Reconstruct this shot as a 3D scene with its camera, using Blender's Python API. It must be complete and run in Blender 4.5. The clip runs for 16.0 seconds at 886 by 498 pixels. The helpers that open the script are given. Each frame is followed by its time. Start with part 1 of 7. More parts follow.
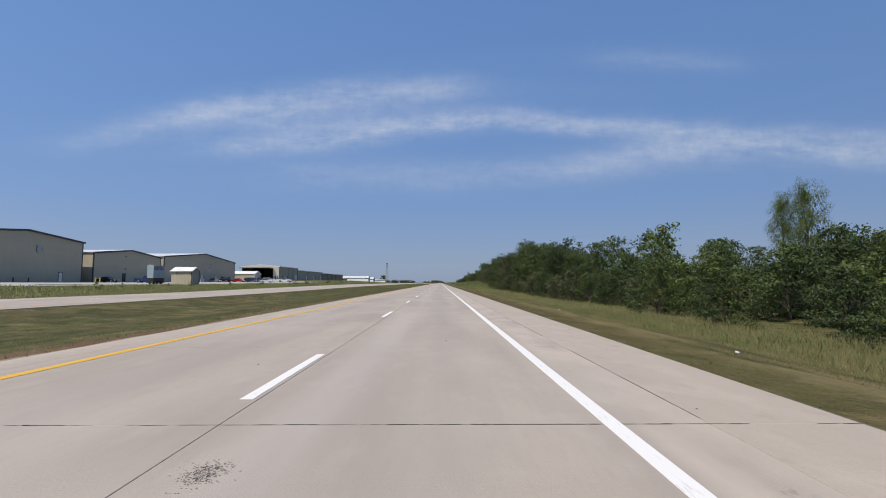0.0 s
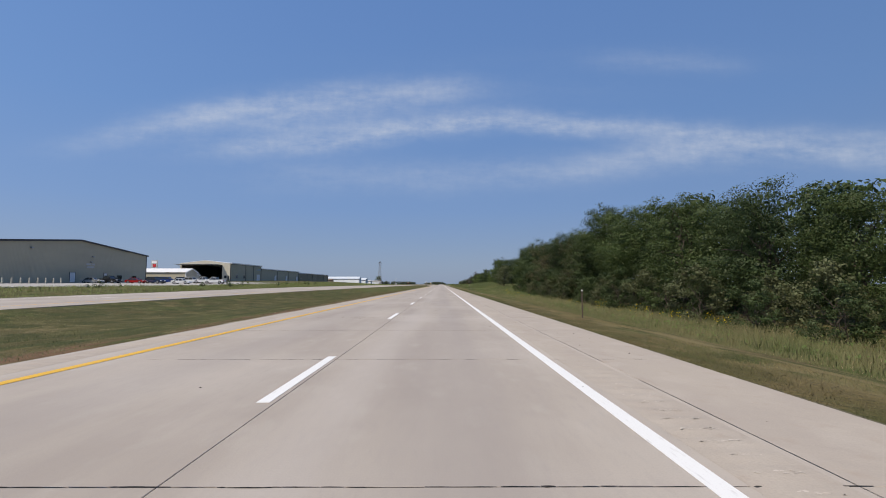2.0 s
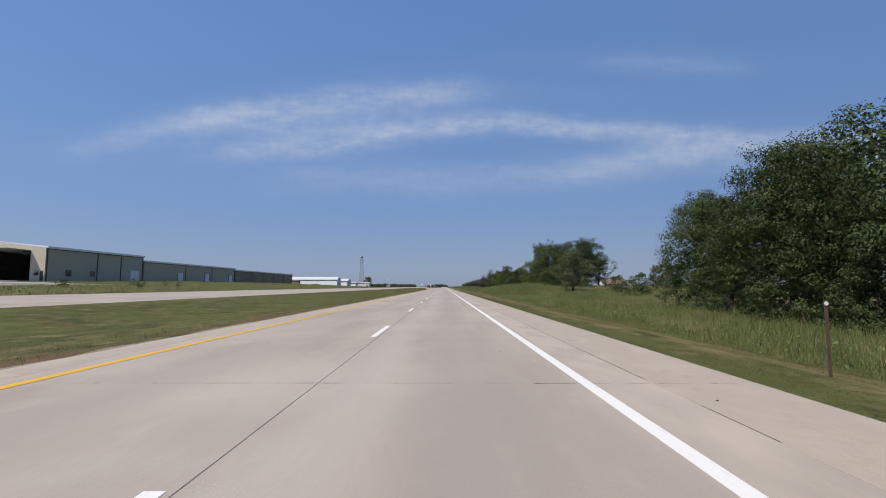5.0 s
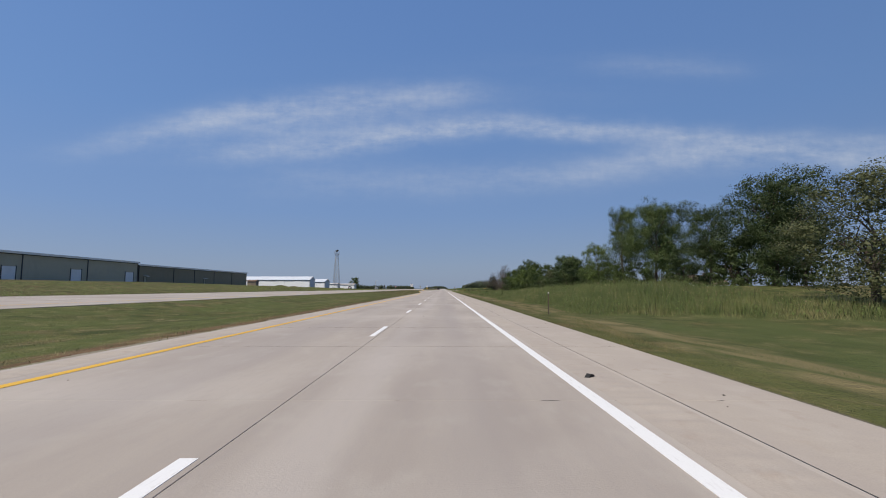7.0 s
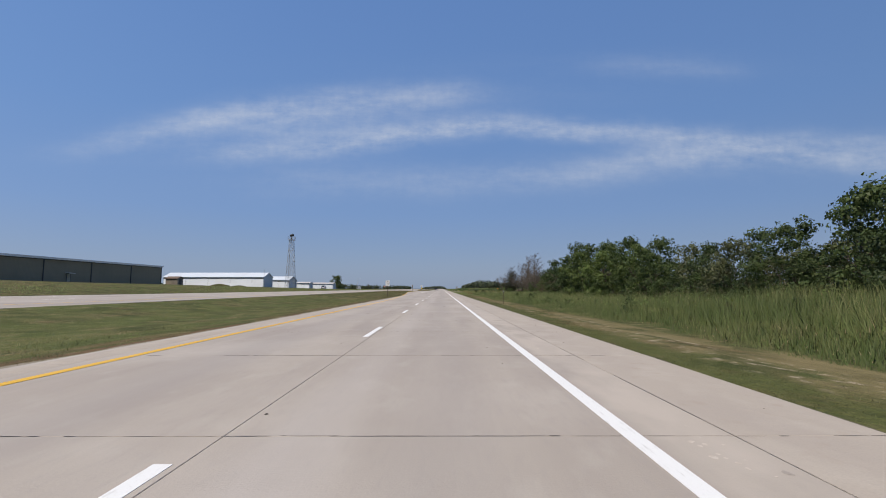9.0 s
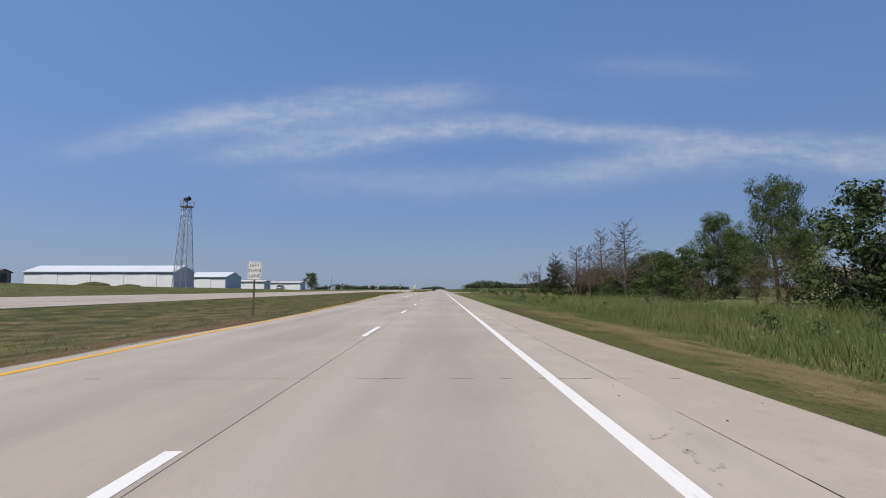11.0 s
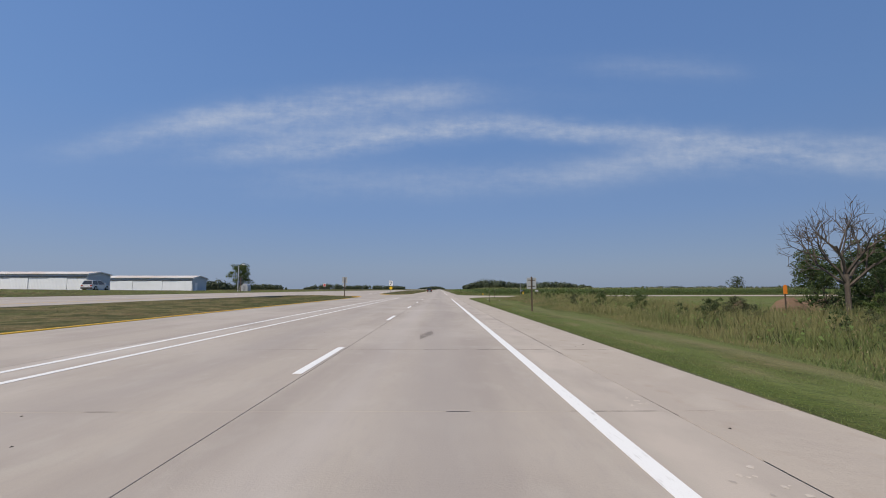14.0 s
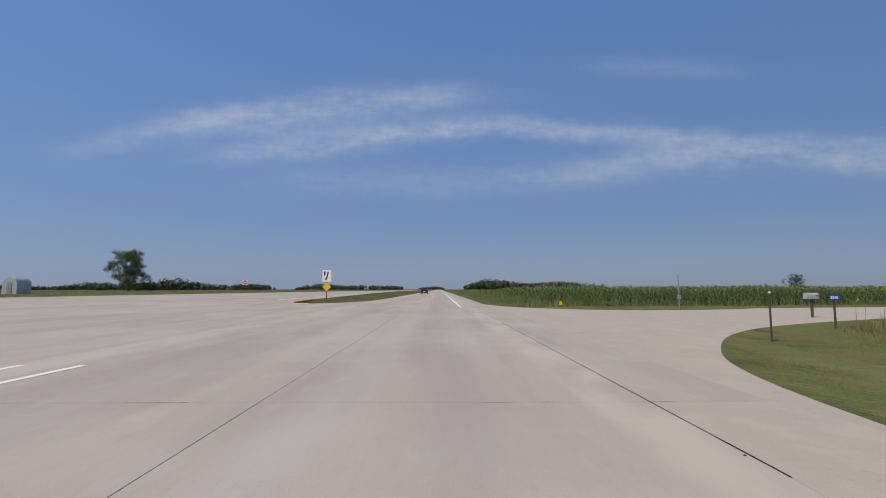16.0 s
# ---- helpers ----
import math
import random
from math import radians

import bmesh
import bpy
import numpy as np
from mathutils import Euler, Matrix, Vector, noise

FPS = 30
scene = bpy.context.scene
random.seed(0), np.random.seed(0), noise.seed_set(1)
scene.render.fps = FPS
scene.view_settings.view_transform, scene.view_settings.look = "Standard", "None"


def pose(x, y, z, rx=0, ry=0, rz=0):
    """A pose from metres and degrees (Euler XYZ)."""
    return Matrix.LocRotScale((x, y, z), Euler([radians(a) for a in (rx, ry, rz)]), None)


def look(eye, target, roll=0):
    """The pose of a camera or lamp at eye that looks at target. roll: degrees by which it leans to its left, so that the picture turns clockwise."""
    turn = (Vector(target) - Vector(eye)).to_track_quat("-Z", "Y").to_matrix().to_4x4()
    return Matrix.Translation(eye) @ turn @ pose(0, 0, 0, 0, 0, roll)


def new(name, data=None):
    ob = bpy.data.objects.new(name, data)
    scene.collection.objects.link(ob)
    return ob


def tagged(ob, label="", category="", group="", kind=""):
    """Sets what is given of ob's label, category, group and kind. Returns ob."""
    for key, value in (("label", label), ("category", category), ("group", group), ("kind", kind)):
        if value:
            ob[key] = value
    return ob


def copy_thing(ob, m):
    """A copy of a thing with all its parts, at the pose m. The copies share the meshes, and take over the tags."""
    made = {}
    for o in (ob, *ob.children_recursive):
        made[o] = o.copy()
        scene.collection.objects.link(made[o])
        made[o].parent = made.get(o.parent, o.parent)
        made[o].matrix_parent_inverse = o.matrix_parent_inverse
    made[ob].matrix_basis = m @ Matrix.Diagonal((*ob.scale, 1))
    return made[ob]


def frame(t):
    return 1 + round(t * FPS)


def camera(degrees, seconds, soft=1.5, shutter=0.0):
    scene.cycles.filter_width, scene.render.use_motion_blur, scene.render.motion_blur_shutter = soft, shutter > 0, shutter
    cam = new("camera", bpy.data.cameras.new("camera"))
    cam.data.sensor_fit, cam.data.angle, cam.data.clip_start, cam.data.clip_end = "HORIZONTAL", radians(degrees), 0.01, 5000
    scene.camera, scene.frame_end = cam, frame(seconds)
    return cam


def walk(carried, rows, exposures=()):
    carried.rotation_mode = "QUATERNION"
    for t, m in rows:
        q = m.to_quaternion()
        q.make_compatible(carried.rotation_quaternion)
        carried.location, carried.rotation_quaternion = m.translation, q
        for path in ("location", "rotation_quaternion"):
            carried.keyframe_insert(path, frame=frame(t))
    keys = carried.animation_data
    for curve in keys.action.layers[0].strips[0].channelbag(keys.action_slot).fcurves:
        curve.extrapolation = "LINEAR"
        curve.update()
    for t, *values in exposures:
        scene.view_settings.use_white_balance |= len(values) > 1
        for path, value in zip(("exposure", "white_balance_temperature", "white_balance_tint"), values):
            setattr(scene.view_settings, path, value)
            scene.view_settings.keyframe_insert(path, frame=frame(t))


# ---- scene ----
cam = camera(89.70, 16.0, soft=1.0)
# seconds, x, y, degrees upward, degrees to the right
DRIVE = [
    (0.0, 0.07, -0.58, 4.31, 0.39),
    (0.5, 0.03, 14.68, 4.34, 0.36),
    (1.0, 0.00, 30.00, 4.42, 0.31),
    (1.5, -0.03, 45.30, 4.49, 0.24),
    (2.0, -0.13, 60.46, 4.51, 0.18),
    (2.5, -0.25, 75.51, 4.56, 0.12),
    (3.0, -0.28, 90.57, 4.66, 0.05),
    (3.5, -0.29, 105.70, 4.73, -0.04),
    (4.0, -0.30, 120.83, 4.73, -0.13),
    (6.5, -0.17, 196.42, 5.04, -0.03),
    (7.0, -0.15, 211.47, 5.07, 0.01),
    (7.5, -0.10, 226.72, 5.11, 0.05),
    (8.0, -0.06, 242.08, 5.10, 0.09),
    (8.5, -0.04, 257.36, 5.08, 0.13),
    (9.0, -0.03, 272.54, 5.08, 0.18),
    (11.5, 0.06, 348.44, 5.15, 0.30),
    (12.0, 0.07, 363.68, 5.10, 0.31),
    (12.5, 0.09, 378.82, 5.09, 0.32),
    (13.0, 0.09, 393.87, 5.14, 0.35),
    (13.5, 0.09, 408.97, 5.17, 0.38),
    (14.0, 0.11, 424.18, 5.14, 0.41),
    (14.5, 0.13, 439.44, 5.09, 0.42),
    (15.0, 0.12, 454.67, 5.11, 0.43),
    (15.5, 0.13, 469.85, 5.14, 0.43),
    (16.0, 0.13, 485.00, 5.17, 0.43),
]
PATH = [(t, pose(x, y, 1.329, 90 + up, 0, -right)) for t, x, y, up, right in DRIVE]
walk(cam, PATH, [(0, 0.19, 7300, 10), (1.5, 0.12, 7300, 10), (2.5, 0.19, 7300, 10), (4, 0.2, 7300, 10), (7, 0.08, 7300, 10), (9, 0.14, 7300, 10), (12.5, 0.12, 7300, 10), (16, -0.04, 7300, 10)])

# ---- world, sun and exposure ----
SUN_DIR = Vector((-0.43, -0.42, 0.80)).normalized()
world = bpy.data.worlds.new("sky")
scene.world = world
world.use_nodes = True
wt = world.node_tree
wt.nodes.clear()


def wnode(kind, **kw):
    n = wt.nodes.new(kind)
    for k, v in kw.items():
        if k == "operation":
            n.operation = v
        elif k == "data_type":
            n.data_type = v
        elif k == "blend_type":
            n.blend_type = v
    for k, v in kw.items():
        if k.startswith("i") and k[1:].isdigit():
            if isinstance(v, bpy.types.NodeSocket):
                wt.links.new(v, n.inputs[int(k[1:])])
            else:
                n.inputs[int(k[1:])].default_value = v
    return n


def wm(op, a, b=0.0, c=0.0):
    return wnode("ShaderNodeMath", operation=op, i0=a, i1=b, i2=c).outputs[0]


def wramp(fac, stops, interp="B_SPLINE"):
    n = wt.nodes.new("ShaderNodeValToRGB")
    n.color_ramp.interpolation = interp
    while len(n.color_ramp.elements) < len(stops):
        n.color_ramp.elements.new(0.5)
    for e, (p, c) in zip(n.color_ramp.elements, stops):
        e.position = p
        e.color = (*c, 1) if isinstance(c, tuple) else (c, c, c, 1)
    wt.links.new(fac, n.inputs[0])
    return n.outputs[0]


geo = wt.nodes.new("ShaderNodeTexCoord")
sep = wnode("ShaderNodeSeparateXYZ", i0=geo.outputs["Generated"])
DX, DY, DZ = sep.outputs
sky = wt.nodes.new("ShaderNodeTexSky")
sky.sky_type = "NISHITA"
sky.sun_disc = False
sky.sun_elevation = math.asin(SUN_DIR.z)
sky.sun_rotation = math.atan2(SUN_DIR.x, SUN_DIR.y)
sky.air_density, sky.dust_density, sky.ozone_density = 1.0, 0.6, 3.0
nish = wnode("ShaderNodeMix", data_type="RGBA", blend_type="MULTIPLY", i0=1.0, i6=sky.outputs[0], i7=(0.1, 0.1, 0.1, 1)).outputs[2]
# hazy summer blue: paler and greyer towards the horizon
haze = wramp(DZ, [(0.0, (0.180, 0.268, 0.455)), (0.05, (0.178, 0.270, 0.475)), (0.16, (0.140, 0.260, 0.545)), (0.33, (0.114, 0.245, 0.560)), (0.6, (0.096, 0.218, 0.54)), (1.0, (0.07, 0.17, 0.43))], "LINEAR")
base_sky = wnode("ShaderNodeMix", data_type="RGBA", i0=0.85, i6=nish, i7=haze).outputs[2]
# cirrus streaks: u runs along the horizon, w upwards, both as slopes against the road's direction
ay = wm("MAXIMUM", wm("ABSOLUTE", DY), 0.12)
U = wm("DIVIDE", DX, ay)
W = wm("DIVIDE", DZ, ay)
UF = wm("MULTIPLY_ADD", U, 0.4545, 0.5)
vec = wnode("ShaderNodeCombineXYZ", i0=U, i1=W, i2=0.0).outputs[0]


def wnoise(scale_u, scale_w, detail, rough=0.6, rot=0.0):
    mp = wnode("ShaderNodeMapping", i0=vec)
    mp.inputs["Scale"].default_value = (scale_u, scale_w, 1)
    mp.inputs["Rotation"].default_value = (0, 0, rot)
    n = wnode("ShaderNodeTexNoise", i0=mp.outputs[0])
    n.inputs["Scale"].default_value = 1.0
    n.inputs["Detail"].default_value = detail
    n.inputs["Roughness"].default_value = rough
    return n.outputs[0]


streak = wnoise(2.6, 13.0, 6.0, 0.62, radians(-7))
fine = wnoise(22.0, 48.0, 5.0, 0.65)
ripple = wnoise(75.0, 26.0, 2.0, 0.5, radians(12))
warp = wm("MULTIPLY_ADD", wnoise(5.0, 9.0, 4.0), 0.05, -0.025)
Ww = wm("ADD", W, warp)


def streamer(centre, dens, thick, sharp):
    """One cirrus band: stops of height and density along u, and its half thickness."""
    d = wm("DIVIDE", wm("SUBTRACT", Ww, wramp(UF, centre)), thick)
    g = wm("POWER", 2.718, wm("MULTIPLY", wm("MULTIPLY", d, d), -1.0))
    a = wm("MULTIPLY", g, wramp(UF, dens))
    tex = wm("MULTIPLY_ADD", streak, 1.15, wm("MULTIPLY_ADD", fine, sharp, -0.16 - sharp * 0.5))
    return wm("MULTIPLY", a, wm("MAXIMUM", tex, 0.0))


def uf(px):
    return (px - 783) / 788 * 0.4545 + 0.5


def wh(py):
    return (511 - py) / 788


def curve(points):
    return [(uf(a), wh(b)) for a, b in points]


def along(points):
    return [(uf(a), b) for a, b in points]


bands = [
    streamer(curve([(60, 268), (220, 238), (330, 208), (450, 186), (600, 172), (780, 154), (900, 150)]), along([(60, 0), (180, 0.55), (330, 0.85), (470, 0.95), (620, 0.7), (800, 0.5), (910, 0)]), 0.030, 0.6),
    streamer(curve([(340, 275), (480, 262), (620, 249), (740, 228), (840, 214), (980, 216), (1100, 230), (1200, 238), (1420, 243)]), along([(330, 0), (430, 0.5), (620, 0.75), (740, 0.9), (850, 1.0), (1000, 0.95), (1150, 0.7), (1300, 0.6), (1450, 0.2)]), 0.022, 0.75),
    streamer(curve([(420, 318), (620, 318), (820, 320), (980, 310), (1100, 292), (1220, 270), (1330, 263), (1450, 270), (1600, 277)]), along([(400, 0), (520, 0.35), (800, 0.4), (1000, 0.5), (1150, 0.8), (1300, 1.0), (1450, 1.0), (1620, 0.85)]), 0.036, 0.6),
    streamer(curve([(980, 104), (1150, 96), (1330, 106)]), along([(1020, 0), (1150, 0.38), (1300, 0.2), (1380, 0)]), 0.026, 0.5),
    streamer(curve([(250, 245), (450, 228), (600, 212), (760, 198), (900, 190)]), along([(260, 0), (420, 0.5), (560, 0.6), (720, 0.45), (880, 0)]), 0.055, 0.6),
]
cloud = bands[0]
for b in bands[1:]:
    cloud = wm("ADD", cloud, b)
cloud = wm("MULTIPLY", cloud, wm("MULTIPLY_ADD", ripple, 0.4, 0.80))
cloud = wnode("ShaderNodeClamp", i0=wm("MULTIPLY", cloud, 0.74), i1=0.0, i2=0.75).outputs[0]
tone = wm("MULTIPLY_ADD", wnode("ShaderNodeClamp", i0=U, i1=-1.0, i2=1.0).outputs[0], -0.085, 1.0)
base_sky = wnode("ShaderNodeMix", data_type="RGBA", blend_type="MULTIPLY", i0=1.0, i6=base_sky, i7=wnode("ShaderNodeCombineXYZ", i0=tone, i1=tone, i2=tone).outputs[0]).outputs[2]
cover = wnode("ShaderNodeMix", data_type="RGBA", i0=cloud, i6=base_sky, i7=(0.60, 0.66, 0.76, 1)).outputs[2]
bg = wnode("ShaderNodeBackground", i0=cover, i1=1.0)
out = wnode("ShaderNodeOutputWorld", i0=bg.outputs[0])

sun = new("sun", bpy.data.lights.new("sun", "SUN"))
sun.data.energy, sun.data.angle, sun.data.color = 3.7, radians(0.55), (1.0, 0.955, 0.89)
sun.matrix_world = look(SUN_DIR * 80, (0, 0, 0))

# ---- materials ----


def material(name, colour, rough=0.8, metal=0.0, vary=(), bump=(), island=0.0, spec=0.5):
    """A node material. vary: (scale xyz, colour, amount, low, high) layers of noise over the colour in world metres; bump: (scale, height)."""
    m = bpy.data.materials.new(name)
    m.use_nodes = True
    t = m.node_tree
    p = t.nodes["Principled BSDF"]
    p.inputs["Roughness"].default_value = rough
    p.inputs["Metallic"].default_value = metal
    p.inputs["Specular IOR Level"].default_value = spec
    g = t.nodes.new("ShaderNodeNewGeometry")
    rgb = t.nodes.new("ShaderNodeRGB")
    rgb.outputs[0].default_value = (*colour, 1)
    last = rgb.outputs[0]
    for scale, col, amount, low, high in vary:
        mp = t.nodes.new("ShaderNodeMapping")
        mp.inputs["Scale"].default_value = scale if isinstance(scale, tuple) else (scale,) * 3
        t.links.new(g.outputs["Position"], mp.inputs[0])
        n = t.nodes.new("ShaderNodeTexNoise")
        n.inputs["Scale"].default_value = 1.0
        n.inputs["Detail"].default_value = 5.0
        t.links.new(mp.outputs[0], n.inputs["Vector"])
        r = t.nodes.new("ShaderNodeMapRange")
        r.inputs[1].default_value, r.inputs[2].default_value = low, high
        r.inputs[4].default_value = amount
        t.links.new(n.outputs[0], r.inputs[0])
        mx = t.nodes.new("ShaderNodeMix")
        mx.data_type = "RGBA"
        mx.inputs[7].default_value = (*col, 1)
        t.links.new(r.outputs[0], mx.inputs[0])
        t.links.new(last, mx.inputs[6])
        last = mx.outputs[2]
    if island:
        src = g.outputs["Random Per Island"]
        hs = t.nodes.new("ShaderNodeHueSaturation")
        r = t.nodes.new("ShaderNodeMapRange")
        r.inputs[3].default_value, r.inputs[4].default_value = 1 - island, 1 + island
        t.links.new(src, r.inputs[0])
        t.links.new(r.outputs[0], hs.inputs["Value"])
        h2 = t.nodes.new("ShaderNodeMapRange")
        h2.inputs[3].default_value, h2.inputs[4].default_value = 0.485, 0.515
        t.links.new(src, h2.inputs[0])
        t.links.new(h2.outputs[0], hs.inputs["Hue"])
        t.links.new(last, hs.inputs["Color"])
        last = hs.outputs[0]
    t.links.new(last, p.inputs["Base Color"])
    if bump:
        prev = None
        for scale, height in bump:
            mp = t.nodes.new("ShaderNodeMapping")
            mp.inputs["Scale"].default_value = scale if isinstance(scale, tuple) else (scale,) * 3
            t.links.new(g.outputs["Position"], mp.inputs[0])
            n = t.nodes.new("ShaderNodeTexNoise")
            n.inputs["Scale"].default_value = 1.0
            n.inputs["Detail"].default_value = 4.0
            t.links.new(mp.outputs[0], n.inputs["Vector"])
            bp = t.nodes.new("ShaderNodeBump")
            bp.inputs["Strength"].default_value = 1.0
            bp.inputs["Distance"].default_value = height
            t.links.new(n.outputs[0], bp.inputs["Height"])
            if prev:
                t.links.new(prev, bp.inputs["Normal"])
            prev = bp.outputs[0]
        t.links.new(prev, p.inputs["Normal"])
    return m


def leafy(name, colour, island=0.3, through_light=0.35, vary=()):
    """Leaves: a glossless surface that lets part of the light through."""
    m = material(name, colour, 0.55, vary=vary, island=island, spec=0.25)
    t = m.node_tree
    p = t.nodes["Principled BSDF"]
    src = p.inputs["Base Color"].links[0].from_socket
    tr = t.nodes.new("ShaderNodeBsdfTranslucent")
    t.links.new(src, tr.inputs[0])
    mx = t.nodes.new("ShaderNodeMixShader")
    mx.inputs[0].default_value = through_light
    t.links.new(p.outputs[0], mx.inputs[1])
    t.links.new(tr.outputs[0], mx.inputs[2])
    t.links.new(mx.outputs[0], t.nodes["Material Output"].inputs[0])
    return m


CONC = (0.405, 0.35, 0.293)
M_slab = material("concrete", CONC, 0.85, vary=[
    ((0.9, 0.10, 1), (0.325, 0.277, 0.237), 0.85, 0.40, 0.66),
    ((0.25, 0.20, 1), (0.475, 0.42, 0.362), 0.75, 0.48, 0.72),
    ((2.5, 1.2, 1), (0.49, 0.445, 0.385), 0.35, 0.54, 0.78),
    ((14, 3, 1), (0.31, 0.275, 0.25), 0.35, 0.5, 0.85),
    ((60, 60, 60), (0.29, 0.26, 0.235), 0.3, 0.45, 0.8)], bump=[((9, 200, 9), 0.0015), (45, 0.002)])


def banded(m, x0, x1, colour, amount, soft=0.15, grain=(1.2, 0.6, 1), low=0.35, high=0.6, y0=None, y1=None):
    """Dirt that lies along the road between x0 and x1, broken up by noise."""
    t = m.node_tree
    p = t.nodes["Principled BSDF"]
    src = p.inputs["Base Color"].links[0].from_socket
    g = t.nodes.new("ShaderNodeNewGeometry")
    sp = t.nodes.new("ShaderNodeSeparateXYZ")
    t.links.new(g.outputs["Position"], sp.inputs[0])
    sides = []
    ends = [(0, x0 - soft, x0 + soft), (0, x1 + soft, x1 - soft)]
    if y0 is not None:
        ends += [(1, y0 - 5, y0 + 5), (1, y1 + 5, y1 - 5)]
    for axis, a, b in ends:
        r = t.nodes.new("ShaderNodeMapRange")
        r.interpolation_type = "SMOOTHSTEP"
        r.inputs[1].default_value, r.inputs[2].default_value = a, b
        t.links.new(sp.outputs[axis], r.inputs[0])
        sides.append(r.outputs[0])
    mp = t.nodes.new("ShaderNodeMapping")
    mp.inputs["Scale"].default_value = grain
    t.links.new(g.outputs["Position"], mp.inputs[0])
    n = t.nodes.new("ShaderNodeTexNoise")
    n.inputs["Scale"].default_value, n.inputs["Detail"].default_value = 1.0, 6.0
    t.links.new(mp.outputs[0], n.inputs["Vector"])
    r = t.nodes.new("ShaderNodeMapRange")
    r.inputs[1].default_value, r.inputs[2].default_value, r.inputs[4].default_value = low, high, amount
    t.links.new(n.outputs[0], r.inputs[0])
    last = r.outputs[0]
    for o in sides:
        k = t.nodes.new("ShaderNodeMath")
        k.operation = "MULTIPLY"
        t.links.new(last, k.inputs[0])
        t.links.new(o, k.inputs[1])
        last = k.outputs[0]
    mx = t.nodes.new("ShaderNodeMix")
    mx.data_type = "RGBA"
    mx.inputs[7].default_value = (*colour, 1)
    t.links.new(last, mx.inputs[0])
    t.links.new(src, mx.inputs[6])
    t.links.new(mx.outputs[2], p.inputs["Base Color"])


banded(M_slab, 1.86, 2.7, (0.475, 0.41, 0.345), 0.85)
banded(M_slab, -0.55, 0.55, (0.325, 0.285, 0.255), 0.6, 0.5, (0.7, 0.04, 1), 0.25, 0.6)
banded(M_slab, -4.75, -3.6, (0.335, 0.295, 0.265), 0.5, 0.5, (0.7, 0.04, 1), 0.25, 0.6)
banded(M_slab, -1.6, -0.85, (0.46, 0.415, 0.38), 0.45, 0.3, (0.8, 0.05, 1), 0.3, 0.6)
banded(M_slab, -7.4, -6.4, (0.47, 0.42, 0.37), 0.6)
M_shoulder = material("shoulder_concrete", (0.42, 0.36, 0.297), 0.9, vary=[
    ((0.8, 0.25, 1), (0.37, 0.315, 0.27), 0.6, 0.4, 0.7),
    ((1.6, 1.1, 1), (0.50, 0.44, 0.37), 0.5, 0.5, 0.75),
    ((3.5, 2.6, 1), (0.33, 0.255, 0.195), 0.45, 0.58, 0.75),
    ((50, 50, 50), (0.30, 0.26, 0.22), 0.35, 0.45, 0.8)], bump=[(4, 0.012), (45, 0.003)])
M_bed = material("road_bed", (0.06, 0.055, 0.05), 0.95, vary=[(2.0, (0.12, 0.105, 0.09), 0.8, 0.4, 0.6)])
M_tar = material("tar_sealant", (0.018, 0.017, 0.016), 0.85, vary=[((3, 1, 1), (0.16, 0.14, 0.125), 0.7, 0.52, 0.62)], spec=0.2)
M_white = material("white_line_paint", (0.80, 0.79, 0.76), 0.6, vary=[((30, 4, 5), (0.45, 0.42, 0.38), 0.6, 0.6, 0.75), (70, (0.6, 0.57, 0.53), 0.4, 0.55, 0.75)])
M_yellow = material("yellow_line_paint", (0.74, 0.42, 0.03), 0.6, vary=[((30, 4, 5), (0.45, 0.36, 0.2), 0.6, 0.6, 0.75), (60, (0.55, 0.36, 0.10), 0.4, 0.55, 0.75)])
M_grass = material("mown_grass", (0.088, 0.094, 0.034), 0.95, vary=[
    ((0.16, 0.025, 1), (0.175, 0.138, 0.068), 0.8, 0.47, 0.57),
    ((0.35, 0.12, 1), (0.075, 0.098, 0.028), 0.7, 0.5, 0.68),
    ((0.45, 0.40, 1), (0.15, 0.105, 0.055), 0.75, 0.49, 0.62),
    ((1.3, 1.1, 1), (0.26, 0.205, 0.11), 0.65, 0.52, 0.66),
    ((0.8, 0.7, 1), (0.035, 0.05, 0.015), 0.8, 0.47, 0.6),
    ((9, 6, 9), (0.04, 0.05, 0.016), 0.7, 0.45, 0.68),
    ((28, 20, 9), (0.19, 0.165, 0.08), 0.45, 0.52, 0.66)], bump=[(3.0, 0.1), (14, 0.05)], spec=0.1)
banded(M_grass, 4.8, 60, (0.122, 0.15, 0.048), 0.9, 0.4, (0.6, 0.25, 1), 0.3, 0.55, 372, 720)
banded(M_grass, 5.5, 60, (0.08, 0.098, 0.034), 0.8, 0.8, (0.3, 0.12, 1), 0.3, 0.55, 213, 242)
banded(M_grass, 4, 40, (0.17, 0.135, 0.065), 0.7, 0.3, (0.7, 0.6, 1), 0.47, 0.6, 486, 520)
banded(M_grass, 6.6, 8.2, (0.19, 0.18, 0.085), 0.7, 0.7, (0.7, 0.12, 1), 0.4, 0.6, 425, 520)
banded(M_grass, 5.3, 5.75, (0.22, 0.18, 0.1), 0.6, 0.3, (1.2, 0.45, 1), 0.5, 0.64, 366, 470)
banded(M_grass, 5.3, 8.4, (0.225, 0.18, 0.09), 0.8, 0.5, (0.9, 0.35, 1), 0.38, 0.6, -40, 366)
banded(M_grass, 5.4, 6.9, (0.40, 0.33, 0.235), 0.8, 0.4, (2.6, 2.2, 1), 0.56, 0.66, 240, 330)
banded(M_grass, -24, -8.5, (0.062, 0.064, 0.026), 0.6, 0.5, (0.35, 0.3, 1), 0.35, 0.6, -60, 150)
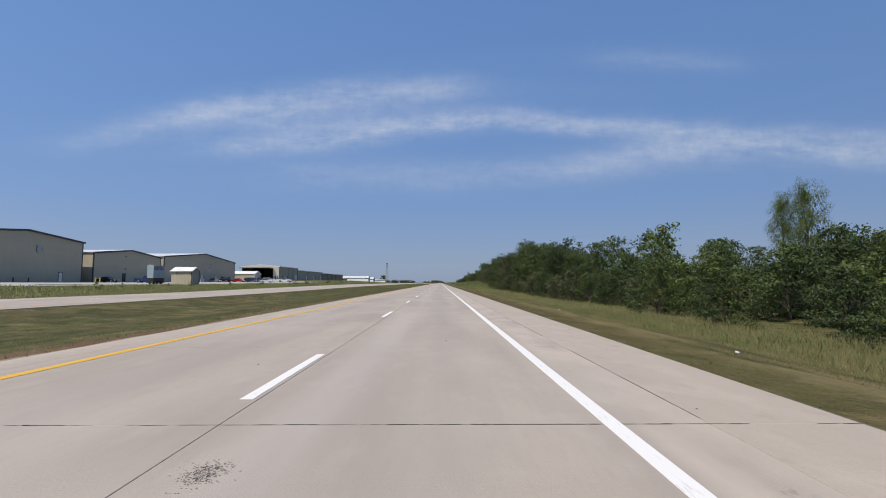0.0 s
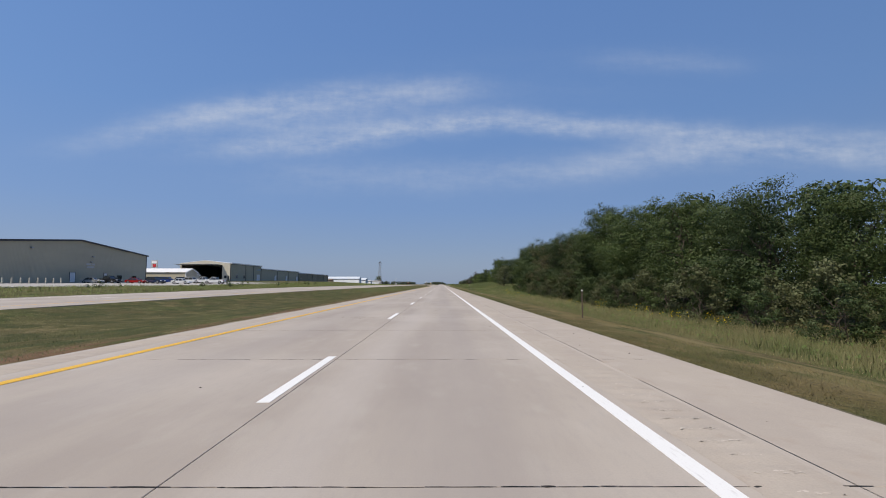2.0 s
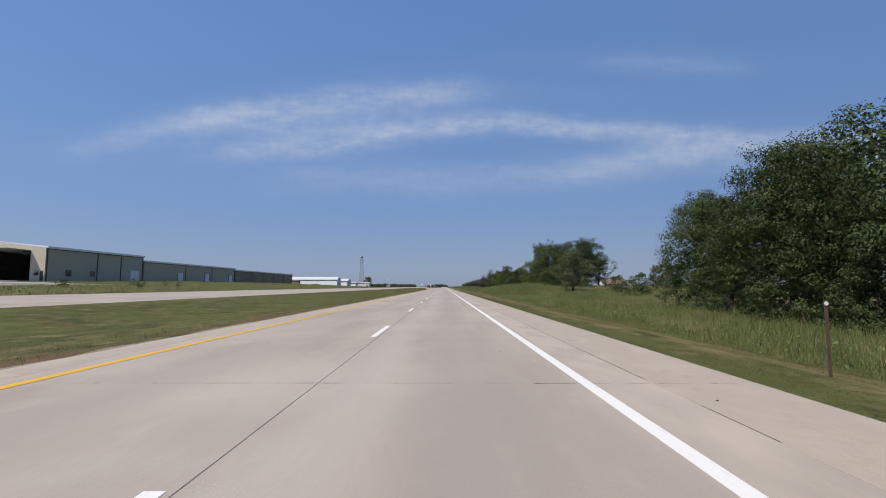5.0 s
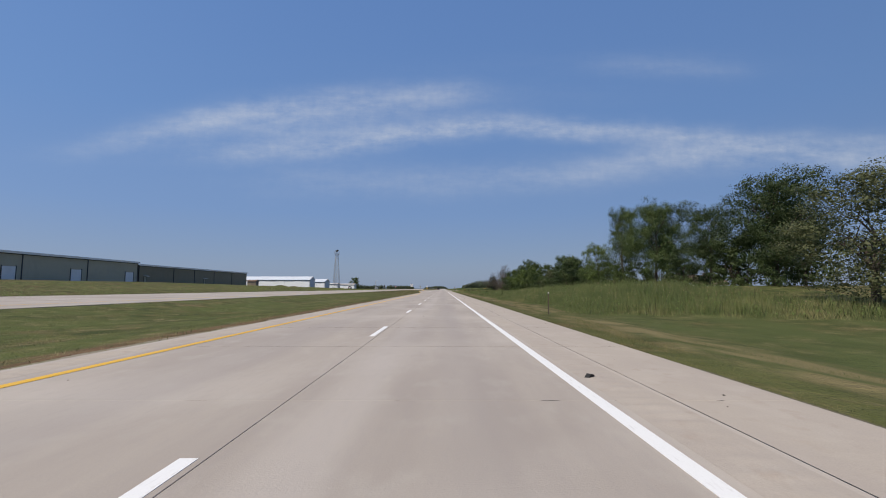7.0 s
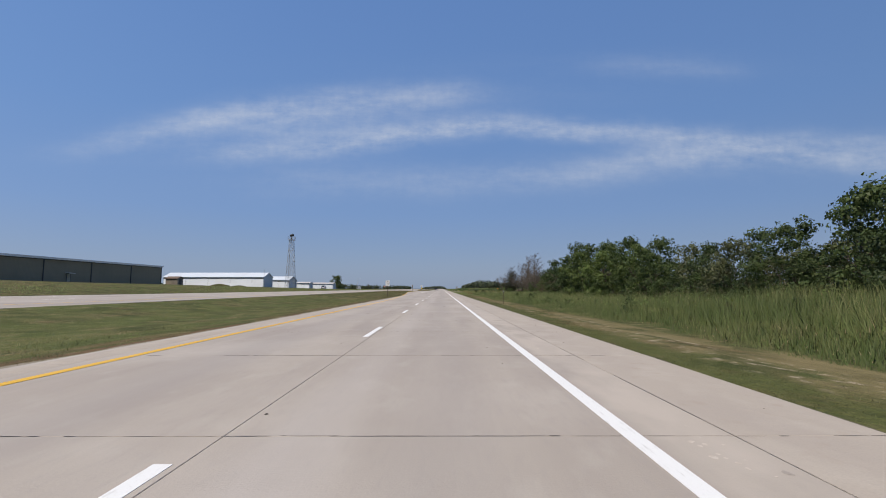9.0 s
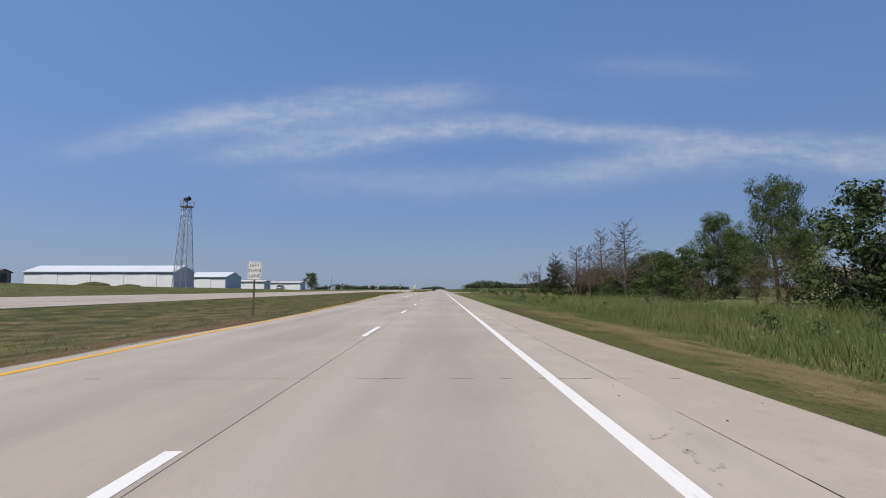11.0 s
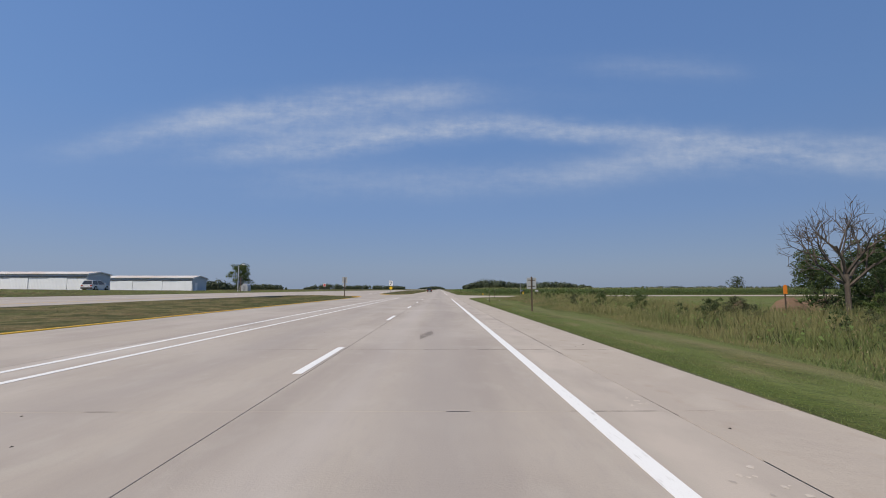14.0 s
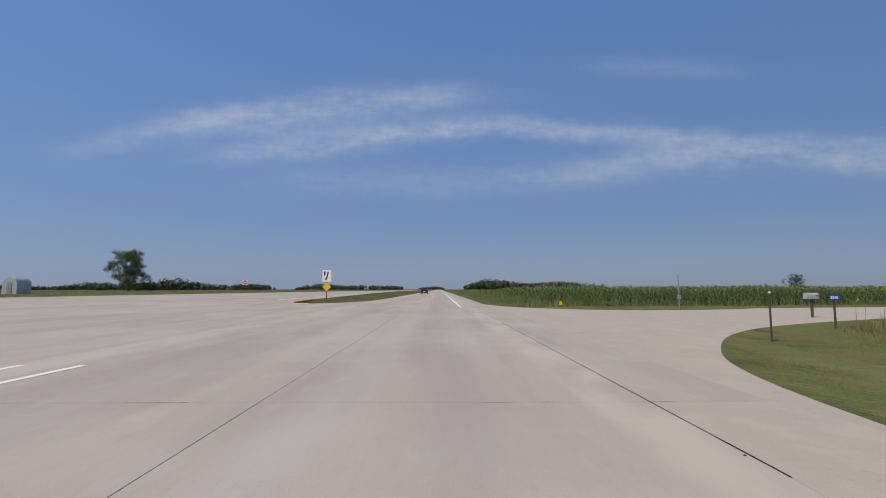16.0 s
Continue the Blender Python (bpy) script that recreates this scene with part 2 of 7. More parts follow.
banded(M_grass, -24, -8.5, (0.105, 0.125, 0.04), 0.6, 0.5, (0.35, 0.3, 1), 0.35, 0.6, 165, 345)
banded(M_grass, -9.0, -7.3, (0.17, 0.10, 0.062), 0.8, 0.5, (0.9, 0.15, 1), 0.38, 0.55, -20, 480)
banded(M_grass, 4.0, 5.6, (0.125, 0.10, 0.045), 0.6, 0.4, (0.9, 0.3, 1), 0.3, 0.5, -60, 92)
banded(M_grass, 4.0, 5.2, (0.10, 0.11, 0.038), 0.8, 0.3, (0.9, 0.3, 1), 0.3, 0.5, 98, 366)
banded(M_grass, 4.0, 4.9, (0.085, 0.115, 0.03), 0.85, 0.3, (0.9, 0.3, 1), 0.3, 0.5, 374, 490)
M_blade = leafy("grass_blade", (0.088, 0.10, 0.033), 0.35, 0.25, vary=[((0.16, 0.025, 1), (0.18, 0.142, 0.07), 0.8, 0.47, 0.57), ((0.45, 0.40, 1), (0.16, 0.115, 0.06), 0.75, 0.49, 0.62), ((1.3, 1.1, 1), (0.27, 0.215, 0.115), 0.65, 0.52, 0.66), ((0.8, 0.7, 1), (0.04, 0.058, 0.018), 0.8, 0.47, 0.6)])
banded(M_blade, 5.3, 8.4, (0.25, 0.2, 0.1), 0.8, 0.5, (0.9, 0.35, 1), 0.38, 0.6, -40, 366)
banded(M_blade, 5.5, 60, (0.085, 0.105, 0.036), 0.8, 0.8, (0.3, 0.12, 1), 0.3, 0.55, 213, 242)
banded(M_blade, -24, -8.5, (0.066, 0.07, 0.028), 0.6, 0.5, (0.35, 0.3, 1), 0.35, 0.6, -60, 150)
banded(M_blade, -24, -8.5, (0.105, 0.13, 0.042), 0.6, 0.5, (0.35, 0.3, 1), 0.35, 0.6, 165, 345)
banded(M_blade, 4.0, 5.6, (0.135, 0.11, 0.05), 0.6, 0.4, (0.9, 0.3, 1), 0.3, 0.5, -60, 92)
banded(M_blade, 4.0, 5.2, (0.11, 0.12, 0.042), 0.8, 0.3, (0.9, 0.3, 1), 0.3, 0.5, 98, 366)
M_lush = leafy("green_blade", (0.13, 0.168, 0.05), 0.35, 0.28, vary=[((0.9, 0.35, 1), (0.19, 0.175, 0.085), 0.6, 0.52, 0.64), ((0.4, 0.15, 1), (0.15, 0.155, 0.06), 0.6, 0.5, 0.68)])
banded(M_lush, 5.3, 5.75, (0.24, 0.2, 0.11), 0.6, 0.3, (1.2, 0.45, 1), 0.5, 0.64, 366, 470)
banded(M_lush, 4, 40, (0.19, 0.155, 0.075), 0.7, 0.3, (0.7, 0.6, 1), 0.47, 0.6, 486, 520)
banded(M_lush, 6.6, 8.2, (0.24, 0.225, 0.12), 0.75, 0.7, (0.7, 0.12, 1), 0.4, 0.6, 425, 520)
M_tan_blade = leafy("tan_tall_blade", (0.21, 0.178, 0.09), 0.3, 0.3, vary=[((0.5, 0.3, 1), (0.10, 0.13, 0.045), 0.9, 0.44, 0.56)])
M_dock = leafy("red_brown_weed", (0.15, 0.09, 0.05), 0.3, 0.3)
M_tall = leafy("tall_grass_blade", (0.09, 0.112, 0.034), 0.35, 0.18, vary=[((0.12, 0.07, 1), (0.06, 0.085, 0.025), 0.8, 0.48, 0.6), ((0.25, 0.10, 1), (0.21, 0.185, 0.085), 0.7, 0.5, 0.68), ((0.9, 0.8, 1), (0.055, 0.085, 0.022), 0.8, 0.45, 0.6), ((1.7, 1.5, 1), (0.2, 0.185, 0.085), 0.6, 0.55, 0.7)])
banded(M_tall, 9, 60, (0.175, 0.155, 0.068), 0.7, 0.8, (0.35, 0.2, 1), 0.36, 0.56, 430, 530)
banded(M_tall, 9, 60, (0.17, 0.15, 0.072), 0.7, 0.8, (0.5, 0.3, 1), 0.34, 0.55, -60, 150)
banded(M_tall, 9, 60, (0.06, 0.085, 0.025), 0.65, 0.8, (0.4, 0.25, 1), 0.36, 0.58, 240, 362)
M_seed = leafy("dry_seed_head", (0.28, 0.225, 0.13), 0.3, 0.25)
M_flower = leafy("yellow_petal", (0.72, 0.55, 0.02), 0.15, 0.3)
M_gravel = material("gravel_yard", (0.42, 0.40, 0.37), 0.95, vary=[(0.3, (0.33, 0.31, 0.28), 0.6, 0.45, 0.65), (6, (0.25, 0.23, 0.21), 0.5, 0.5, 0.7)])
M_leaf = [leafy("leaf_green", (0.07, 0.10, 0.033), 0.16, 0.27), leafy("leaf_dark", (0.057, 0.084, 0.031), 0.16, 0.25), leafy("leaf_light", (0.105, 0.145, 0.042), 0.2, 0.3), leafy("leaf_grey", (0.105, 0.117, 0.055), 0.2, 0.3), leafy("leaf_dry", (0.12, 0.095, 0.05), 0.3, 0.2)]
for m in M_leaf:
    t = m.node_tree
    hs = next(n for n in t.nodes if n.type == "HUE_SAT")
    oi = t.nodes.new("ShaderNodeObjectInfo")
    mul = t.nodes.new("ShaderNodeMath")
    mul.operation = "MULTIPLY"
    r = t.nodes.new("ShaderNodeMapRange")
    r.inputs[3].default_value, r.inputs[4].default_value = 0.8, 1.2
    t.links.new(oi.outputs["Random"], r.inputs[0])
    t.links.new(hs.inputs["Value"].links[0].from_socket, mul.inputs[0])
    t.links.new(r.outputs[0], mul.inputs[1])
    t.links.new(mul.outputs[0], hs.inputs["Value"])
# greyed, bluish leaf colour: aerial haze painted into the foliage
M_hazed_leaf = leafy("hazed_leaf", (0.082, 0.102, 0.06), 0.25, 0.3)
M_needle = leafy("dark_needle", (0.045, 0.05, 0.03), 0.25, 0.1)
M_bark = material("bark", (0.085, 0.066, 0.05), 0.95, vary=[((8, 8, 2), (0.045, 0.034, 0.027), 0.8, 0.4, 0.65)], bump=[((12, 12, 3), 0.03)])
M_dead = material("dead_wood", (0.085, 0.066, 0.053), 0.95, vary=[((6, 6, 2), (0.16, 0.135, 0.11), 0.7, 0.45, 0.65)])
M_corn = leafy("corn_leaf", (0.10, 0.14, 0.045), 0.35, 0.3)
M_tassel = leafy("corn_tassel", (0.30, 0.26, 0.12), 0.3, 0.2)


def siding(name, colour, dirt, pitch=0.3, along="y"):
    """Ribbed sheet metal: ribs by a wave in the relief."""
    m = material(name, colour, 0.65, 0.0, vary=[((0.15, 0.15, 0.5), dirt, 0.5, 0.45, 0.7), ((1.2, 1.2, 0.1), dirt, 0.35, 0.5, 0.75)])
    t = m.node_tree
    g = t.nodes.new("ShaderNodeNewGeometry")
    sp = t.nodes.new("ShaderNodeSeparateXYZ")
    t.links.new(g.outputs["Position"], sp.inputs[0])
    ad = t.nodes.new("ShaderNodeMath")
    ad.operation = "ADD"
    t.links.new(sp.outputs[0], ad.inputs[0])
    t.links.new(sp.outputs[1], ad.inputs[1])
    mu = t.nodes.new("ShaderNodeMath")
    mu.operation = "MULTIPLY"
    mu.inputs[1].default_value = 6.2832 / pitch
    t.links.new(ad.outputs[0], mu.inputs[0])
    si = t.nodes.new("ShaderNodeMath")
    si.operation = "SINE"
    t.links.new(mu.outputs[0], si.inputs[0])
    bp = t.nodes.new("ShaderNodeBump")
    bp.inputs["Distance"].default_value = 0.02
    bp.inputs["Strength"].default_value = 0.6
    t.links.new(si.outputs[0], bp.inputs["Height"])
    t.links.new(bp.outputs[0], t.nodes["Principled BSDF"].inputs["Normal"])
    return m


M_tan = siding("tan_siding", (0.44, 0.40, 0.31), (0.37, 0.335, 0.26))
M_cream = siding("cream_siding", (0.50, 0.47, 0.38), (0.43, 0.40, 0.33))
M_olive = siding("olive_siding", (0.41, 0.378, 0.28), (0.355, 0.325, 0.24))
M_white_metal = siding("white_siding", (0.84, 0.87, 0.90), (0.74, 0.76, 0.77))
M_blue_metal = siding("grey_blue_siding", (0.50, 0.56, 0.60), (0.42, 0.46, 0.49))
M_roof = siding("pale_metal_roof", (0.58, 0.63, 0.68), (0.50, 0.53, 0.56), 0.45)
M_rusty = siding("rust_stained_roof", (0.62, 0.60, 0.57), (0.40, 0.24, 0.14), 0.45)
M_trim = material("dark_trim", (0.035, 0.035, 0.038), 0.5)
M_white_trim = material("white_trim", (0.75, 0.75, 0.74), 0.5, vary=[(0.5, (0.6, 0.6, 0.58), 0.5, 0.5, 0.7)])
M_door_white = material("white_door", (0.72, 0.72, 0.72), 0.5, vary=[(0.7, (0.6, 0.6, 0.6), 0.5, 0.5, 0.7)])
M_glass = material("dark_glass", (0.02, 0.024, 0.028), 0.08, spec=0.8)
M_inside = material("hangar_inside", (0.10, 0.09, 0.08), 0.9, vary=[(0.6, (0.06, 0.055, 0.05), 0.6, 0.45, 0.6)])
M_steel = material("galvanised_steel", (0.36, 0.37, 0.38), 0.5, 0.6, vary=[(2.0, (0.22, 0.21, 0.2), 0.5, 0.5, 0.7)])
M_post = material("rusty_steel_post", (0.075, 0.055, 0.042), 0.8, vary=[(5.0, (0.13, 0.08, 0.05), 0.6, 0.45, 0.65)])
M_signback = material("sign_back_aluminium", (0.47, 0.48, 0.48), 0.5, 0.35, vary=[(2.0, (0.25, 0.25, 0.25), 0.5, 0.5, 0.7)])
M_signwhite = material("white_sign_sheeting", (0.78, 0.78, 0.78), 0.5)
M_signyellow = material("yellow_sign_sheeting", (0.80, 0.50, 0.02), 0.5)
M_signred = material("red_sign_sheeting", (0.55, 0.03, 0.03), 0.5)
M_signblue = material("blue_sign_sheeting", (0.02, 0.06, 0.38), 0.5)
M_black = material("black_paint", (0.02, 0.02, 0.02), 0.6)
M_orange = material("orange_plastic", (0.75, 0.22, 0.03), 0.6)
M_tyre = material("tyre_rubber", (0.02, 0.02, 0.02), 0.9)
M_rim = material("alloy_rim", (0.45, 0.46, 0.47), 0.35, 0.8)
M_lamp_white = material("clear_headlight", (0.75, 0.77, 0.8), 0.15)
M_lamp_red = material("red_tail_light", (0.35, 0.01, 0.01), 0.25)
M_brownroof = material("brown_shingle", (0.17, 0.115, 0.085), 0.9, vary=[(2.0, (0.11, 0.075, 0.055), 0.6, 0.45, 0.65)])
M_soil = material("bare_soil", (0.17, 0.105, 0.068), 0.95, vary=[(1.0, (0.15, 0.11, 0.075), 0.7, 0.4, 0.6)], bump=[(2, 0.1)])
M_edge = material("gritty_soil", (0.24, 0.20, 0.145), 0.95, vary=[((1.5, 0.5, 1), (0.16, 0.15, 0.075), 0.8, 0.42, 0.6), (9, (0.36, 0.31, 0.25), 0.5, 0.5, 0.7)], bump=[(12, 0.03)])
M_loam = material("dark_loam", (0.10, 0.085, 0.045), 0.95, vary=[((1.5, 0.6, 1), (0.07, 0.085, 0.03), 0.8, 0.42, 0.58), (9, (0.17, 0.13, 0.085), 0.5, 0.5, 0.7)], bump=[(12, 0.03)])
M_pale_chip = material("chipped_concrete", (0.55, 0.49, 0.42), 0.9, vary=[(20, (0.42, 0.35, 0.28), 0.6, 0.45, 0.65)])
M_faint_stain = material("faint_stain", (0.34, 0.295, 0.255), 0.85, vary=[(6, (0.39, 0.345, 0.3), 0.6, 0.45, 0.6)])
M_stain = material("damp_stain", (0.24, 0.205, 0.175), 0.8, vary=[(4, (0.29, 0.25, 0.21), 0.6, 0.45, 0.6)])
M_skid = material("tyre_mark", (0.10, 0.09, 0.082), 0.8, vary=[((3, 0.4, 1), (0.36, 0.31, 0.265), 0.95, 0.4, 0.58)])
M_bluegrey = material("blue_grey_steel", (0.30, 0.38, 0.43), 0.5, vary=[(1.0, (0.24, 0.30, 0.34), 0.5, 0.45, 0.65)])


def paint(name, col):
    return material(name, col, 0.25, 0.2, spec=0.6)


P_white, P_black, P_blue, P_red, P_silver, P_navy = paint("white_car_paint", (0.72, 0.73, 0.74)), paint("black_car_paint", (0.015, 0.016, 0.018)), paint("blue_car_paint", (0.02, 0.05, 0.20)), paint("red_car_paint", (0.36, 0.02, 0.02)), paint("silver_car_paint", (0.42, 0.42, 0.41)), paint("dark_blue_car_paint", (0.02, 0.035, 0.08))

# ---- mesh helpers ----


class Shape:
    """Collects faces for one mesh."""

    def __init__(self):
        self.v, self.f = [], []

    def face(self, pts):
        k = len(self.v)
        self.v += [tuple(p) for p in pts]
        self.f.append(tuple(range(k, k + len(pts))))
        return self

    def box(self, x0, x1, y0, y1, z0, z1):
        k = len(self.v)
        self.v += [(x, y, z) for z in (z0, z1) for x, y in ((x0, y0), (x1, y0), (x1, y1), (x0, y1))]
        self.f += [tuple(k + q for q in a) for a in ((3, 2, 1, 0), (4, 5, 6, 7), (0, 1, 5, 4), (1, 2, 6, 5), (2, 3, 7, 6), (3, 0, 4, 7))]
        return self

    def prism(self, outline, axis, a, b):
        """An outline in the plane across the axis, drawn out from a to b. Axis x: (y, z), y: (x, z), z: (x, y)."""
        def at(p, c):
            return (c, p[0], p[1]) if axis == "x" else (p[0], c, p[1]) if axis == "y" else (p[0], p[1], c)
        k, n = len(self.v), len(outline)
        area = sum(p[0] * q[1] - q[0] * p[1] for p, q in zip(outline, outline[1:] + outline[:1]))
        pts = outline if (area > 0) != (axis == "y") else outline[::-1]
        self.v += [at(p, a) for p in pts] + [at(p, b) for p in pts]
        flip = b < a
        caps = [tuple(range(k + n - 1, k - 1, -1)), tuple(range(k + n, k + 2 * n))]
        sides = [(k + q, k + (q + 1) % n, k + n + (q + 1) % n, k + n + q) for q in range(n)]
        self.f += [t[::-1] for t in caps + sides] if flip else caps + sides
        return self

    def tube(self, p0, p1, r0, r1, n=6, cap=True):
        p0, p1 = Vector(p0), Vector(p1)
        d = (p1 - p0).normalized()
        a = d.orthogonal().normalized()
        b = d.cross(a)
        k = len(self.v)
        for p, r in ((p0, r0), (p1, r1)):
            self.v += [tuple(p + (a * math.cos(6.28319 * q / n) + b * math.sin(6.28319 * q / n)) * r) for q in range(n)]
        self.f += [(k + q, k + (q + 1) % n, k + n + (q + 1) % n, k + n + q) for q in range(n)]
        if cap:
            self.f += [tuple(range(k + n - 1, k - 1, -1)), tuple(range(k + n, k + 2 * n))]
        return self

    def mesh(self, name, mat, smooth=False):
        me = bpy.data.meshes.new(name)
        me.from_pydata(self.v, [], self.f)
        me.materials.append(mat)
        if smooth:
            me.polygons.foreach_set("use_smooth", [True] * len(me.polygons))
        return me


def part(name, shape, mat, parent=None, label="", smooth=False):
    ob = new(name, shape.mesh(name, mat, smooth) if isinstance(shape, Shape) else shape)
    if parent:
        ob.parent = parent
    return tagged(ob, label)


def empty(name, m=None, label="", category="", group="", kind=""):
    ob = new(name)
    ob.empty_display_size = 0.3
    if m is not None:
        ob.matrix_basis = m
    return tagged(ob, label, category, group, kind)


def many(name, tris, mat, parent=None):
    """A mesh out of an array of triangles, shape (n, 3, 3)."""
    n = len(tris)
    me = bpy.data.meshes.new(name)
    me.vertices.add(n * 3)
    me.vertices.foreach_set("co", np.ascontiguousarray(tris, dtype=np.float32).ravel())
    me.loops.add(n * 3)
    me.loops.foreach_set("vertex_index", np.arange(n * 3, dtype=np.int32))
    me.polygons.add(n)
    me.polygons.foreach_set("loop_start", np.arange(0, n * 3, 3, dtype=np.int32))
    me.update(calc_edges=True)
    me.materials.append(mat)
    ob = new(name, me)
    if parent:
        ob.parent = parent
    return ob


def words(text, size, mat, name, parent, m):
    """Lettering in the built-in font, as a mesh."""
    cu = bpy.data.curves.new(name, "FONT")
    cu.body, cu.size, cu.align_x, cu.align_y, cu.extrude = text, size, "CENTER", "CENTER", 0.002
    tmp = bpy.data.objects.new(name, cu)
    me = bpy.data.meshes.new_from_object(tmp)
    bpy.data.objects.remove(tmp)
    me.materials.append(mat)
    ob = new(name, me)
    ob.parent, ob.matrix_basis = parent, m
    return ob


# ---- the lie of the land ----
Y_LEFT = [-150, 60, 130, 170, 240, 300, 340, 420, 470, 520, 600, 1000, 5000]
Z_LEFT = {
    -24.0: [-0.15, -0.15, 0.13, 0.18, 0.23, 0.25, 0.25, 0.30, 0.36, 0.37, 0.37, 0.2, 0],
    -36.5: [-0.05, -0.05, 0.35, 0.55, 0.66, 0.70, 0.66, 0.64, 0.64, 0.64, 0.62, 0.3, 0],
    -58.0: [0.9, 0.9, 1.0, 1.1, 1.9, 2.6, 2.3, 1.8, 1.4, 0.95, 0.8, 0.4, 0],
    -91.0: [1.4, 1.4, 1.4, 1.6, 2.4, 3.2, 3.2, 2.7, 2.1, 1.2, 1.0, 0.5, 0],
    -160.0: [1.4, 1.4, 1.4, 1.6, 2.4, 3.2, 3.2, 2.7, 2.1, 1.2, 1.0, 0.5, 0],
}
Y_RIGHT = [-150, 150, 205, 235, 243, 250, 280, 310, 360, 440, 485, 505, 5000]
Z_RIGHT = {
    4.07: [-0.03] * 13,
    6.0: [-0.14, -0.14, -0.12, -0.12, -0.12, -0.12, -0.12, -0.12, -0.12, -0.12, -0.08, -0.03, -0.05],
    10.0: [-0.9, -0.9, -0.7, -0.5, -0.4, -0.3, -0.35, -0.55, -0.55, -0.45, -0.2, -0.04, -0.05],
    15.0: [-1.7, -1.7, -1.0, -0.4, 0.0, 0.5, 0.5, -0.55, -0.65, -0.55, -0.2, -0.05, -0.05],
    22.0: [-1.9, -1.8, -0.6, -0.05, 0.7, 1.5, 1.45, 0.0, -0.1, -0.3, -0.3, -0.05, -0.05],
    40.0: [-1.2, -1.2, 0.0, 0.2, 0.8, 1.6, 1.5, 0.3, 0.0, -0.2, -0.3, -0.05, -0.05],
    200.0: [0.0] * 13,
}


def smoothstep(a, b, x):
    t = np.clip((x - a) / (b - a), 0, 1)
    return t * t * (3 - 2 * t)


def edge_left(y):
    """The left edge of our carriageway, with the turning lane's taper."""
    return np.interp(y, [346, 352, 362, 374, 390, 406, 418, 428, 445, 480], [-7.35, -7.38, -7.65, -8.25, -9.2, -10.2, -11.2, -11.65, -11.8, -11.8])


def land(x, y):
    """Height of the ground at x, y."""
    x, y = np.atleast_1d(np.asarray(x, float)), np.atleast_1d(np.asarray(y, float))
    z = np.zeros(np.broadcast(x, y).shape)
    x, y = np.broadcast_arrays(x, y)
    # right of the road
    ks = sorted(Z_RIGHT)
    zs = np.array([np.interp(y, Y_RIGHT, Z_RIGHT[k]) for k in ks])
    for a in range(len(ks) - 1):
        sel = (x >= ks[a]) & (x < ks[a + 1])
        f = (x - ks[a]) / (ks[a + 1] - ks[a])
        z = np.where(sel, zs[a] * (1 - f) + zs[a + 1] * f, z)
    # median
    e = edge_left(y)
    ze = -0.022 * (e + 7.35) - 0.03
    zn = np.interp(y, Y_LEFT, Z_LEFT[-24.0]) - 0.03
    dip = np.interp(y, [-150, 330, 420, 470, 5000], [-0.55, -0.5, -0.15, 0.06, 0.06])
    f = np.clip((x + 24) / (e + 24), 0, 1)
    z = np.where((x < e) & (x >= -24), zn * (1 - f) + ze * f + dip * np.sin(f * math.pi) ** 1.3, z)
    # beyond the far carriageway
    ks = sorted(k for k in Z_LEFT)
    zs = np.array([np.interp(y, Y_LEFT, Z_LEFT[k]) for k in ks])
    for a in range(len(ks) - 1):
        sel = (x >= ks[a]) & (x < ks[a + 1]) & (x < -24)
        f = (x - ks[a]) / (ks[a + 1] - ks[a])
        z = np.where(sel, zs[a] * (1 - f) + zs[a + 1] * f - 0.03, z)
    f = np.clip((x + 600) / 440, 0, 1)
    z = np.where(x < -160, zs[0] * f, z)
    return z


# outlines of pavement besides the straight carriageways, as x, y corners
FLARE = [(4.07, 484), (4.5, 489.4), (5.2, 492.6), (6.5, 495.2), (8.9, 498.4), (12.5, 501.4), (18.7, 504.6), (26, 506.6), (60, 512), (150, 524), (150, 535), (60, 522.5), (26, 517.2), (20.2, 515.0), (13.3, 513.6), (8.7, 515.2), (5.5, 519.2), (4.07, 525)]


def rounded(pts, steps=4):
    """The corners joined by a smooth line that passes through each of them."""
    out = []
    for k in range(len(pts) - 1):
        p0, p1, p2, p3 = (pts[max(0, min(len(pts) - 1, k + o))] for o in (-1, 0, 1, 2))
        for q in range(steps):
            t = q / steps
            out.append(tuple(0.5 * (2 * b + (c - a) * t + (2 * a - 5 * b + 4 * c - d) * t * t + (3 * b - a - 3 * c + d) * t ** 3) for a, b, c, d in zip(p0, p1, p2, p3)))
    return out + [pts[-1]]


FLARE = rounded(FLARE[:9]) + rounded(FLARE[9:])
NOSE_1 = [(-11.8, 480), (-11.9, 487), (-12.05, 493), (-12.5, 496.2), (-13.7, 498), (-17, 498.7), (-21, 497.9), (-23.2, 494.5), (-24, 489)]
NOSE_2 = [(-7.35, 552), (-7.5, 541), (-8.3, 533), (-9.8, 527), (-11.3, 524.2), (-12.6, 524.4), (-13.6, 527), (-14.4, 535), (-15.2, 552), (-17.5, 600), (-24, 760)]


def inside(poly, x, y):
    x, y = np.asarray(x, float), np.asarray(y, float)
    c = np.zeros(x.shape, bool)
    for (x0, y0), (x1, y1) in zip(poly, poly[1:] + poly[:1]):
        hit = ((y0 > y) != (y1 > y)) & (x < (x1 - x0) * (y - y0) / ((y1 - y0) if y1 != y0 else 1e-9) + x0)
        c ^= hit
    return c


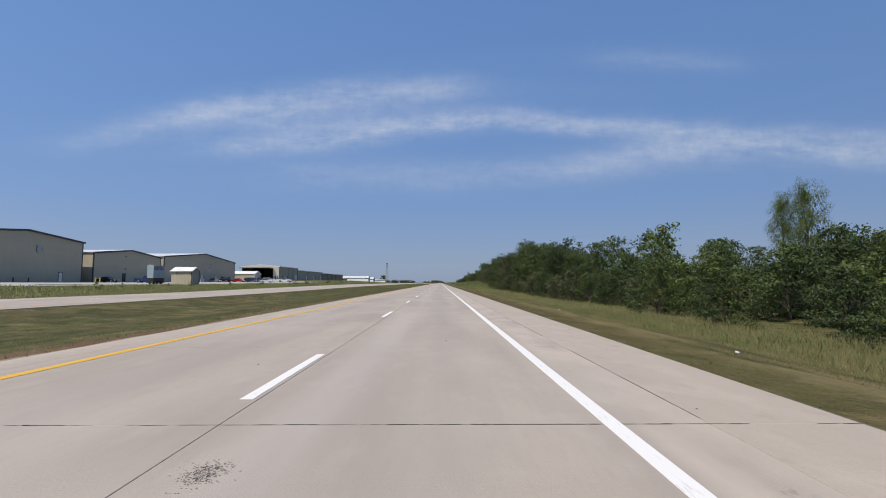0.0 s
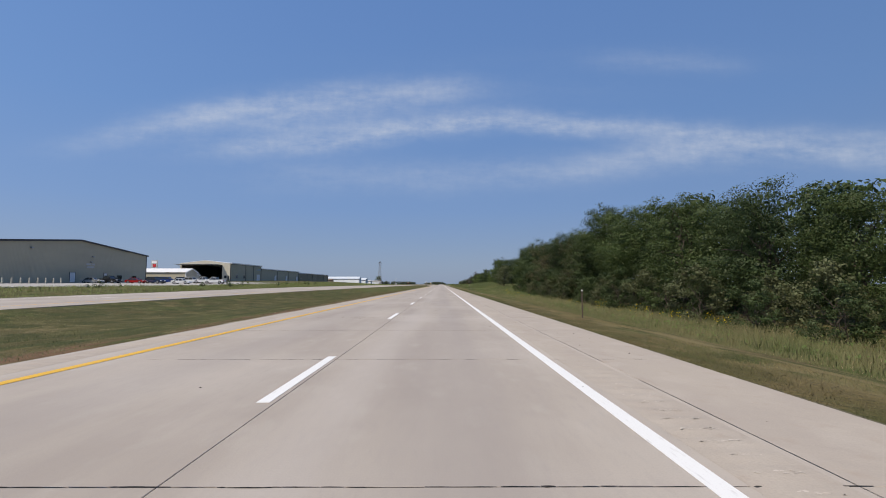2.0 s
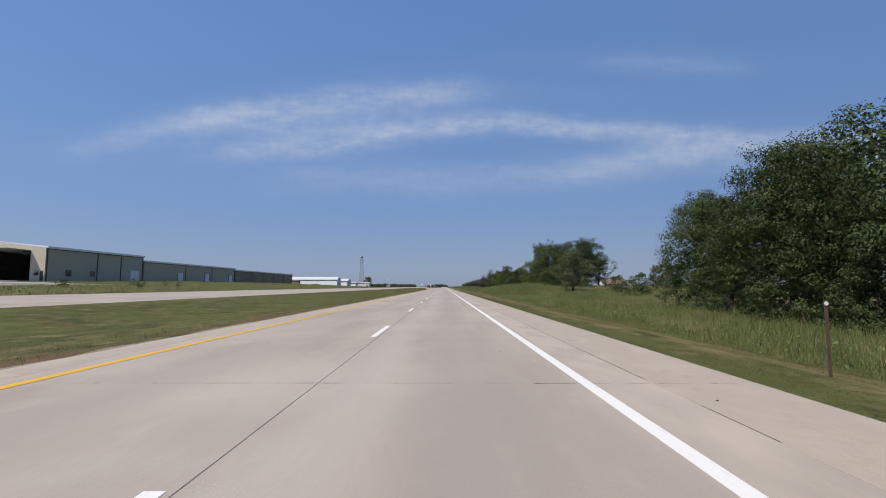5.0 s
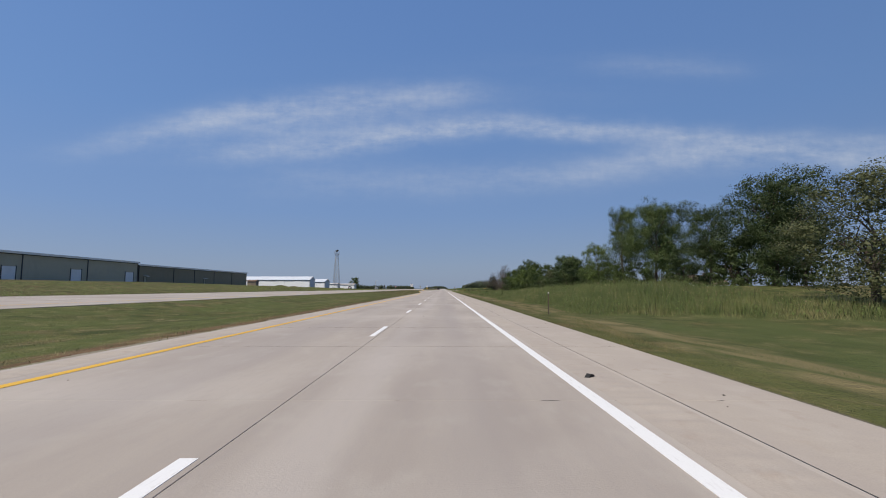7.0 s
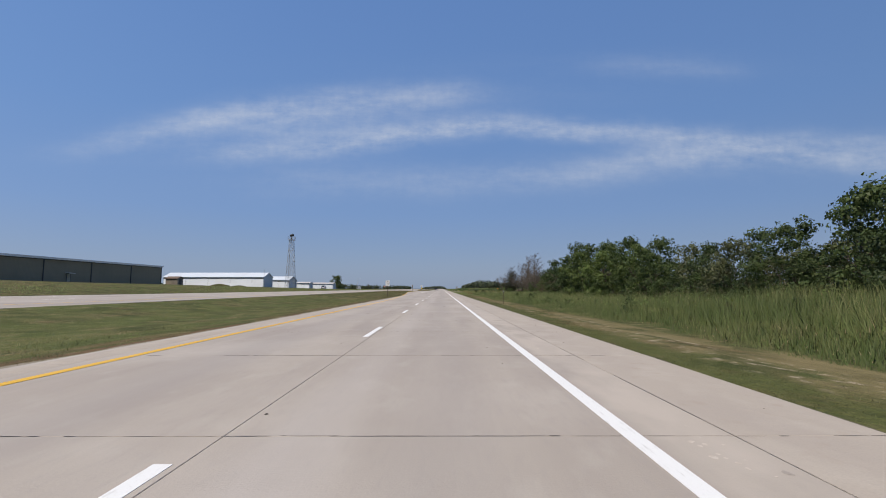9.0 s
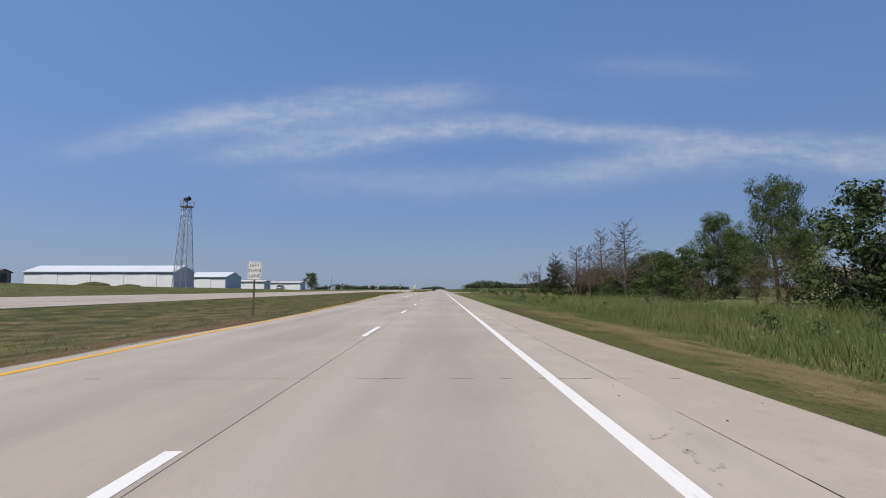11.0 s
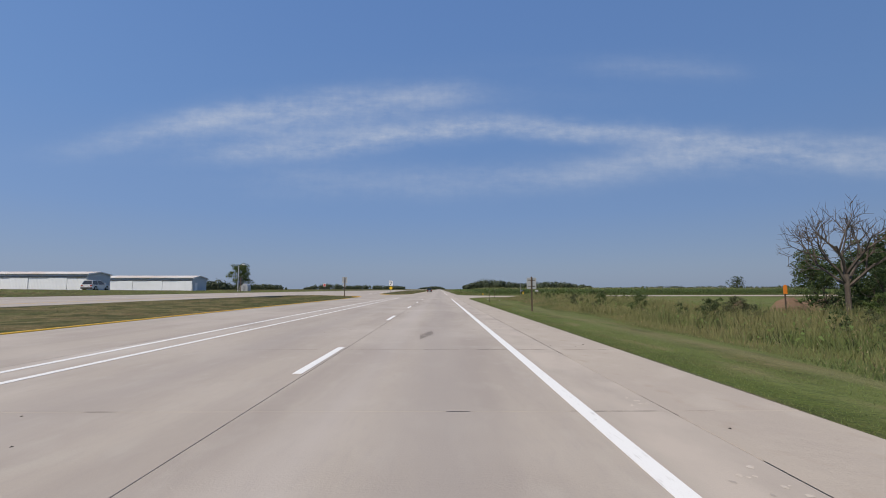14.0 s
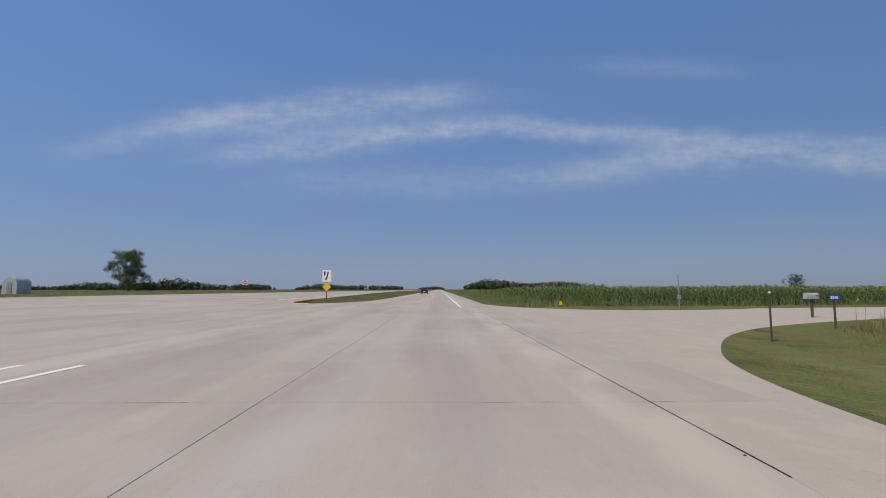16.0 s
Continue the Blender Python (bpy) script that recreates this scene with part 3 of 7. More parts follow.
def median_here(x, y):
    """True on the grass between the carriageways."""
    x, y = np.broadcast_arrays(np.asarray(x, float), np.asarray(y, float))
    a = (y <= 480) & (x < edge_left(y)) & (x > -24)
    b = inside(NOSE_1, x, y)
    c = inside(NOSE_2, x, y)
    d = (y > 552) & (x < -7.35) & (x > np.interp(y, [552, 600, 760, 761], [-15.2, -17.5, -24, -24]))
    return a | b | c | d


def paved(x, y):
    x, y = np.broadcast_arrays(np.asarray(x, float), np.asarray(y, float))
    mid = (x > -36.6) & (x < 4.12) & ~median_here(x, y)
    return mid | inside(FLARE, x, y)


# ---- ground ----
gx = np.array([-4800, -2500, -1200, -600, -400, -250, -160, -120, -105, -91, -80, -70, -64, -58, -50, -44, -40, -38, -36.6, -36.3, -30, -24.2, -23.9, -22, -20, -18, -16, -14.5, -13, -12.2, -11, -10, -9, -8, -7.4, -7.2, -3, 0, 3.95, 4.12, 4.6, 5.3, 6, 7.5, 9, 10, 11.5, 13, 15, 17, 19, 22, 25, 28, 32, 40, 60, 100, 200, 400, 900, 2000, 4800])
gy = np.concatenate([np.arange(-150, 470, 5.0), np.arange(470, 560, 2.5), np.arange(560, 780, 10.0), [800, 900, 1050, 1300, 1700, 2300, 3200, 4700]])
GX, GY = np.meshgrid(gx, gy)
rng = np.random.default_rng(4)
GZ = land(GX, GY) + np.where((GX > 5) | (GX < -9), rng.normal(0, 0.03, GX.shape), 0) * (np.abs(GX) < 120)
GZ = np.where(paved(GX, GY), np.minimum(GZ, 0) - 0.05, GZ)
nx, ny = len(gx), len(gy)
gv = np.stack([GX, GY, GZ], -1).reshape(-1, 3)
gf = [(r * nx + c, r * nx + c + 1, (r + 1) * nx + c + 1, (r + 1) * nx + c) for r in range(ny - 1) for c in range(nx - 1)]
me = bpy.data.meshes.new("ground")
me.from_pydata(gv.tolist(), [], gf)
me.polygons.foreach_set("use_smooth", [True] * len(me.polygons))
me.materials.append(M_grass)
tagged(new("ground", me), "mown roadside grass and flat fields", "ground", kind="structure")

# ---- carriageways ----
ROAD_END = 2600.0
road = empty("road", None, "pale concrete divided highway with tarred joints", "road", kind="structure")
part("road_bed", Shape().box(-7.34, 4.06, -40, 530, -0.35, -0.02), M_bed, road)
part("distant_pavement", Shape().box(-7.35, 4.07, 530, ROAD_END, -0.35, 0.0), M_slab, road)


def ribbon(xa, xb, ys, za, zb, thick=0.3):
    """A strip of pavement between two edges that follow y, with a skirt."""
    s = Shape()
    n = len(ys)
    for k in range(n - 1):
        p = [(xa[k], ys[k], za[k]), (xb[k], ys[k], zb[k]), (xb[k + 1], ys[k + 1], zb[k + 1]), (xa[k + 1], ys[k + 1], za[k + 1])]
        s.face(p)
        for i, j in ((0, 3), (2, 1)):
            q = [p[i], p[j], (p[j][0], p[j][1], p[j][2] - thick), (p[i][0], p[i][1], p[i][2] - thick)]
            s.face(q)
    return s


fy = np.concatenate([np.arange(-120, 800, 8.0), [900, 1200, 1800, ROAD_END]])
far_road = empty("far_road", None, "pale concrete carriageway for oncoming traffic", "road", kind="structure")
fzn, fzf = np.interp(fy, Y_LEFT, Z_LEFT[-24.0]), np.interp(fy, Y_LEFT, Z_LEFT[-36.5])
part("far_pavement", ribbon(np.full(len(fy), -36.5), np.full(len(fy), -24.0), fy, fzf, fzn), M_slab, far_road)
for lx, mat, nm in ((-34.6, M_white, "far_edge_line"), (-26.6, M_yellow, "far_median_line")):
    t = (lx + 24) / -12.5
    zz = fzn * (1 - t) + fzf * t + 0.006
    sel = fy < 496
    part(nm, ribbon(np.full(sel.sum(), lx - 0.07), np.full(sel.sum(), lx + 0.07), fy[sel], zz[sel], zz[sel], 0.004), mat, far_road)
t = (-30.6 + 24) / -12.5
for k in range(58):
    y0 = -10 + 12.19 * k
    z0, z1 = (float(np.interp(v, fy, fzn * (1 - t) + fzf * t)) + 0.006 for v in (y0, y0 + 3.05))
    part("far_lane_dash", ribbon([-30.68] * 2, [-30.53] * 2, [y0, y0 + 3.05], [z0, z1], [z0, z1], 0.004), M_white, far_road)

# turning lane, median opening and the oncoming turning lane
ty = np.concatenate([np.arange(340, 481, 4.0)])
te = edge_left(ty)
turn_lane = empty("turn_lane", None, "pale concrete left-turn lane beside the median", "road", kind="structure")


def tilt(x):
    return -0.022 * (x + 7.35) if x < -7.35 else 0.0


part("turn_lane_pavement", ribbon(te - 0.02, np.full(len(ty), -7.36), ty, [tilt(v) for v in te], np.zeros(len(ty))), M_slab, turn_lane)
opening = [(-7.36, 480), (-7.36, 552), *NOSE_2[1:], (-24.02, 760), (-24.02, 489), *NOSE_1[::-1]]
part("crossover_pavement", Shape().face([(x, y, tilt(x) - 0.003) for x, y in opening]), M_slab, turn_lane)
side_road = empty("side_road", None, "pale concrete side road with flared corners", "road", kind="structure")
part("side_pavement", Shape().prism(FLARE, "z", -0.3, -0.004), M_shoulder, side_road)

# bare gritty strip between pavement and turf
er = random.Random(12)


def bare_edge(edge, side, y0, y1, name, mat, low, high):
    ys = np.arange(y0, y1, 1.3)
    e = np.array([edge(v) for v in ys])
    w = np.array([er.uniform(low, high) for _ in ys]) * side
    a, b = e - 0.02 * side, e + w
    za, zb = land(e + 0.03 * side, ys) + 0.012, land(b, ys) + 0.008
    s = ribbon(a, b, ys, za, zb, 0.02) if side > 0 else ribbon(b, a, ys, zb, za, 0.02)
    tagged(part(name, s, mat), "bare gritty soil along the pavement edge", "soil", kind="structure")


bare_edge(lambda v: 4.07, 1, -10, 483, "soil_strip_1", M_loam, 0.05, 0.16)
bare_edge(lambda v: -7.35, -1, 0, 350, "soil_strip_2", M_edge, 0.12, 0.5)

corner = Shape()
rim = [p for p in FLARE if p[1] < 507 and p[0] < 27]
for (xa, ya), (xb, yb) in zip(rim, rim[1:]):
    n = Vector((yb - ya, xa - xb, 0)).normalized() * 1.3
    ca, cb = (xa + n.x, ya + n.y), (xb + n.x, yb + n.y)
    corner.face([(xa, ya, -0.012), (*ca, float(land(*ca)[0]) - 0.01), (*cb, float(land(*cb)[0]) - 0.01), (xb, yb, -0.012)])
tagged(part("turf_edge", corner, M_grass), "low turf edge round the side-road corner", "grass", kind="structure")

# ---- painted lines ----
LINE_R, DASH, LINE_Y = 1.70, -2.14, -6.14
markings = empty("road_marking", None, "white and yellow painted road lines", "road marking", kind="structure")
part("edge_line", Shape().box(LINE_R - 0.085, LINE_R + 0.085, -40, 486, -0.01, 0.004), M_white, markings)
part("edge_line", Shape().box(LINE_R - 0.085, LINE_R + 0.085, 519, 2000, -0.01, 0.004), M_white, markings)
yl = np.concatenate([np.arange(-40, 330, 10.0), np.arange(330, 352, 2.0), np.arange(352, 361, 2.0)])
yx = np.where(yl < 330, np.interp(yl, [-40, 130, 200, 330], [-6.03, -6.03, LINE_Y, LINE_Y]), np.minimum(LINE_Y - (LINE_Y - edge_left(yl) - 0.22) * smoothstep(322, 352, yl), LINE_Y))
yz = [tilt(v) + 0.006 for v in yx]
part("median_line", ribbon(yx - 0.095, yx + 0.095, yl, yz, yz, 0.003), M_yellow, markings)
part("median_line", Shape().box(-6.62, -6.45, 560, 2000, -0.01, 0.004), M_yellow, markings)
dash = Shape().box(-0.075, 0.075, -0.15, 3.05, -0.01, 0.004).mesh("lane_dash", M_white)
for k in range(-1, 120):
    y0 = 4.78 + 12.192 * k
    if 484 < y0 < 535 or y0 > 1200:
        continue
    ob = part("lane_dash", dash, M_white, markings)
    ob.location = (DASH, y0 - (0.35 if k == 16 else 0), 0)
for xa, xb, y0, y1 in ((-6.08, -6.12, 409, 493), (-6.4, -7.3, 412, 447), (-7.3, -7.2, 447, 493)):
    z = [0.0045, 0.0045]
    part("turn_lane_line", ribbon([xa - 0.07, xb - 0.07], [xa + 0.07, xb + 0.07], [y0, y1], z, z, 0.003), M_white, markings)
part("turn_lane_line", ribbon([-17.2, -19.0], [-17.0, -18.8], [533, 590], [tilt(-17) + 0.004, tilt(-19) + 0.004], [tilt(-17) + 0.004, tilt(-19) + 0.004], 0.003), M_white, markings)
for xa, xb, y0, y1 in ((-4.3, -4.02, 383, 399), (-4.05, -3.92, 383, 398)):
    w = 0.035
    part("skid_mark", ribbon([xa - w - 0.25, xb - w], [xa + w - 0.25, xb + w], [y0 - 1, y1], [0.0035] * 2, [0.0035] * 2, 0.003), M_skid, markings)


# ---- kerbs of the two noses ----
def kerb(points, name, label):
    s = Shape()
    pts = [Vector((x, y, tilt(x))) for x, y in points]
    rows = []
    for k, p in enumerate(pts):
        d = (pts[min(k + 1, len(pts) - 1)] - pts[max(k - 1, 0)]).normalized()
        n = Vector((-d.y, d.x, 0))
        rows.append([p + n * o + Vector((0, 0, h)) for o, h in ((-0.02, -0.05), (0.0, 0.02), (0.02, 0.035), (0.11, 0.04), (0.14, -0.05))])
    for a, b in zip(rows, rows[1:]):
        for k in range(4):
            s.face([a[k], a[k + 1], b[k + 1], b[k]])
    return tagged(part(name, s, M_yellow), label, "kerb", kind="structure")


kerb([(float(edge_left(v)), v) for v in np.arange(360, 480, 6.0)] + NOSE_1[:-2], "kerb_1", "low yellow-painted kerb round the median nose")
kerb((NOSE_2[:-2])[::1], "kerb_2", "low yellow-painted kerb round the median nose")


def lay(x, y):
    """Ground height as a number."""
    return float(land(x, y)[0])


# ---- metal buildings ----
def downspout(parent, x, y, z0, z1, mat=None):
    part("downspout", Shape().box(x, x + 0.14, y - 0.09, y + 0.09, z0, z1), mat or M_trim, parent)


def walk_door(parent, x, y, z, w=1.0, h=2.15, mat=None, name="door"):
    d = part(name, Shape().box(x - 0.05, x + 0.06, y - w / 2, y + w / 2, z, z + h), mat or M_door_white, parent)
    part("door_frame", Shape().box(x - 0.05, x + 0.09, y - w / 2 - 0.1, y - w / 2, z, z + h + 0.1).box(x - 0.05, x + 0.09, y + w / 2, y + w / 2 + 0.1, z, z + h + 0.1).box(x - 0.05, x + 0.09, y - w / 2, y + w / 2, z + h, z + h + 0.1), M_trim, d)
    return d


def wall_window(parent, x, y, z, w=1.3, h=1.2):
    d = part("window", Shape().box(x - 0.04, x + 0.03, y - w / 2, y + w / 2, z, z + h), M_glass, parent, "dark glass pane")
    part("window_frame", Shape().box(x - 0.04, x + 0.08, y - w / 2 - 0.08, y - w / 2, z - 0.08, z + h + 0.08).box(x - 0.04, x + 0.08, y + w / 2, y + w / 2 + 0.08, z - 0.08, z + h + 0.08).box(x - 0.04, x + 0.08, y - w / 2, y + w / 2, z + h, z + h + 0.08).box(x - 0.04, x + 0.08, y - w / 2, y + w / 2, z - 0.08, z), M_trim, d)
    return d


def wall_light(parent, x, y, z):
    part("wall_light", Shape().prism([(x, z), (x + 0.45, z - 0.05), (x + 0.45, z - 0.3), (x, z - 0.35)], "y", y - 0.3, y + 0.3), M_steel, parent)


def gable_building(xb, xf, y0, y1, z0, eave, ridge, gable_mat, side_mat, roof_mat, trim_mat, label, category="building", wainscot=None):
    """Its gable end faces the road at x = xf; the ridge runs back to xb."""
    b = empty("metal_building", None, label, category, "airfield buildings")
    ym = (y0 + y1) / 2
    end = [(y0, z0 - 0.6), (y1, z0 - 0.6), (y1, eave), (ym, ridge), (y0, eave)]
    part("gable_wall", Shape().prism(end, "x", xf - 0.2, xf), gable_mat, b)
    part("back_wall", Shape().prism(end, "x", xb, xb + 0.2), gable_mat, b)
    part("side_wall", Shape().box(xb + 0.2, xf - 0.2, y0, y0 + 0.2, z0 - 0.6, eave), side_mat, b)
    part("side_wall", Shape().box(xb + 0.2, xf - 0.2, y1 - 0.2, y1, z0 - 0.6, eave), side_mat, b)
    if wainscot:
        part("wainscot", Shape().box(xb + 0.2, xf - 0.2, y0 - 0.03, y0, z0 - 0.5, z0 + 2.3), wainscot, b)
    k = (ridge - eave) / (ym - y0)
    for sgn, ye in ((-1, y0), (1, y1)):
        o = 0.35 * sgn
        part("roof", Shape().prism([(ym, ridge + 0.01), (ye + o, eave - 0.35 * k + 0.01), (ye + o, eave - 0.35 * k + 0.16), (ym, ridge + 0.16)], "x", xb - 0.3, xf + 0.3), roof_mat, b)
        part("rake_trim", Shape().prism([(ym, ridge + 0.12), (ye + o, eave - 0.35 * k + 0.12), (ye + o, eave - 0.35 * k - 0.28), (ym, ridge - 0.28)], "x", xf + 0.302, xf + 0.36), trim_mat, b)
    part("corner_trim", Shape().box(xf - 0.2, xf + 0.04, y0 - 0.04, y0 + 0.25, z0 - 0.5, eave), trim_mat, b)
    part("corner_trim", Shape().box(xf - 0.2, xf + 0.04, y1 - 0.25, y1 + 0.04, z0 - 0.5, eave), trim_mat, b)
    return b


XF = -91.0
# side walls tan as lit, road gables olive as shaded: light put into the colours
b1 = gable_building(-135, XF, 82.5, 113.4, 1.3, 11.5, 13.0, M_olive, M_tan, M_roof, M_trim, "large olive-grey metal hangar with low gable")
walk_door(b1, XF, 107.0, 1.5, 1.0, 2.2)
part("louvre", Shape().box(XF - 0.05, XF + 0.25, 100.2, 101.8, 8.4, 9.7), M_steel, b1, "grey wall vent hood")
for y in (90.5, 94, 97.5):
    part("bollard", Shape().tube((XF + 1.2, y, 1.2), (XF + 1.2, y, 2.4), 0.12, 0.12, 8), M_post, b1)
b2 = gable_building(-130, XF, 117.0, 145.2, 1.4, 9.3, 10.8, M_olive, M_tan, M_roof, M_trim, "olive-grey metal hangar, sunlit side coloured tan", wainscot=M_olive)
walk_door(b2, XF, 128.5, 1.5, 1.2, 2.4, M_glass, "entrance")
wall_light(b2, XF, 129.0, 9.0)
wall_light(b2, XF, 129.0, 5.4)
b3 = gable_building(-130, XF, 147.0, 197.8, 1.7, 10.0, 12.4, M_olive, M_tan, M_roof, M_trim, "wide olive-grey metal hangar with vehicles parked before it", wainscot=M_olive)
for y, m in ((170.5, M_door_white), (181.2, M_door_white)):
    walk_door(b3, XF, y, 1.8, 1.6 if y < 175 else 1.1, 2.4, m)
for y in (186.5, 192.5):
    wall_window(b3, XF, y, 2.4, 1.7, 1.3)
for y, z in ((159, 9.6), (176.5, 8.6), (176, 7.2)):
    wall_light(b3, XF, y, z)
for y0, w, z in ((174.6, 1.5, 6.2), (176.4, 1.0, 6.2), (174.8, 2.4, 5.5)):
    part("wall_sign_bar", Shape().box(XF, XF + 0.06, y0, y0 + w, z, z + 0.45), M_signback, b3, "pale grey unreadable wall lettering")


def eave_building(xb, xf, y0, y1, z0, z1, eave, ridge, wall_mat, roof_mat, label, seams, trim=M_trim, front=True):
    """Its long eave side faces the road at x = xf; the ridge runs along the road."""
    b = empty("metal_building", None, label, "building", "airfield buildings")
    xm = (xb + xf) / 2
    end = [(xb, z0 - 1), (xf, z0 - 1), (xf, eave), (xm, ridge), (xb, eave)]
    part("road_wall", Shape().box(xf - 0.2, xf, y0, y1, min(z0, z1) - 0.8, eave), wall_mat, b)
    part("back_wall", Shape().box(xb, xb + 0.2, y0, y1, min(z0, z1) - 0.8, eave), wall_mat, b)
    if front:
        # lighter tan than the olive road walls, standing in for sun on this end
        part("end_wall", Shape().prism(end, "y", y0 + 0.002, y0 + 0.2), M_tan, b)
    part("end_wall", Shape().prism(end, "y", y1 - 0.2, y1 - 0.002), wall_mat, b)
    k = (ridge - eave) / (xf - xm)
    for sgn, xe in ((-1, xb), (1, xf)):
        o = 0.35 * sgn
        part("roof", Shape().prism([(xm, ridge + 0.01), (xe + o, eave - 0.35 * k + 0.01), (xe + o, eave - 0.35 * k + 0.16), (xm, ridge + 0.16)], "y", y0 - 0.2, y1 + 0.05), roof_mat, b)
    part("gutter", Shape().prism([(xf + 0.36, eave + 0.34), (xf + 0.5, eave + 0.34), (xf + 0.47, eave - 0.16), (xf + 0.36, eave - 0.16)], "y", y0 - 0.2, y1 + 0.05), M_white_trim, b, "white gutter")
    part("eave_trim", Shape().box(xf, xf + 0.05, y0, y1, eave - 0.32, eave - 0.14), trim, b)
    for y in seams:
        downspout(b, xf, y, min(z0, z1) - 0.5, eave - 0.14, trim)
    return b


# hangar with its great door standing open
hg = eave_building(-112.5, XF, 252.4, 285.2, 2.5, 3.0, 10.2, 11.5, M_olive, M_roof, "tan metal hangar with its big door raised open", (252.6, 267.5, 276, 285.0), front=False)
xm = -101.75
# cream against the olive road wall: sunlight on this front is painted in
part("front_wall", Shape().prism([(-112.5, 1.5), (-111.9, 1.5), (-111.9, 9.5), (-94.4, 9.5), (-94.4, 1.5), (XF, 1.5), (XF, 10.2), (xm, 11.5), (-112.5, 10.2)], "y", 252.2, 252.4), M_cream, hg, "front round the door opening, coloured cream as sunlit")
part("hangar_floor", Shape().box(-112.2, -91.2, 246, 285, 2.2, 2.62), M_gravel, hg)
part("inner_lining", Shape().box(-112.3, -112.1, 252.6, 285, 2.6, 10).box(-91.4, -91.2, 252.6, 285, 2.6, 10).box(-112.1, -91.4, 284.7, 284.95, 2.6, 10), M_inside, hg)
door = part("raised_door", Shape().prism([(252.1, 9.5), (246.4, 9.62), (246.4, 9.74), (252.1, 9.62)], "x", -111.8, -94.4), M_steel, hg, "great door swung up like an awning")
for x in (-111.4, -94.8):
    part("door_strut", Shape().tube((x, 252.1, 8.3), (x, 247.5, 9.6), 0.07, 0.07, 6), M_steel, door)
wall_window(hg, XF, 258.6, 4.0, 1.5, 1.2)
wall_window(hg, XF, 266.0, 4.0, 1.5, 1.2)
part("roller_door", Shape().box(XF - 0.05, XF + 0.06, 280.0, 283.6, 2.8, 6.0), M_door_white, hg, "white roller door")
part("logo_panel", Shape().prism([(279.0, 8.0), (284.2, 8.0), (284.6, 8.9), (281.0, 8.6)], "x", XF, XF + 0.05), M_bluegrey, hg, "grey-blue company emblem")
part("front_window", Shape().box(-93.4, -92.4, 252.12, 252.2, 3.9, 5.0), M_glass, hg)
part("front_door", Shape().box(-92.0, -91.3, 252.12, 252.2, 2.6, 4.9), M_trim, hg)
part("apron", Shape().box(-114, -88, 238, 252.1, 1.6, 2.45), M_gravel, None)
tagged(bpy.data.objects["apron"], "pale concrete apron before the open hangar", "pavement", kind="structure")

lb = eave_building(-116, XF, 285.4, 344.2, 3.1, 3.2, 8.9, 9.7, M_olive, M_roof, "long olive-grey metal hangar with white roller doors", (307.5, 325.3, 344.0))
for y, w in ((304.6, 3.0), (321.8, 3.1), (340.6, 3.2)):
    part("roller_door", Shape().box(XF - 0.05, XF + 0.07, y - w / 2, y + w / 2, 3.0, 6.0), M_door_white, lb, "white roller door")
    for o in (w / 2, -w / 2 - 0.2):
        part("door_jamb", Shape().box(XF - 0.05, XF + 0.1, y + o, y + o + 0.2, 3.0, 6.2), M_trim, lb)
M_dark_olive = siding("dark_olive_siding", (0.235, 0.203, 0.135), (0.19, 0.165, 0.11))
db = eave_building(-112, XF, 344.4, 417.6, 3.1, 2.6, 8.3, 8.95, M_dark_olive, M_roof, "long dark olive metal hangar", (344.6, 361.9, 374.5, 388.5, 403.3, 417.4))
for y in (347.5, 381.5):
    part("door_canopy", Shape().prism([(XF, 5.2), (XF + 0.9, 5.08), (XF + 0.9, 5.0), (XF, 5.08)], "y", y - 1.0, y + 1.0), M_white_trim, db, "white door canopy")
    walk_door(db, XF, y, 2.8, 1.0, 2.1, M_olive)


M_grey_timber = material("weathered_timber", (0.24, 0.205, 0.165), 0.9, vary=[((1, 6, 0.5), (0.16, 0.135, 0.11), 0.7, 0.4, 0.65)])


def open_shed(x, y, z):
    s = empty("shed", pose(x, y, z), "small weathered timber shed on the grass", "shed")
    part("wall", Shape().prism([(-1.6, -0.3), (1.6, -0.3), (1.6, 2.1), (0, 2.7), (-1.6, 2.1)], "x", -2, 2), M_grey_timber, s)
    part("roof", Shape().prism([(0, 2.72), (-1.9, 2.02), (-1.9, 2.12), (0, 2.84), (1.9, 2.12), (1.9, 2.02)], "x", -2.2, 2.2), M_brownroof, s)
    part("door", Shape().box(2.0, 2.06, -0.6, 0.6, -0.1, 1.9), M_trim, s)


open_shed(-90.5, 424, lay(-90.5, 424))


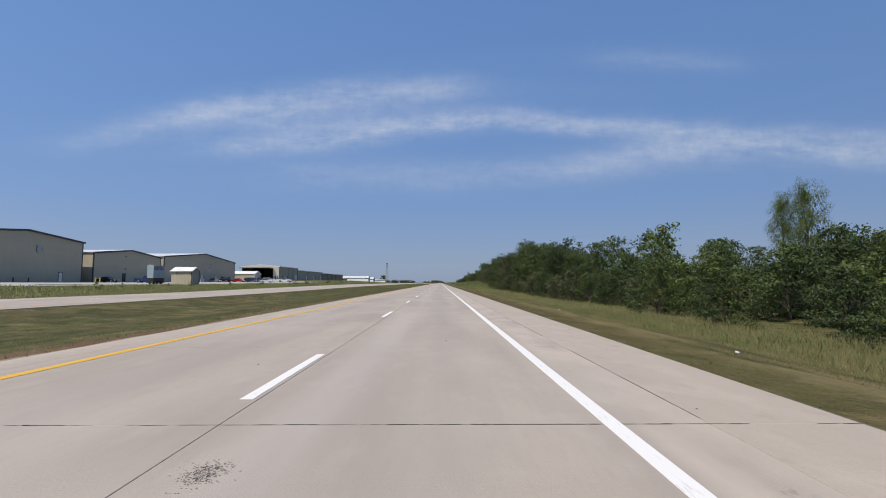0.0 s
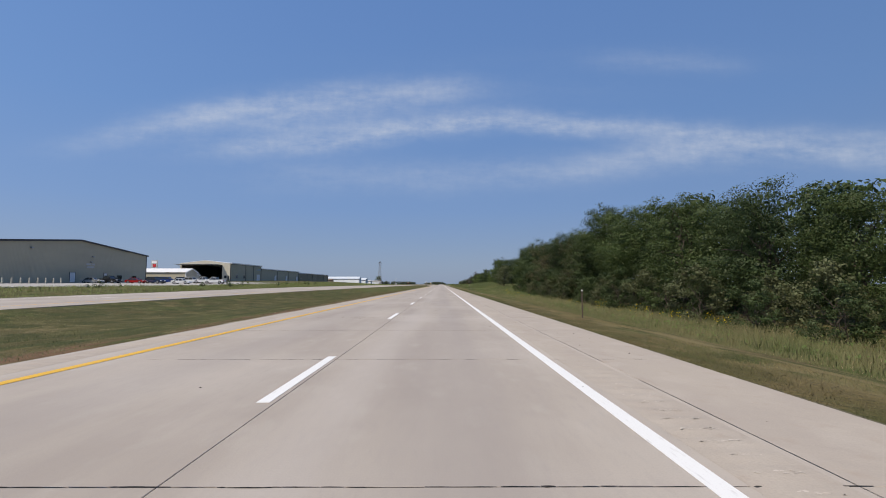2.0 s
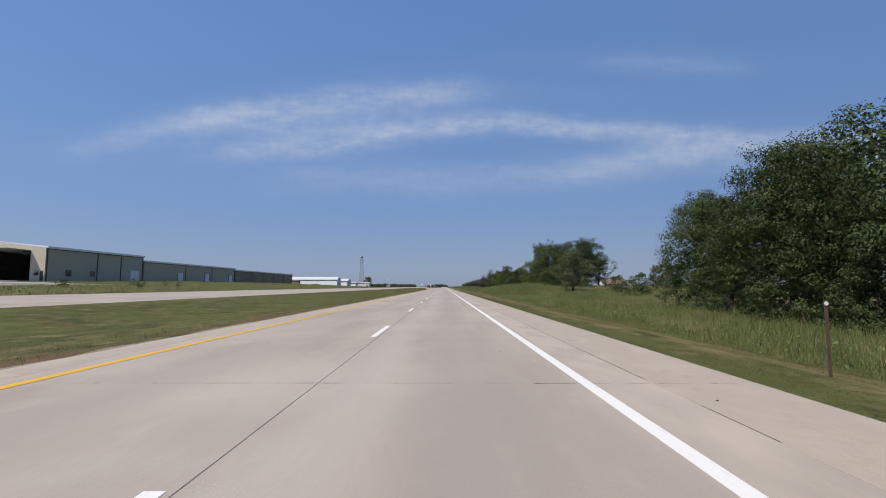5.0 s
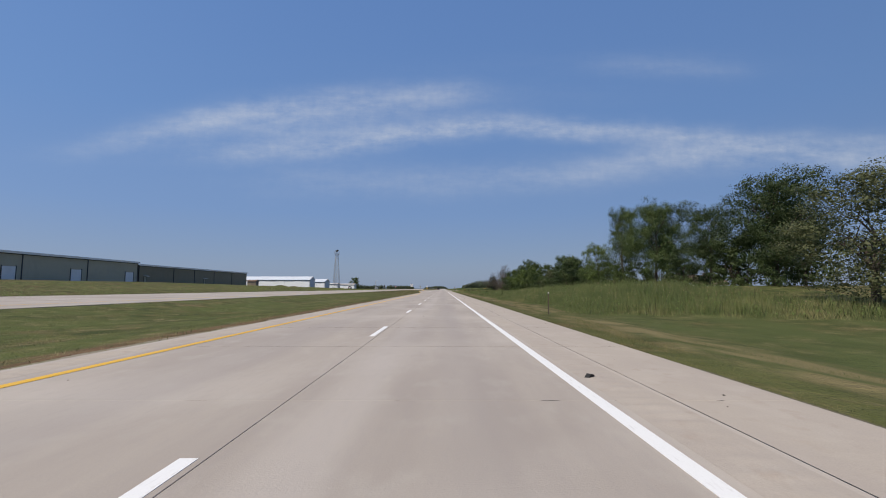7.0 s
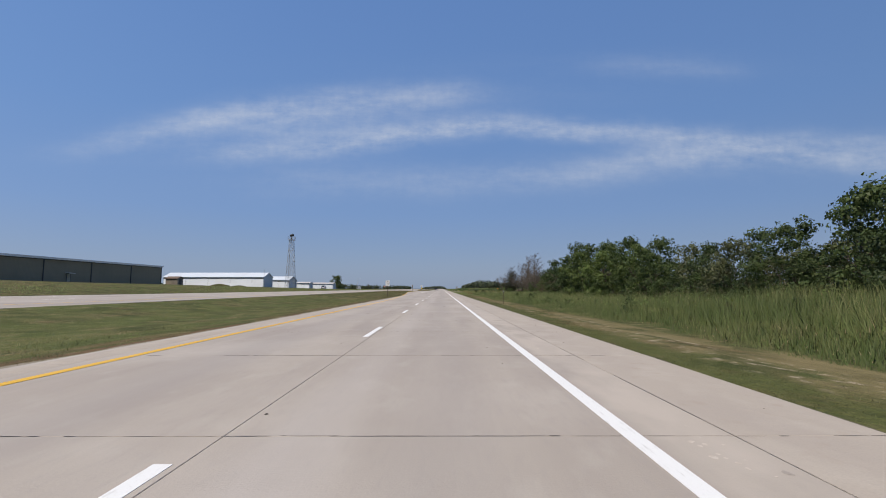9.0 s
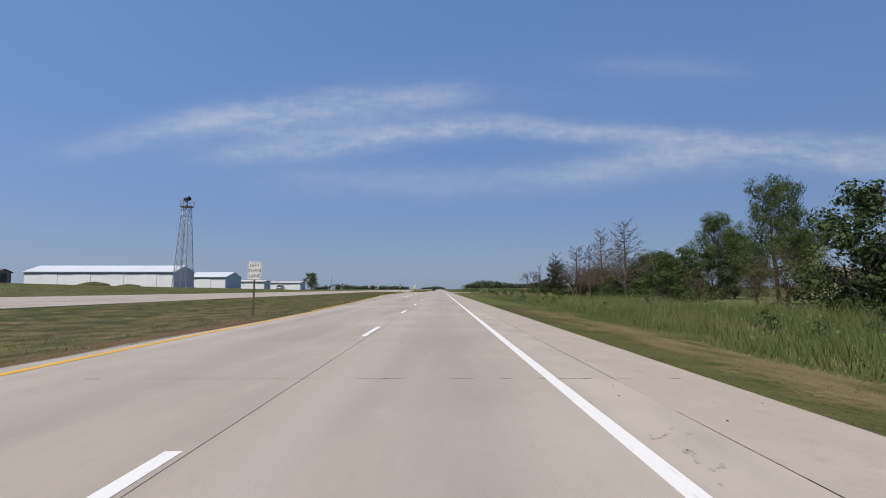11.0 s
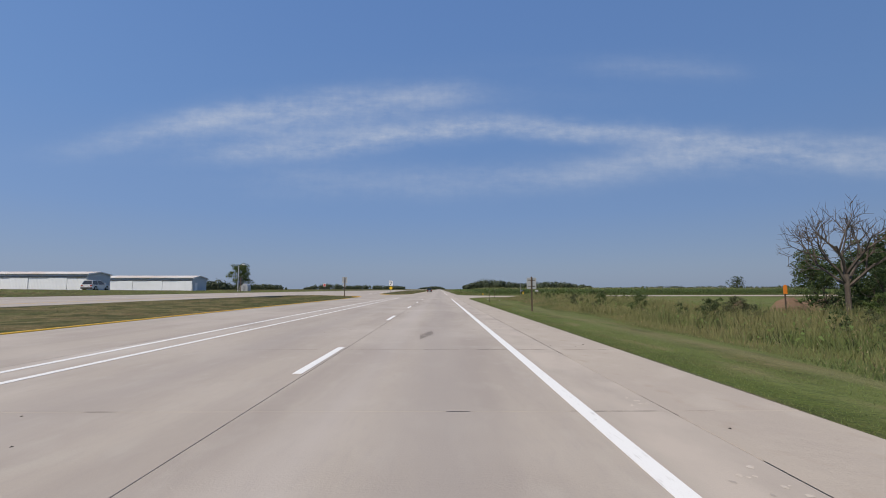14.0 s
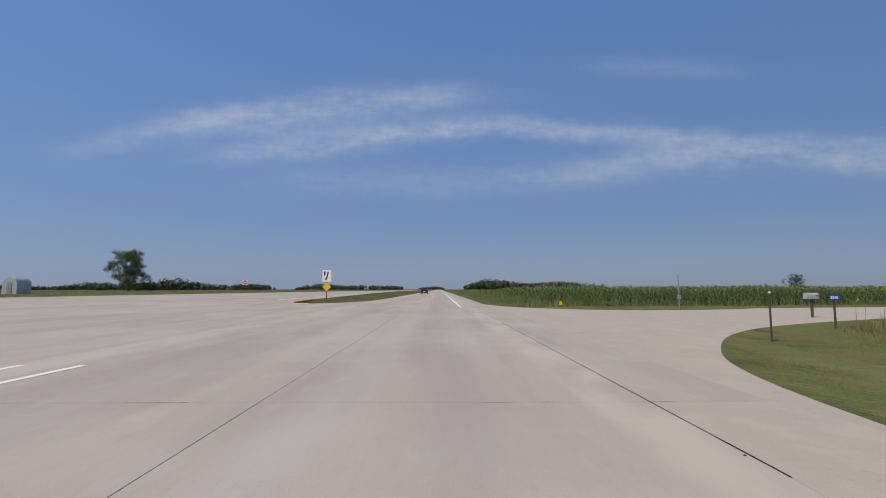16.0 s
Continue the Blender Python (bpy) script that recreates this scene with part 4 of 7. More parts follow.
def white_hangar(xb, xf, y0, y1, z0, eave_s, ridge, doors, label, rust=False):
    """White sliding doors face the oncoming camera; the grey-blue gable faces the road."""
    b = empty("white_hangar", None, label, "building", "white hangars")
    ym = (y0 + y1) / 2
    end = [(y0, z0 - 0.6), (y1, z0 - 0.6), (y1, eave_s), (ym, ridge), (y0, eave_s)]
    part("gable_wall", Shape().prism(end, "x", xf - 0.15, xf), M_blue_metal, b)
    part("back_wall", Shape().prism(end, "x", xb, xb + 0.15), M_blue_metal, b)
    part("rear_wall", Shape().box(xb + 0.15, xf - 0.15, y1 - 0.15, y1, z0 - 0.6, eave_s), M_blue_metal, b)
    part("header", Shape().box(xb + 0.15, xf - 0.15, y0, y0 + 0.15, eave_s - 0.75, eave_s), M_blue_metal, b)
    part("backing", Shape().box(xb + 0.15, xf - 0.15, y0 + 0.14, y0 + 0.3, z0 - 0.5, eave_s - 0.75), M_trim, b)
    w = (xf - xb - 0.3) / doors
    rnd = random.Random(int(y0))
    for k in range(doors):
        o = 0.07 if k % 2 else 0.0
        part("sliding_door", Shape().box(xb + 0.17 + k * w, xb + 0.13 + (k + 1) * w, y0 - 0.06 - o, y0 - o, z0 - 0.35, eave_s - 0.6 - rnd.random() * 0.12), M_white_metal, b)
    part("door_rail", Shape().box(xb, xf, y0 - 0.2, y0 - 0.14, eave_s - 0.7, eave_s - 0.5), M_trim, b)
    k = (ridge - eave_s) / (ym - y0)
    for sgn, ye in ((-1, y0), (1, y1)):
        o = 0.3 * sgn
        part("roof", Shape().prism([(ym, ridge + 0.01), (ye + o, eave_s - 0.3 * k + 0.01), (ye + o, eave_s - 0.3 * k + 0.12), (ym, ridge + 0.12)], "x", xb - 0.2, xf + 0.2), M_rusty if rust else M_roof, b)
        part("rake_trim", Shape().prism([(ym, ridge + 0.1), (ye + o, eave_s - 0.3 * k + 0.1), (ye + o, eave_s - 0.3 * k - 0.14), (ym, ridge - 0.14)], "x", xf + 0.202, xf + 0.24), M_white_trim, b)
    return b


w1 = white_hangar(-114, -73, 455.8, 465.6, 2.1, 6.1, 7.9, 9, "long white metal hangar with sliding doors")
w2 = white_hangar(-106, -72, 483.2, 494.6, 1.5, 5.4, 7.1, 7, "white metal hangar with sliding doors and blue-grey gable")
part("roof_pipe", Shape().tube((-73.4, 457.2, 5), (-73.4, 457.2, 9.2), 0.05, 0.05, 6), M_steel, w1)
w3 = white_hangar(-100, -72, 516.1, 522.4, 1.0, 4.4, 4.9, 7, "low white hangar row with flat roof", True)
w4 = white_hangar(-98, -66, 544.2, 551.2, 0.85, 4.3, 4.9, 8, "low white hangar row with rust-stained roof edge", True)
part("gable_door", Shape().box(-66.0, -65.94, 545.3, 546.4, 0.9, 3.0), M_white_metal, w4)

# ---- lattice beacon tower ----
def lattice_tower(x, y, z, top):
    t = empty("beacon_tower", pose(x, y, z), "galvanised lattice airfield beacon tower", "tower")
    h = top - z - 2.2
    corner = [(-1, -1), (1, -1), (1, 1), (-1, 1)]

    def at(k, f):
        w = 1.35 - 0.75 * f
        return (corner[k][0] * w, corner[k][1] * w, h * f)
    for k in range(4):
        part("leg", Shape().tube(at(k, -0.03), at(k, 1), 0.07, 0.05, 6), M_steel, t)
    n = 9
    for k in range(4):
        for q in range(n):
            a, b = q / n, (q + 1) / n
            part("strut", Shape().tube(at(k, b), at((k + 1) % 4, b), 0.035, 0.035, 4), M_steel, t)
            part("brace", Shape().tube(at(k, a), at((k + 1) % 4, b), 0.03, 0.03, 4), M_steel, t)
            part("brace", Shape().tube(at((k + 1) % 4, a), at(k, b), 0.03, 0.03, 4), M_steel, t)
    s = Shape()
    for q in range(36):
        s.tube((-0.2, -0.75, h * q / 36), (0.2, -0.75, h * q / 36), 0.02, 0.02, 4)
    s.tube((-0.22, -0.75, 0), (-0.22, -0.75, h), 0.025, 0.025, 4).tube((0.22, -0.75, 0), (0.22, -0.75, h), 0.025, 0.025, 4)
    part("ladder", s, M_steel, t)
    s = Shape().prism([(1.25 * math.cos(a * math.pi / 6), 1.25 * math.sin(a * math.pi / 6)) for a in range(12)], "z", h, h + 0.1)
    platform = part("platform", s, M_steel, t)
    s = Shape()
    for ring in (0.55, 1.1):
        for a in range(12):
            p, q = (a * math.pi / 6, (a + 1) * math.pi / 6)
            s.tube((1.25 * math.cos(p), 1.25 * math.sin(p), h + ring), (1.25 * math.cos(q), 1.25 * math.sin(q), h + ring), 0.025, 0.025, 4)
    for a in range(12):
        p = a * math.pi / 6
        s.tube((1.25 * math.cos(p), 1.25 * math.sin(p), h), (1.25 * math.cos(p), 1.25 * math.sin(p), h + 1.1), 0.025, 0.025, 4)
    part("guard_rail", s, M_steel, platform)
    part("beacon", Shape().tube((0, 0, h + 0.1), (0, 0, h + 1.2), 0.12, 0.12, 8).tube((-0.5, 0.1, h + 1.45), (0.55, -0.1, h + 1.75), 0.42, 0.42, 12), M_black, t, "dark rotating beacon lamp", True)
    return t


lattice_tower(-49.9, 420.0, 1.5, 19.6)

# ---- yard: shed, generator, sign, vehicles ----
part("gravel_yard", ribbon(np.full(10, -90.8), np.full(10, -56.0), np.linspace(60, 236, 10), land(np.full(10, -90.8), np.linspace(60, 236, 10)) + 0.06, land(np.full(10, -56.0), np.linspace(60, 236, 10)) + 0.06), M_gravel)
tagged(bpy.data.objects["gravel_yard"], "pale gravel parking yard before the hangars", "pavement", kind="structure")


def yard(x, y):
    return lay(x, y) + 0.06


shed = empty("utility_shed", pose(-56.8, 99.5, yard(-56.8, 99.5)), "small tan metal shed with white roof", "shed")
part("wall", Shape().prism([(-1.55, -0.3), (1.55, -0.3), (1.55, 2.95), (0, 3.65), (-1.55, 2.95)], "x", -2.2, 2.2), M_olive, shed)
for sgn in (-1, 1):
    part("roof", Shape().prism([(0, 3.68), (sgn * 1.9, 2.82), (sgn * 1.9, 2.95), (0, 3.84)], "x", -2.4, 2.55), M_white_trim, shed)
    part("corner_trim", Shape().box(2.2, 2.26, sgn * 1.56 - 0.06, sgn * 1.56 + 0.06, -0.2, 2.9), M_trim, shed)
part("door", Shape().box(2.2, 2.25, -0.5, 0.5, 0, 2.1), M_tan, shed)
gen = empty("generator_trailer", pose(-59.0, 92.5, yard(-59.0, 92.5)), "blue-grey generator container on a dark trailer", "trailer")
part("container", Shape().box(-0.65, 0.65, -1.75, 1.75, 1.3, 3.9), M_bluegrey, gen)
part("radiator_grille", Shape().box(0.65, 0.7, -1.6, 1.4, 2.95, 3.7), M_trim, gen, "dark louvred air inlet")
for k in range(6):
    part("louvre", Shape().box(0.69, 0.74, -1.6, 1.4, 3.0 + 0.12 * k, 3.05 + 0.12 * k), M_bluegrey, gen)
part("fuel_tank", Shape().box(-0.62, 0.66, -1.7, 1.7, 0.35, 1.28), M_black, gen, "black fuel tank base")
part("trailer_frame", Shape().box(-0.75, 0.75, -1.9, 1.9, 0.3, 0.36).box(-0.08, 0.08, -3.0, -1.9, 0.3, 0.42), M_black, gen)
for y in (-0.6, 0.6):
    for x in (-0.72, 0.72):
        part("wheel", Shape().tube((x - 0.1, y, 0.36), (x + 0.1, y, 0.36), 0.36, 0.36, 16), M_tyre, gen)
part("exhaust", Shape().tube((-0.3, -1.4, 3.9), (-0.3, -1.4, 4.25), 0.07, 0.07, 8), M_steel, gen)
fs = empty("pole_sign", pose(-111.5, 233.6, lay(-111.5, 233.6)), "fuel sign with red emblem on a pole", "sign")
part("pole", Shape().box(-0.2, 0.2, -0.2, 0.2, -0.3, 5.0), M_post, fs)
part("sign_panel", Shape().box(-1.2, 1.2, -0.2, 0.15, 5.0, 8.3), M_signback, fs)
part("emblem", Shape().prism([(-0.62, 5.9), (0, 5.4), (0.62, 5.9), (0.62, 6.8), (-0.62, 6.8)], "y", -0.26, -0.2), M_signred, fs, "red shield-like emblem")
part("price_bar", Shape().box(-0.9, 0.9, -0.23, -0.2, 7.2, 7.9), M_signwhite, fs, "white unreadable price panel")
office = gable_building(-128, -91.5, 220, 227.5, 2.1, 5.6, 6.9, M_tan, M_tan, M_white_trim, M_white_trim, "low tan metal office building with white roof")
gable_building(-108.5, -97, 229.5, 239, 2.2, 4.9, 5.9, M_tan, M_tan, M_white_trim, M_white_trim, "low tan metal annexe with white roof")


def wheel(parent, x, y, r, w=0.22):
    sgn = 1 if y > 0 else -1
    t = part("wheel", Shape().tube((x, y - w / 2, r), (x, y + w / 2, r), r * 0.98, r * 0.98, 18), M_tyre, parent, "", True)
    s = Shape().tube((x, y + sgn * (w / 2 - 0.01), r), (x, y + sgn * (w / 2 + 0.015), r), r * 0.62, r * 0.55, 14)
    part("rim", s, M_rim, t)
    return t


def vehicle(kind, colour, label):
    """A parked vehicle along +x. Kinds: sedan, suv, pickup."""
    L, Wd, Hh, r = {"sedan": (4.7, 1.84, 1.45, 0.33), "suv": (4.8, 1.92, 1.78, 0.37), "pickup": (5.8, 2.02, 1.92, 0.40)}[kind]
    h = L / 2
    v = empty(kind if kind != "suv" else "suv", None, label, {"sedan": "car", "suv": "car", "pickup": "pickup truck"}[kind], "parked vehicles")
    belt = Hh * {"sedan": 0.62, "suv": 0.60, "pickup": 0.60}[kind]
    low = r * 0.65
    prof = [(-h, low), (-h, belt * 0.86), (-h + 0.12, belt * 0.98), (-h * 0.35, belt), (h * 0.38, belt * 0.98), (h - 0.35, belt * 0.86), (h - 0.03, belt * 0.62), (h, low)]
    if kind == "pickup":
        prof = [(-h, low + 0.1), (-h, belt), (-h * 0.3, belt), (h * 0.42, belt), (h - 0.1, belt * 0.92), (h, belt * 0.55), (h, low)]
    s = Shape()
    k = Wd / 2
    # body in three slices so that the flanks round in at sill and shoulder
    for (z_in, y0, y1) in ((0.06, -k, -k + 0.14), (0.0, -k + 0.14, k - 0.14), (0.06, k - 0.14, k)):
        p = [(x * (1 - z_in * 0.3), z - (z_in if z > low + 0.2 else -z_in)) for x, z in prof]
        s.prism(p, "y", y0, y1)
    part("body", s, colour, v)
    wx = h * 0.62
    roof_f, roof_b = {"sedan": (h * 0.10, -h * 0.42), "suv": (h * 0.12, -h * 0.82), "pickup": (h * 0.22, -h * 0.16)}[kind]
    foot_f, foot_b = {"sedan": (h * 0.42, -h * 0.74), "suv": (h * 0.44, -h * 0.97), "pickup": (h * 0.46, -h * 0.26)}[kind]
    zb = belt - 0.06
    s = Shape()
    lo = [(foot_f, -k + 0.12), (foot_f, k - 0.12), (foot_b, k - 0.12), (foot_b, -k + 0.12)]
    hi = [(roof_f, -k + 0.30), (roof_f, k - 0.30), (roof_b, k - 0.30), (roof_b, -k + 0.30)]
    for a in range(4):
        b = (a + 1) % 4
        s.face([(*lo[b], zb), (*lo[a], zb), (*hi[a], Hh - 0.08), (*hi[b], Hh - 0.08)])
    part("glasshouse", s, M_glass, v, "dark tinted glass")
    s = Shape()
    rim = [(roof_f + 0.06, -k + 0.27), (roof_f + 0.06, k - 0.27), (roof_b - 0.04, k - 0.27), (roof_b - 0.04, -k + 0.27)]
    s.prism(rim, "z", Hh - 0.09, Hh - 0.03)
    s.prism([(x * 0.95, y * 0.85) for x, y in rim], "z", Hh - 0.03, Hh)
    for sg in (-1, 1):
        for xa, xb in ((foot_f, roof_f), (foot_b, roof_b), ((foot_f + foot_b) / 2, (roof_f + roof_b) / 2)):
            s.tube((xa, sg * (k - 0.115), zb), (xb, sg * (k - 0.295), Hh - 0.07), 0.05, 0.04, 5)
    part("roof", s, colour, v)
    if kind == "pickup":
        part("cargo_bed", Shape().box(-h + 0.1, -h * 0.28, -k + 0.16, k - 0.16, belt - 0.02, belt + 0.02), M_black, v)
    for sx in (-1, 1):
        for sy in (-1, 1):
            part("wheel_arch", Shape().tube((sx * wx, sy * (k - 0.2), r), (sx * wx, sy * (k + 0.006), r), r * 1.16, r * 1.16, 16), M_black, v)
            wheel(v, sx * wx, sy * (k - 0.1), r)
    for sy in (-1, 1):
        part("headlight", Shape().box(h - 0.22, h + 0.012, sy * (k - 0.3) - 0.2, sy * (k - 0.3) + 0.2, belt * 0.62, belt * 0.76), M_lamp_white, v)
        part("tail_light", Shape().box(-h - 0.012, -h + 0.1, sy * (k - 0.22) - 0.14, sy * (k - 0.22) + 0.14, belt * 0.68, belt * 0.88), M_lamp_red, v)
        part("door_mirror", Shape().box(foot_f - 0.3, foot_f - 0.14, sy * (k + 0.08) - 0.1, sy * (k + 0.08) + 0.1, belt, belt + 0.16), colour, v)
        part("door_handle", Shape().box(0, 0.16, sy * (k + 0.0) - 0.015, sy * k + 0.015, belt * 0.84, belt * 0.88), M_trim, v)
    part("front_bumper", Shape().box(h - 0.1, h + 0.06, -k + 0.08, k - 0.08, low, belt * 0.45), M_trim if kind != "sedan" else colour, v)
    part("rear_bumper", Shape().box(-h - 0.08, -h + 0.1, -k + 0.08, k - 0.08, low + 0.05, belt * 0.5), M_trim if kind != "sedan" else colour, v)
    part("number_plate", Shape().box(-h - 0.095, -h - 0.08, -0.26, 0.26, belt * 0.52, belt * 0.66), M_signwhite, v)
    return v


PARK = [("sedan", P_black, "black sedan parked by the hangar wall", -86.5, 116.4, 0), ("pickup", P_blue, "blue crew-cab pickup parked on gravel", -80.5, 122.9, 8),
        ("sedan", P_silver, "silver-brown sedan parked before the hangar", -86, 170.6, 4), ("pickup", P_black, "black pickup parked before the hangar", -84, 173.2, -6),
        ("sedan", P_red, "red hatchback parked on the gravel", -80, 177.4, 2), ("suv", P_navy, "dark blue large van parked on gravel", -76, 179.0, -10),
        ("suv", P_blue, "mid-blue car parked between others", -79, 189.4, 8), ("sedan", P_white, "white sedan parked on the gravel", -70, 180.6, 2),
        ("suv", P_navy, "dark blue car parked behind the white ones", -77, 194.0, 5), ("suv", P_white, "white off-roader parked on gravel", -74, 193.0, -12),
        ("pickup", P_white, "white crew-cab pickup facing the road", -70, 192.0, 186), ("pickup", P_white, "white pickup parked at the row's end", -66, 190.4, 180)]
for kind, colour, label, x, y, a in PARK:
    v = vehicle(kind, colour, label)
    v.matrix_basis = pose(x, y, yard(x, y), 0, 0, a)
v = vehicle("suv", P_white, "white van parked beside the white hangars")
v.matrix_basis = pose(-61.0, 504.0, lay(-61.0, 504), 0, 0, 95)
lead = vehicle("suv", P_black, "black estate car driving in the fast lane")
lead.matrix_basis = pose(-4.2, 613, 0.003, 0, 0, 90)
for k, (x, y) in enumerate(((-84.5, 109.6), (-84.5, 111.0), *((-84.5, 144.5 + 1.9 * i) for i in range(9)))):
    b = tagged(part("bollard", Shape().tube((x, y, yard(x, y) - 0.3), (x, y, yard(x, y) + 1.1), 0.13, 0.13, 10).tube((x, y, yard(x, y) + 1.1), (x, y, yard(x, y) + 1.18), 0.13, 0.06, 10), M_signyellow if k < 2 else M_cream), "yellow steel bollard in gravel" if k < 2 else "cream steel bollard in gravel", "bollard", "bollards")


# ---- signs and roadside furniture ----
def post(parent, h, depth=0.4, name="post", w=0.03):
    return part(name, Shape().box(-w, w, -0.02, 0.02, -depth, h).box(-w - 0.02, -w, -0.02, -0.012, -depth, h).box(w, w + 0.02, -0.02, -0.012, -depth, h), M_post, parent)


def board(parent, w, h, z0, mat, name="sign_panel", y=-0.03, label=""):
    r = min(w, h) * 0.08
    pts = []
    for cx, cz, a0 in ((w / 2 - r, h - r, 0), (-w / 2 + r, h - r, 90), (-w / 2 + r, r, 180), (w / 2 - r, r, 270)):
        pts += [(cx + r * math.cos(radians(a0 + a)), z0 + cz + r * math.sin(radians(a0 + a))) for a in (0, 45, 90)]
    return part(name, Shape().prism(pts, "y", y - 0.006, y), mat, parent, label)


ltl = empty("road_sign", pose(-10.4, 358.3, lay(-10.4, 358.3)), "white turning-lane sign on a steel post", "road sign")
post(ltl, 3.0)
pn = board(ltl, 0.77, 1.04, 1.98, M_signwhite)
part("border", Shape().prism([(-0.36, 2.01), (0.36, 2.01), (0.36, 2.99), (-0.36, 2.99)], "y", -0.0375, -0.0365), M_black, pn)
part("sheeting", Shape().prism([(-0.345, 2.025), (0.345, 2.025), (0.345, 2.975), (-0.345, 2.975)], "y", -0.0385, -0.0376), M_signwhite, pn)
for k, txt in enumerate(("LEFT", "TURN", "LANE")):
    words(txt, 0.265, M_black, "lettering", pn, pose(0, -0.041, 2.79 - 0.29 * k, 90))
bs = empty("road_sign", pose(6.1, 453.3, lay(6.1, 453.3)), "aluminium back of a road sign on a post", "road sign")
post(bs, 2.25)
board(bs, 0.63, 0.74, 1.45, M_signback, y=0.03)
part("cross_bar", Shape().box(-0.25, 0.25, 0.022, 0.028, 1.6, 1.65).box(-0.25, 0.25, 0.022, 0.028, 2.0, 2.05), M_post, bs)
kr = empty("road_sign", pose(-11.6, 531.5, tilt(-11.6)), "white divided-road sign above a yellow diamond marker", "road sign")
post(kr, 3.2)
pn = board(kr, 0.92, 1.2, 2.02, M_signwhite)
part("keep_right_arrow", Shape().prism([(-0.16, 2.18), (-0.02, 2.18), (0.1, 2.55), (0.16, 2.75), (0.16, 2.88), (0.26, 2.84), (0.11, 3.1), (-0.04, 2.84), (0.05, 2.88), (0.04, 2.76), (-0.06, 2.5), (-0.16, 2.3)], "y", -0.0385, -0.0365), M_black, pn)
part("island_mark", Shape().prism([(-0.32, 3.08), (-0.14, 3.08), (-0.14, 2.8), (-0.23, 2.6), (-0.32, 2.8)], "y", -0.0385, -0.0365), M_black, pn)
part("marker_panel", Shape().prism([(0, 1.02), (0.46, 1.48), (0, 1.94), (-0.46, 1.48)], "y", -0.036, -0.03), M_signyellow, kr, "yellow diamond object marker")
ls = empty("road_sign", pose(-14.41, 492.5, tilt(-14.41)), "backs of a square and a diamond sign on one post", "road sign")
post(ls, 2.95, w=0.05)
board(ls, 0.75, 0.95, 2.05, M_signback, y=0.03)
part("diamond_panel", Shape().prism([(0, 1.35), (0.36, 1.72), (0, 2.08), (-0.36, 1.72)], "y", 0.026, 0.03), M_signback, ls)
ds = empty("road_sign", pose(-39.6, 513.5, lay(-39.6, 513.5)), "dark backs of two road signs on a post", "road sign")
post(ds, 3.0, w=0.05)
board(ds, 0.6, 0.75, 2.2, M_trim, y=0.03)
board(ds, 0.75, 0.6, 1.4, M_trim, "lower_panel", y=0.03)
rs = empty("road_sign", pose(-38.5, 574.0, lay(-38.5, 574.0)), "red no-entry disc on a white square sign", "road sign")
post(rs, 2.5)
pn = board(rs, 0.9, 0.9, 1.6, M_signwhite)
part("red_disc", Shape().prism([(0.42 * math.cos(a * math.pi / 12), 2.05 + 0.42 * math.sin(a * math.pi / 12)) for a in range(24)], "y", -0.038, -0.0365), M_signred, pn)
part("white_bar", Shape().box(-0.3, 0.3, -0.04, -0.0385, 1.98, 2.12), M_signwhite, pn)


def delineator(x, y, h=1.25):
    d = empty("delineator_post", pose(x, y, lay(x, y)), "thin brown steel delineator with a reflector", "marker post", "delineators")
    part("post", Shape().box(-0.014, 0.014, -0.016, 0.012, -0.4, h).box(-0.028, -0.014, -0.016, -0.01, -0.4, h).box(0.014, 0.028, -0.016, -0.01, -0.4, h), M_post, d)
    part("reflector", Shape().prism([(0.034 * math.cos(a * math.pi / 6), h - 0.06 + 0.034 * math.sin(a * math.pi / 6)) for a in range(12)], "y", -0.03, -0.022), M_signwhite, d)


for x, y in ((6.0, 80.0), (6.0, 158.5), (5.9, 237.2), (6.0, 316.0), (5.5, 394.0), (5.5, 473.0)):
    delineator(x, y)
delineator(9.0, 497.0, 1.4)
sp = empty("steel_pole", pose(16.7, 515.9, lay(16.7, 515.9)), "thin grey pole beside the side road", "pole")
part("shaft", Shape().tube((0, 0, -0.3), (0, 0, 2.4), 0.04, 0.035, 8), M_steel, sp)
part("meter_box", Shape().box(-0.1, 0.1, -0.08, 0.08, 0.7, 1.0), M_steel, sp)
mb = empty("mailbox", pose(17.9, 506.3, lay(17.9, 506.3) - 0.02), "grey rural mailbox on a dark post", "mailbox")
post(mb, 0.95, w=0.05)
s = Shape()
arc = [(-0.13, 0.95), (0.13, 0.95)] + [(0.13 * math.cos(a * math.pi / 8), 1.1 + 0.13 * math.sin(a * math.pi / 8)) for a in range(9)]
part("box", s.prism(arc, "x", -0.28, 0.28), M_signback, mb)
part("flag", Shape().box(0.1, 0.26, -0.15, -0.135, 1.08, 1.12), M_signred, mb)
bsn = empty("address_sign", pose(14.2, 500.9, lay(14.2, 500.9)), "small blue address plate on a thin post", "sign")
post(bsn, 1.2, w=0.02)
pn = board(bsn, 0.36, 0.2, 1.02, M_signblue)
for k in range(4):
    part("digit_bar", Shape().box(-0.13 + 0.07 * k, -0.085 + 0.07 * k, -0.039, -0.036, 1.07, 1.17), M_signwhite, pn)


def cable_marker(x, y, h=0.8):
    d = empty("cable_marker", pose(x, y, lay(x, y)), "yellow buried cable marker stake", "marker post", "cable markers")
    part("stake", Shape().box(-0.025, 0.025, -0.015, 0.015, -0.3, h * 0.6), M_post, d)
    part("cap", Shape().prism([(-0.1, h * 0.5), (0.1, h * 0.5), (0.1, h), (0.06, h + 0.05), (-0.06, h + 0.05), (-0.1, h)], "y", -0.03, 0.03), M_signyellow, d)


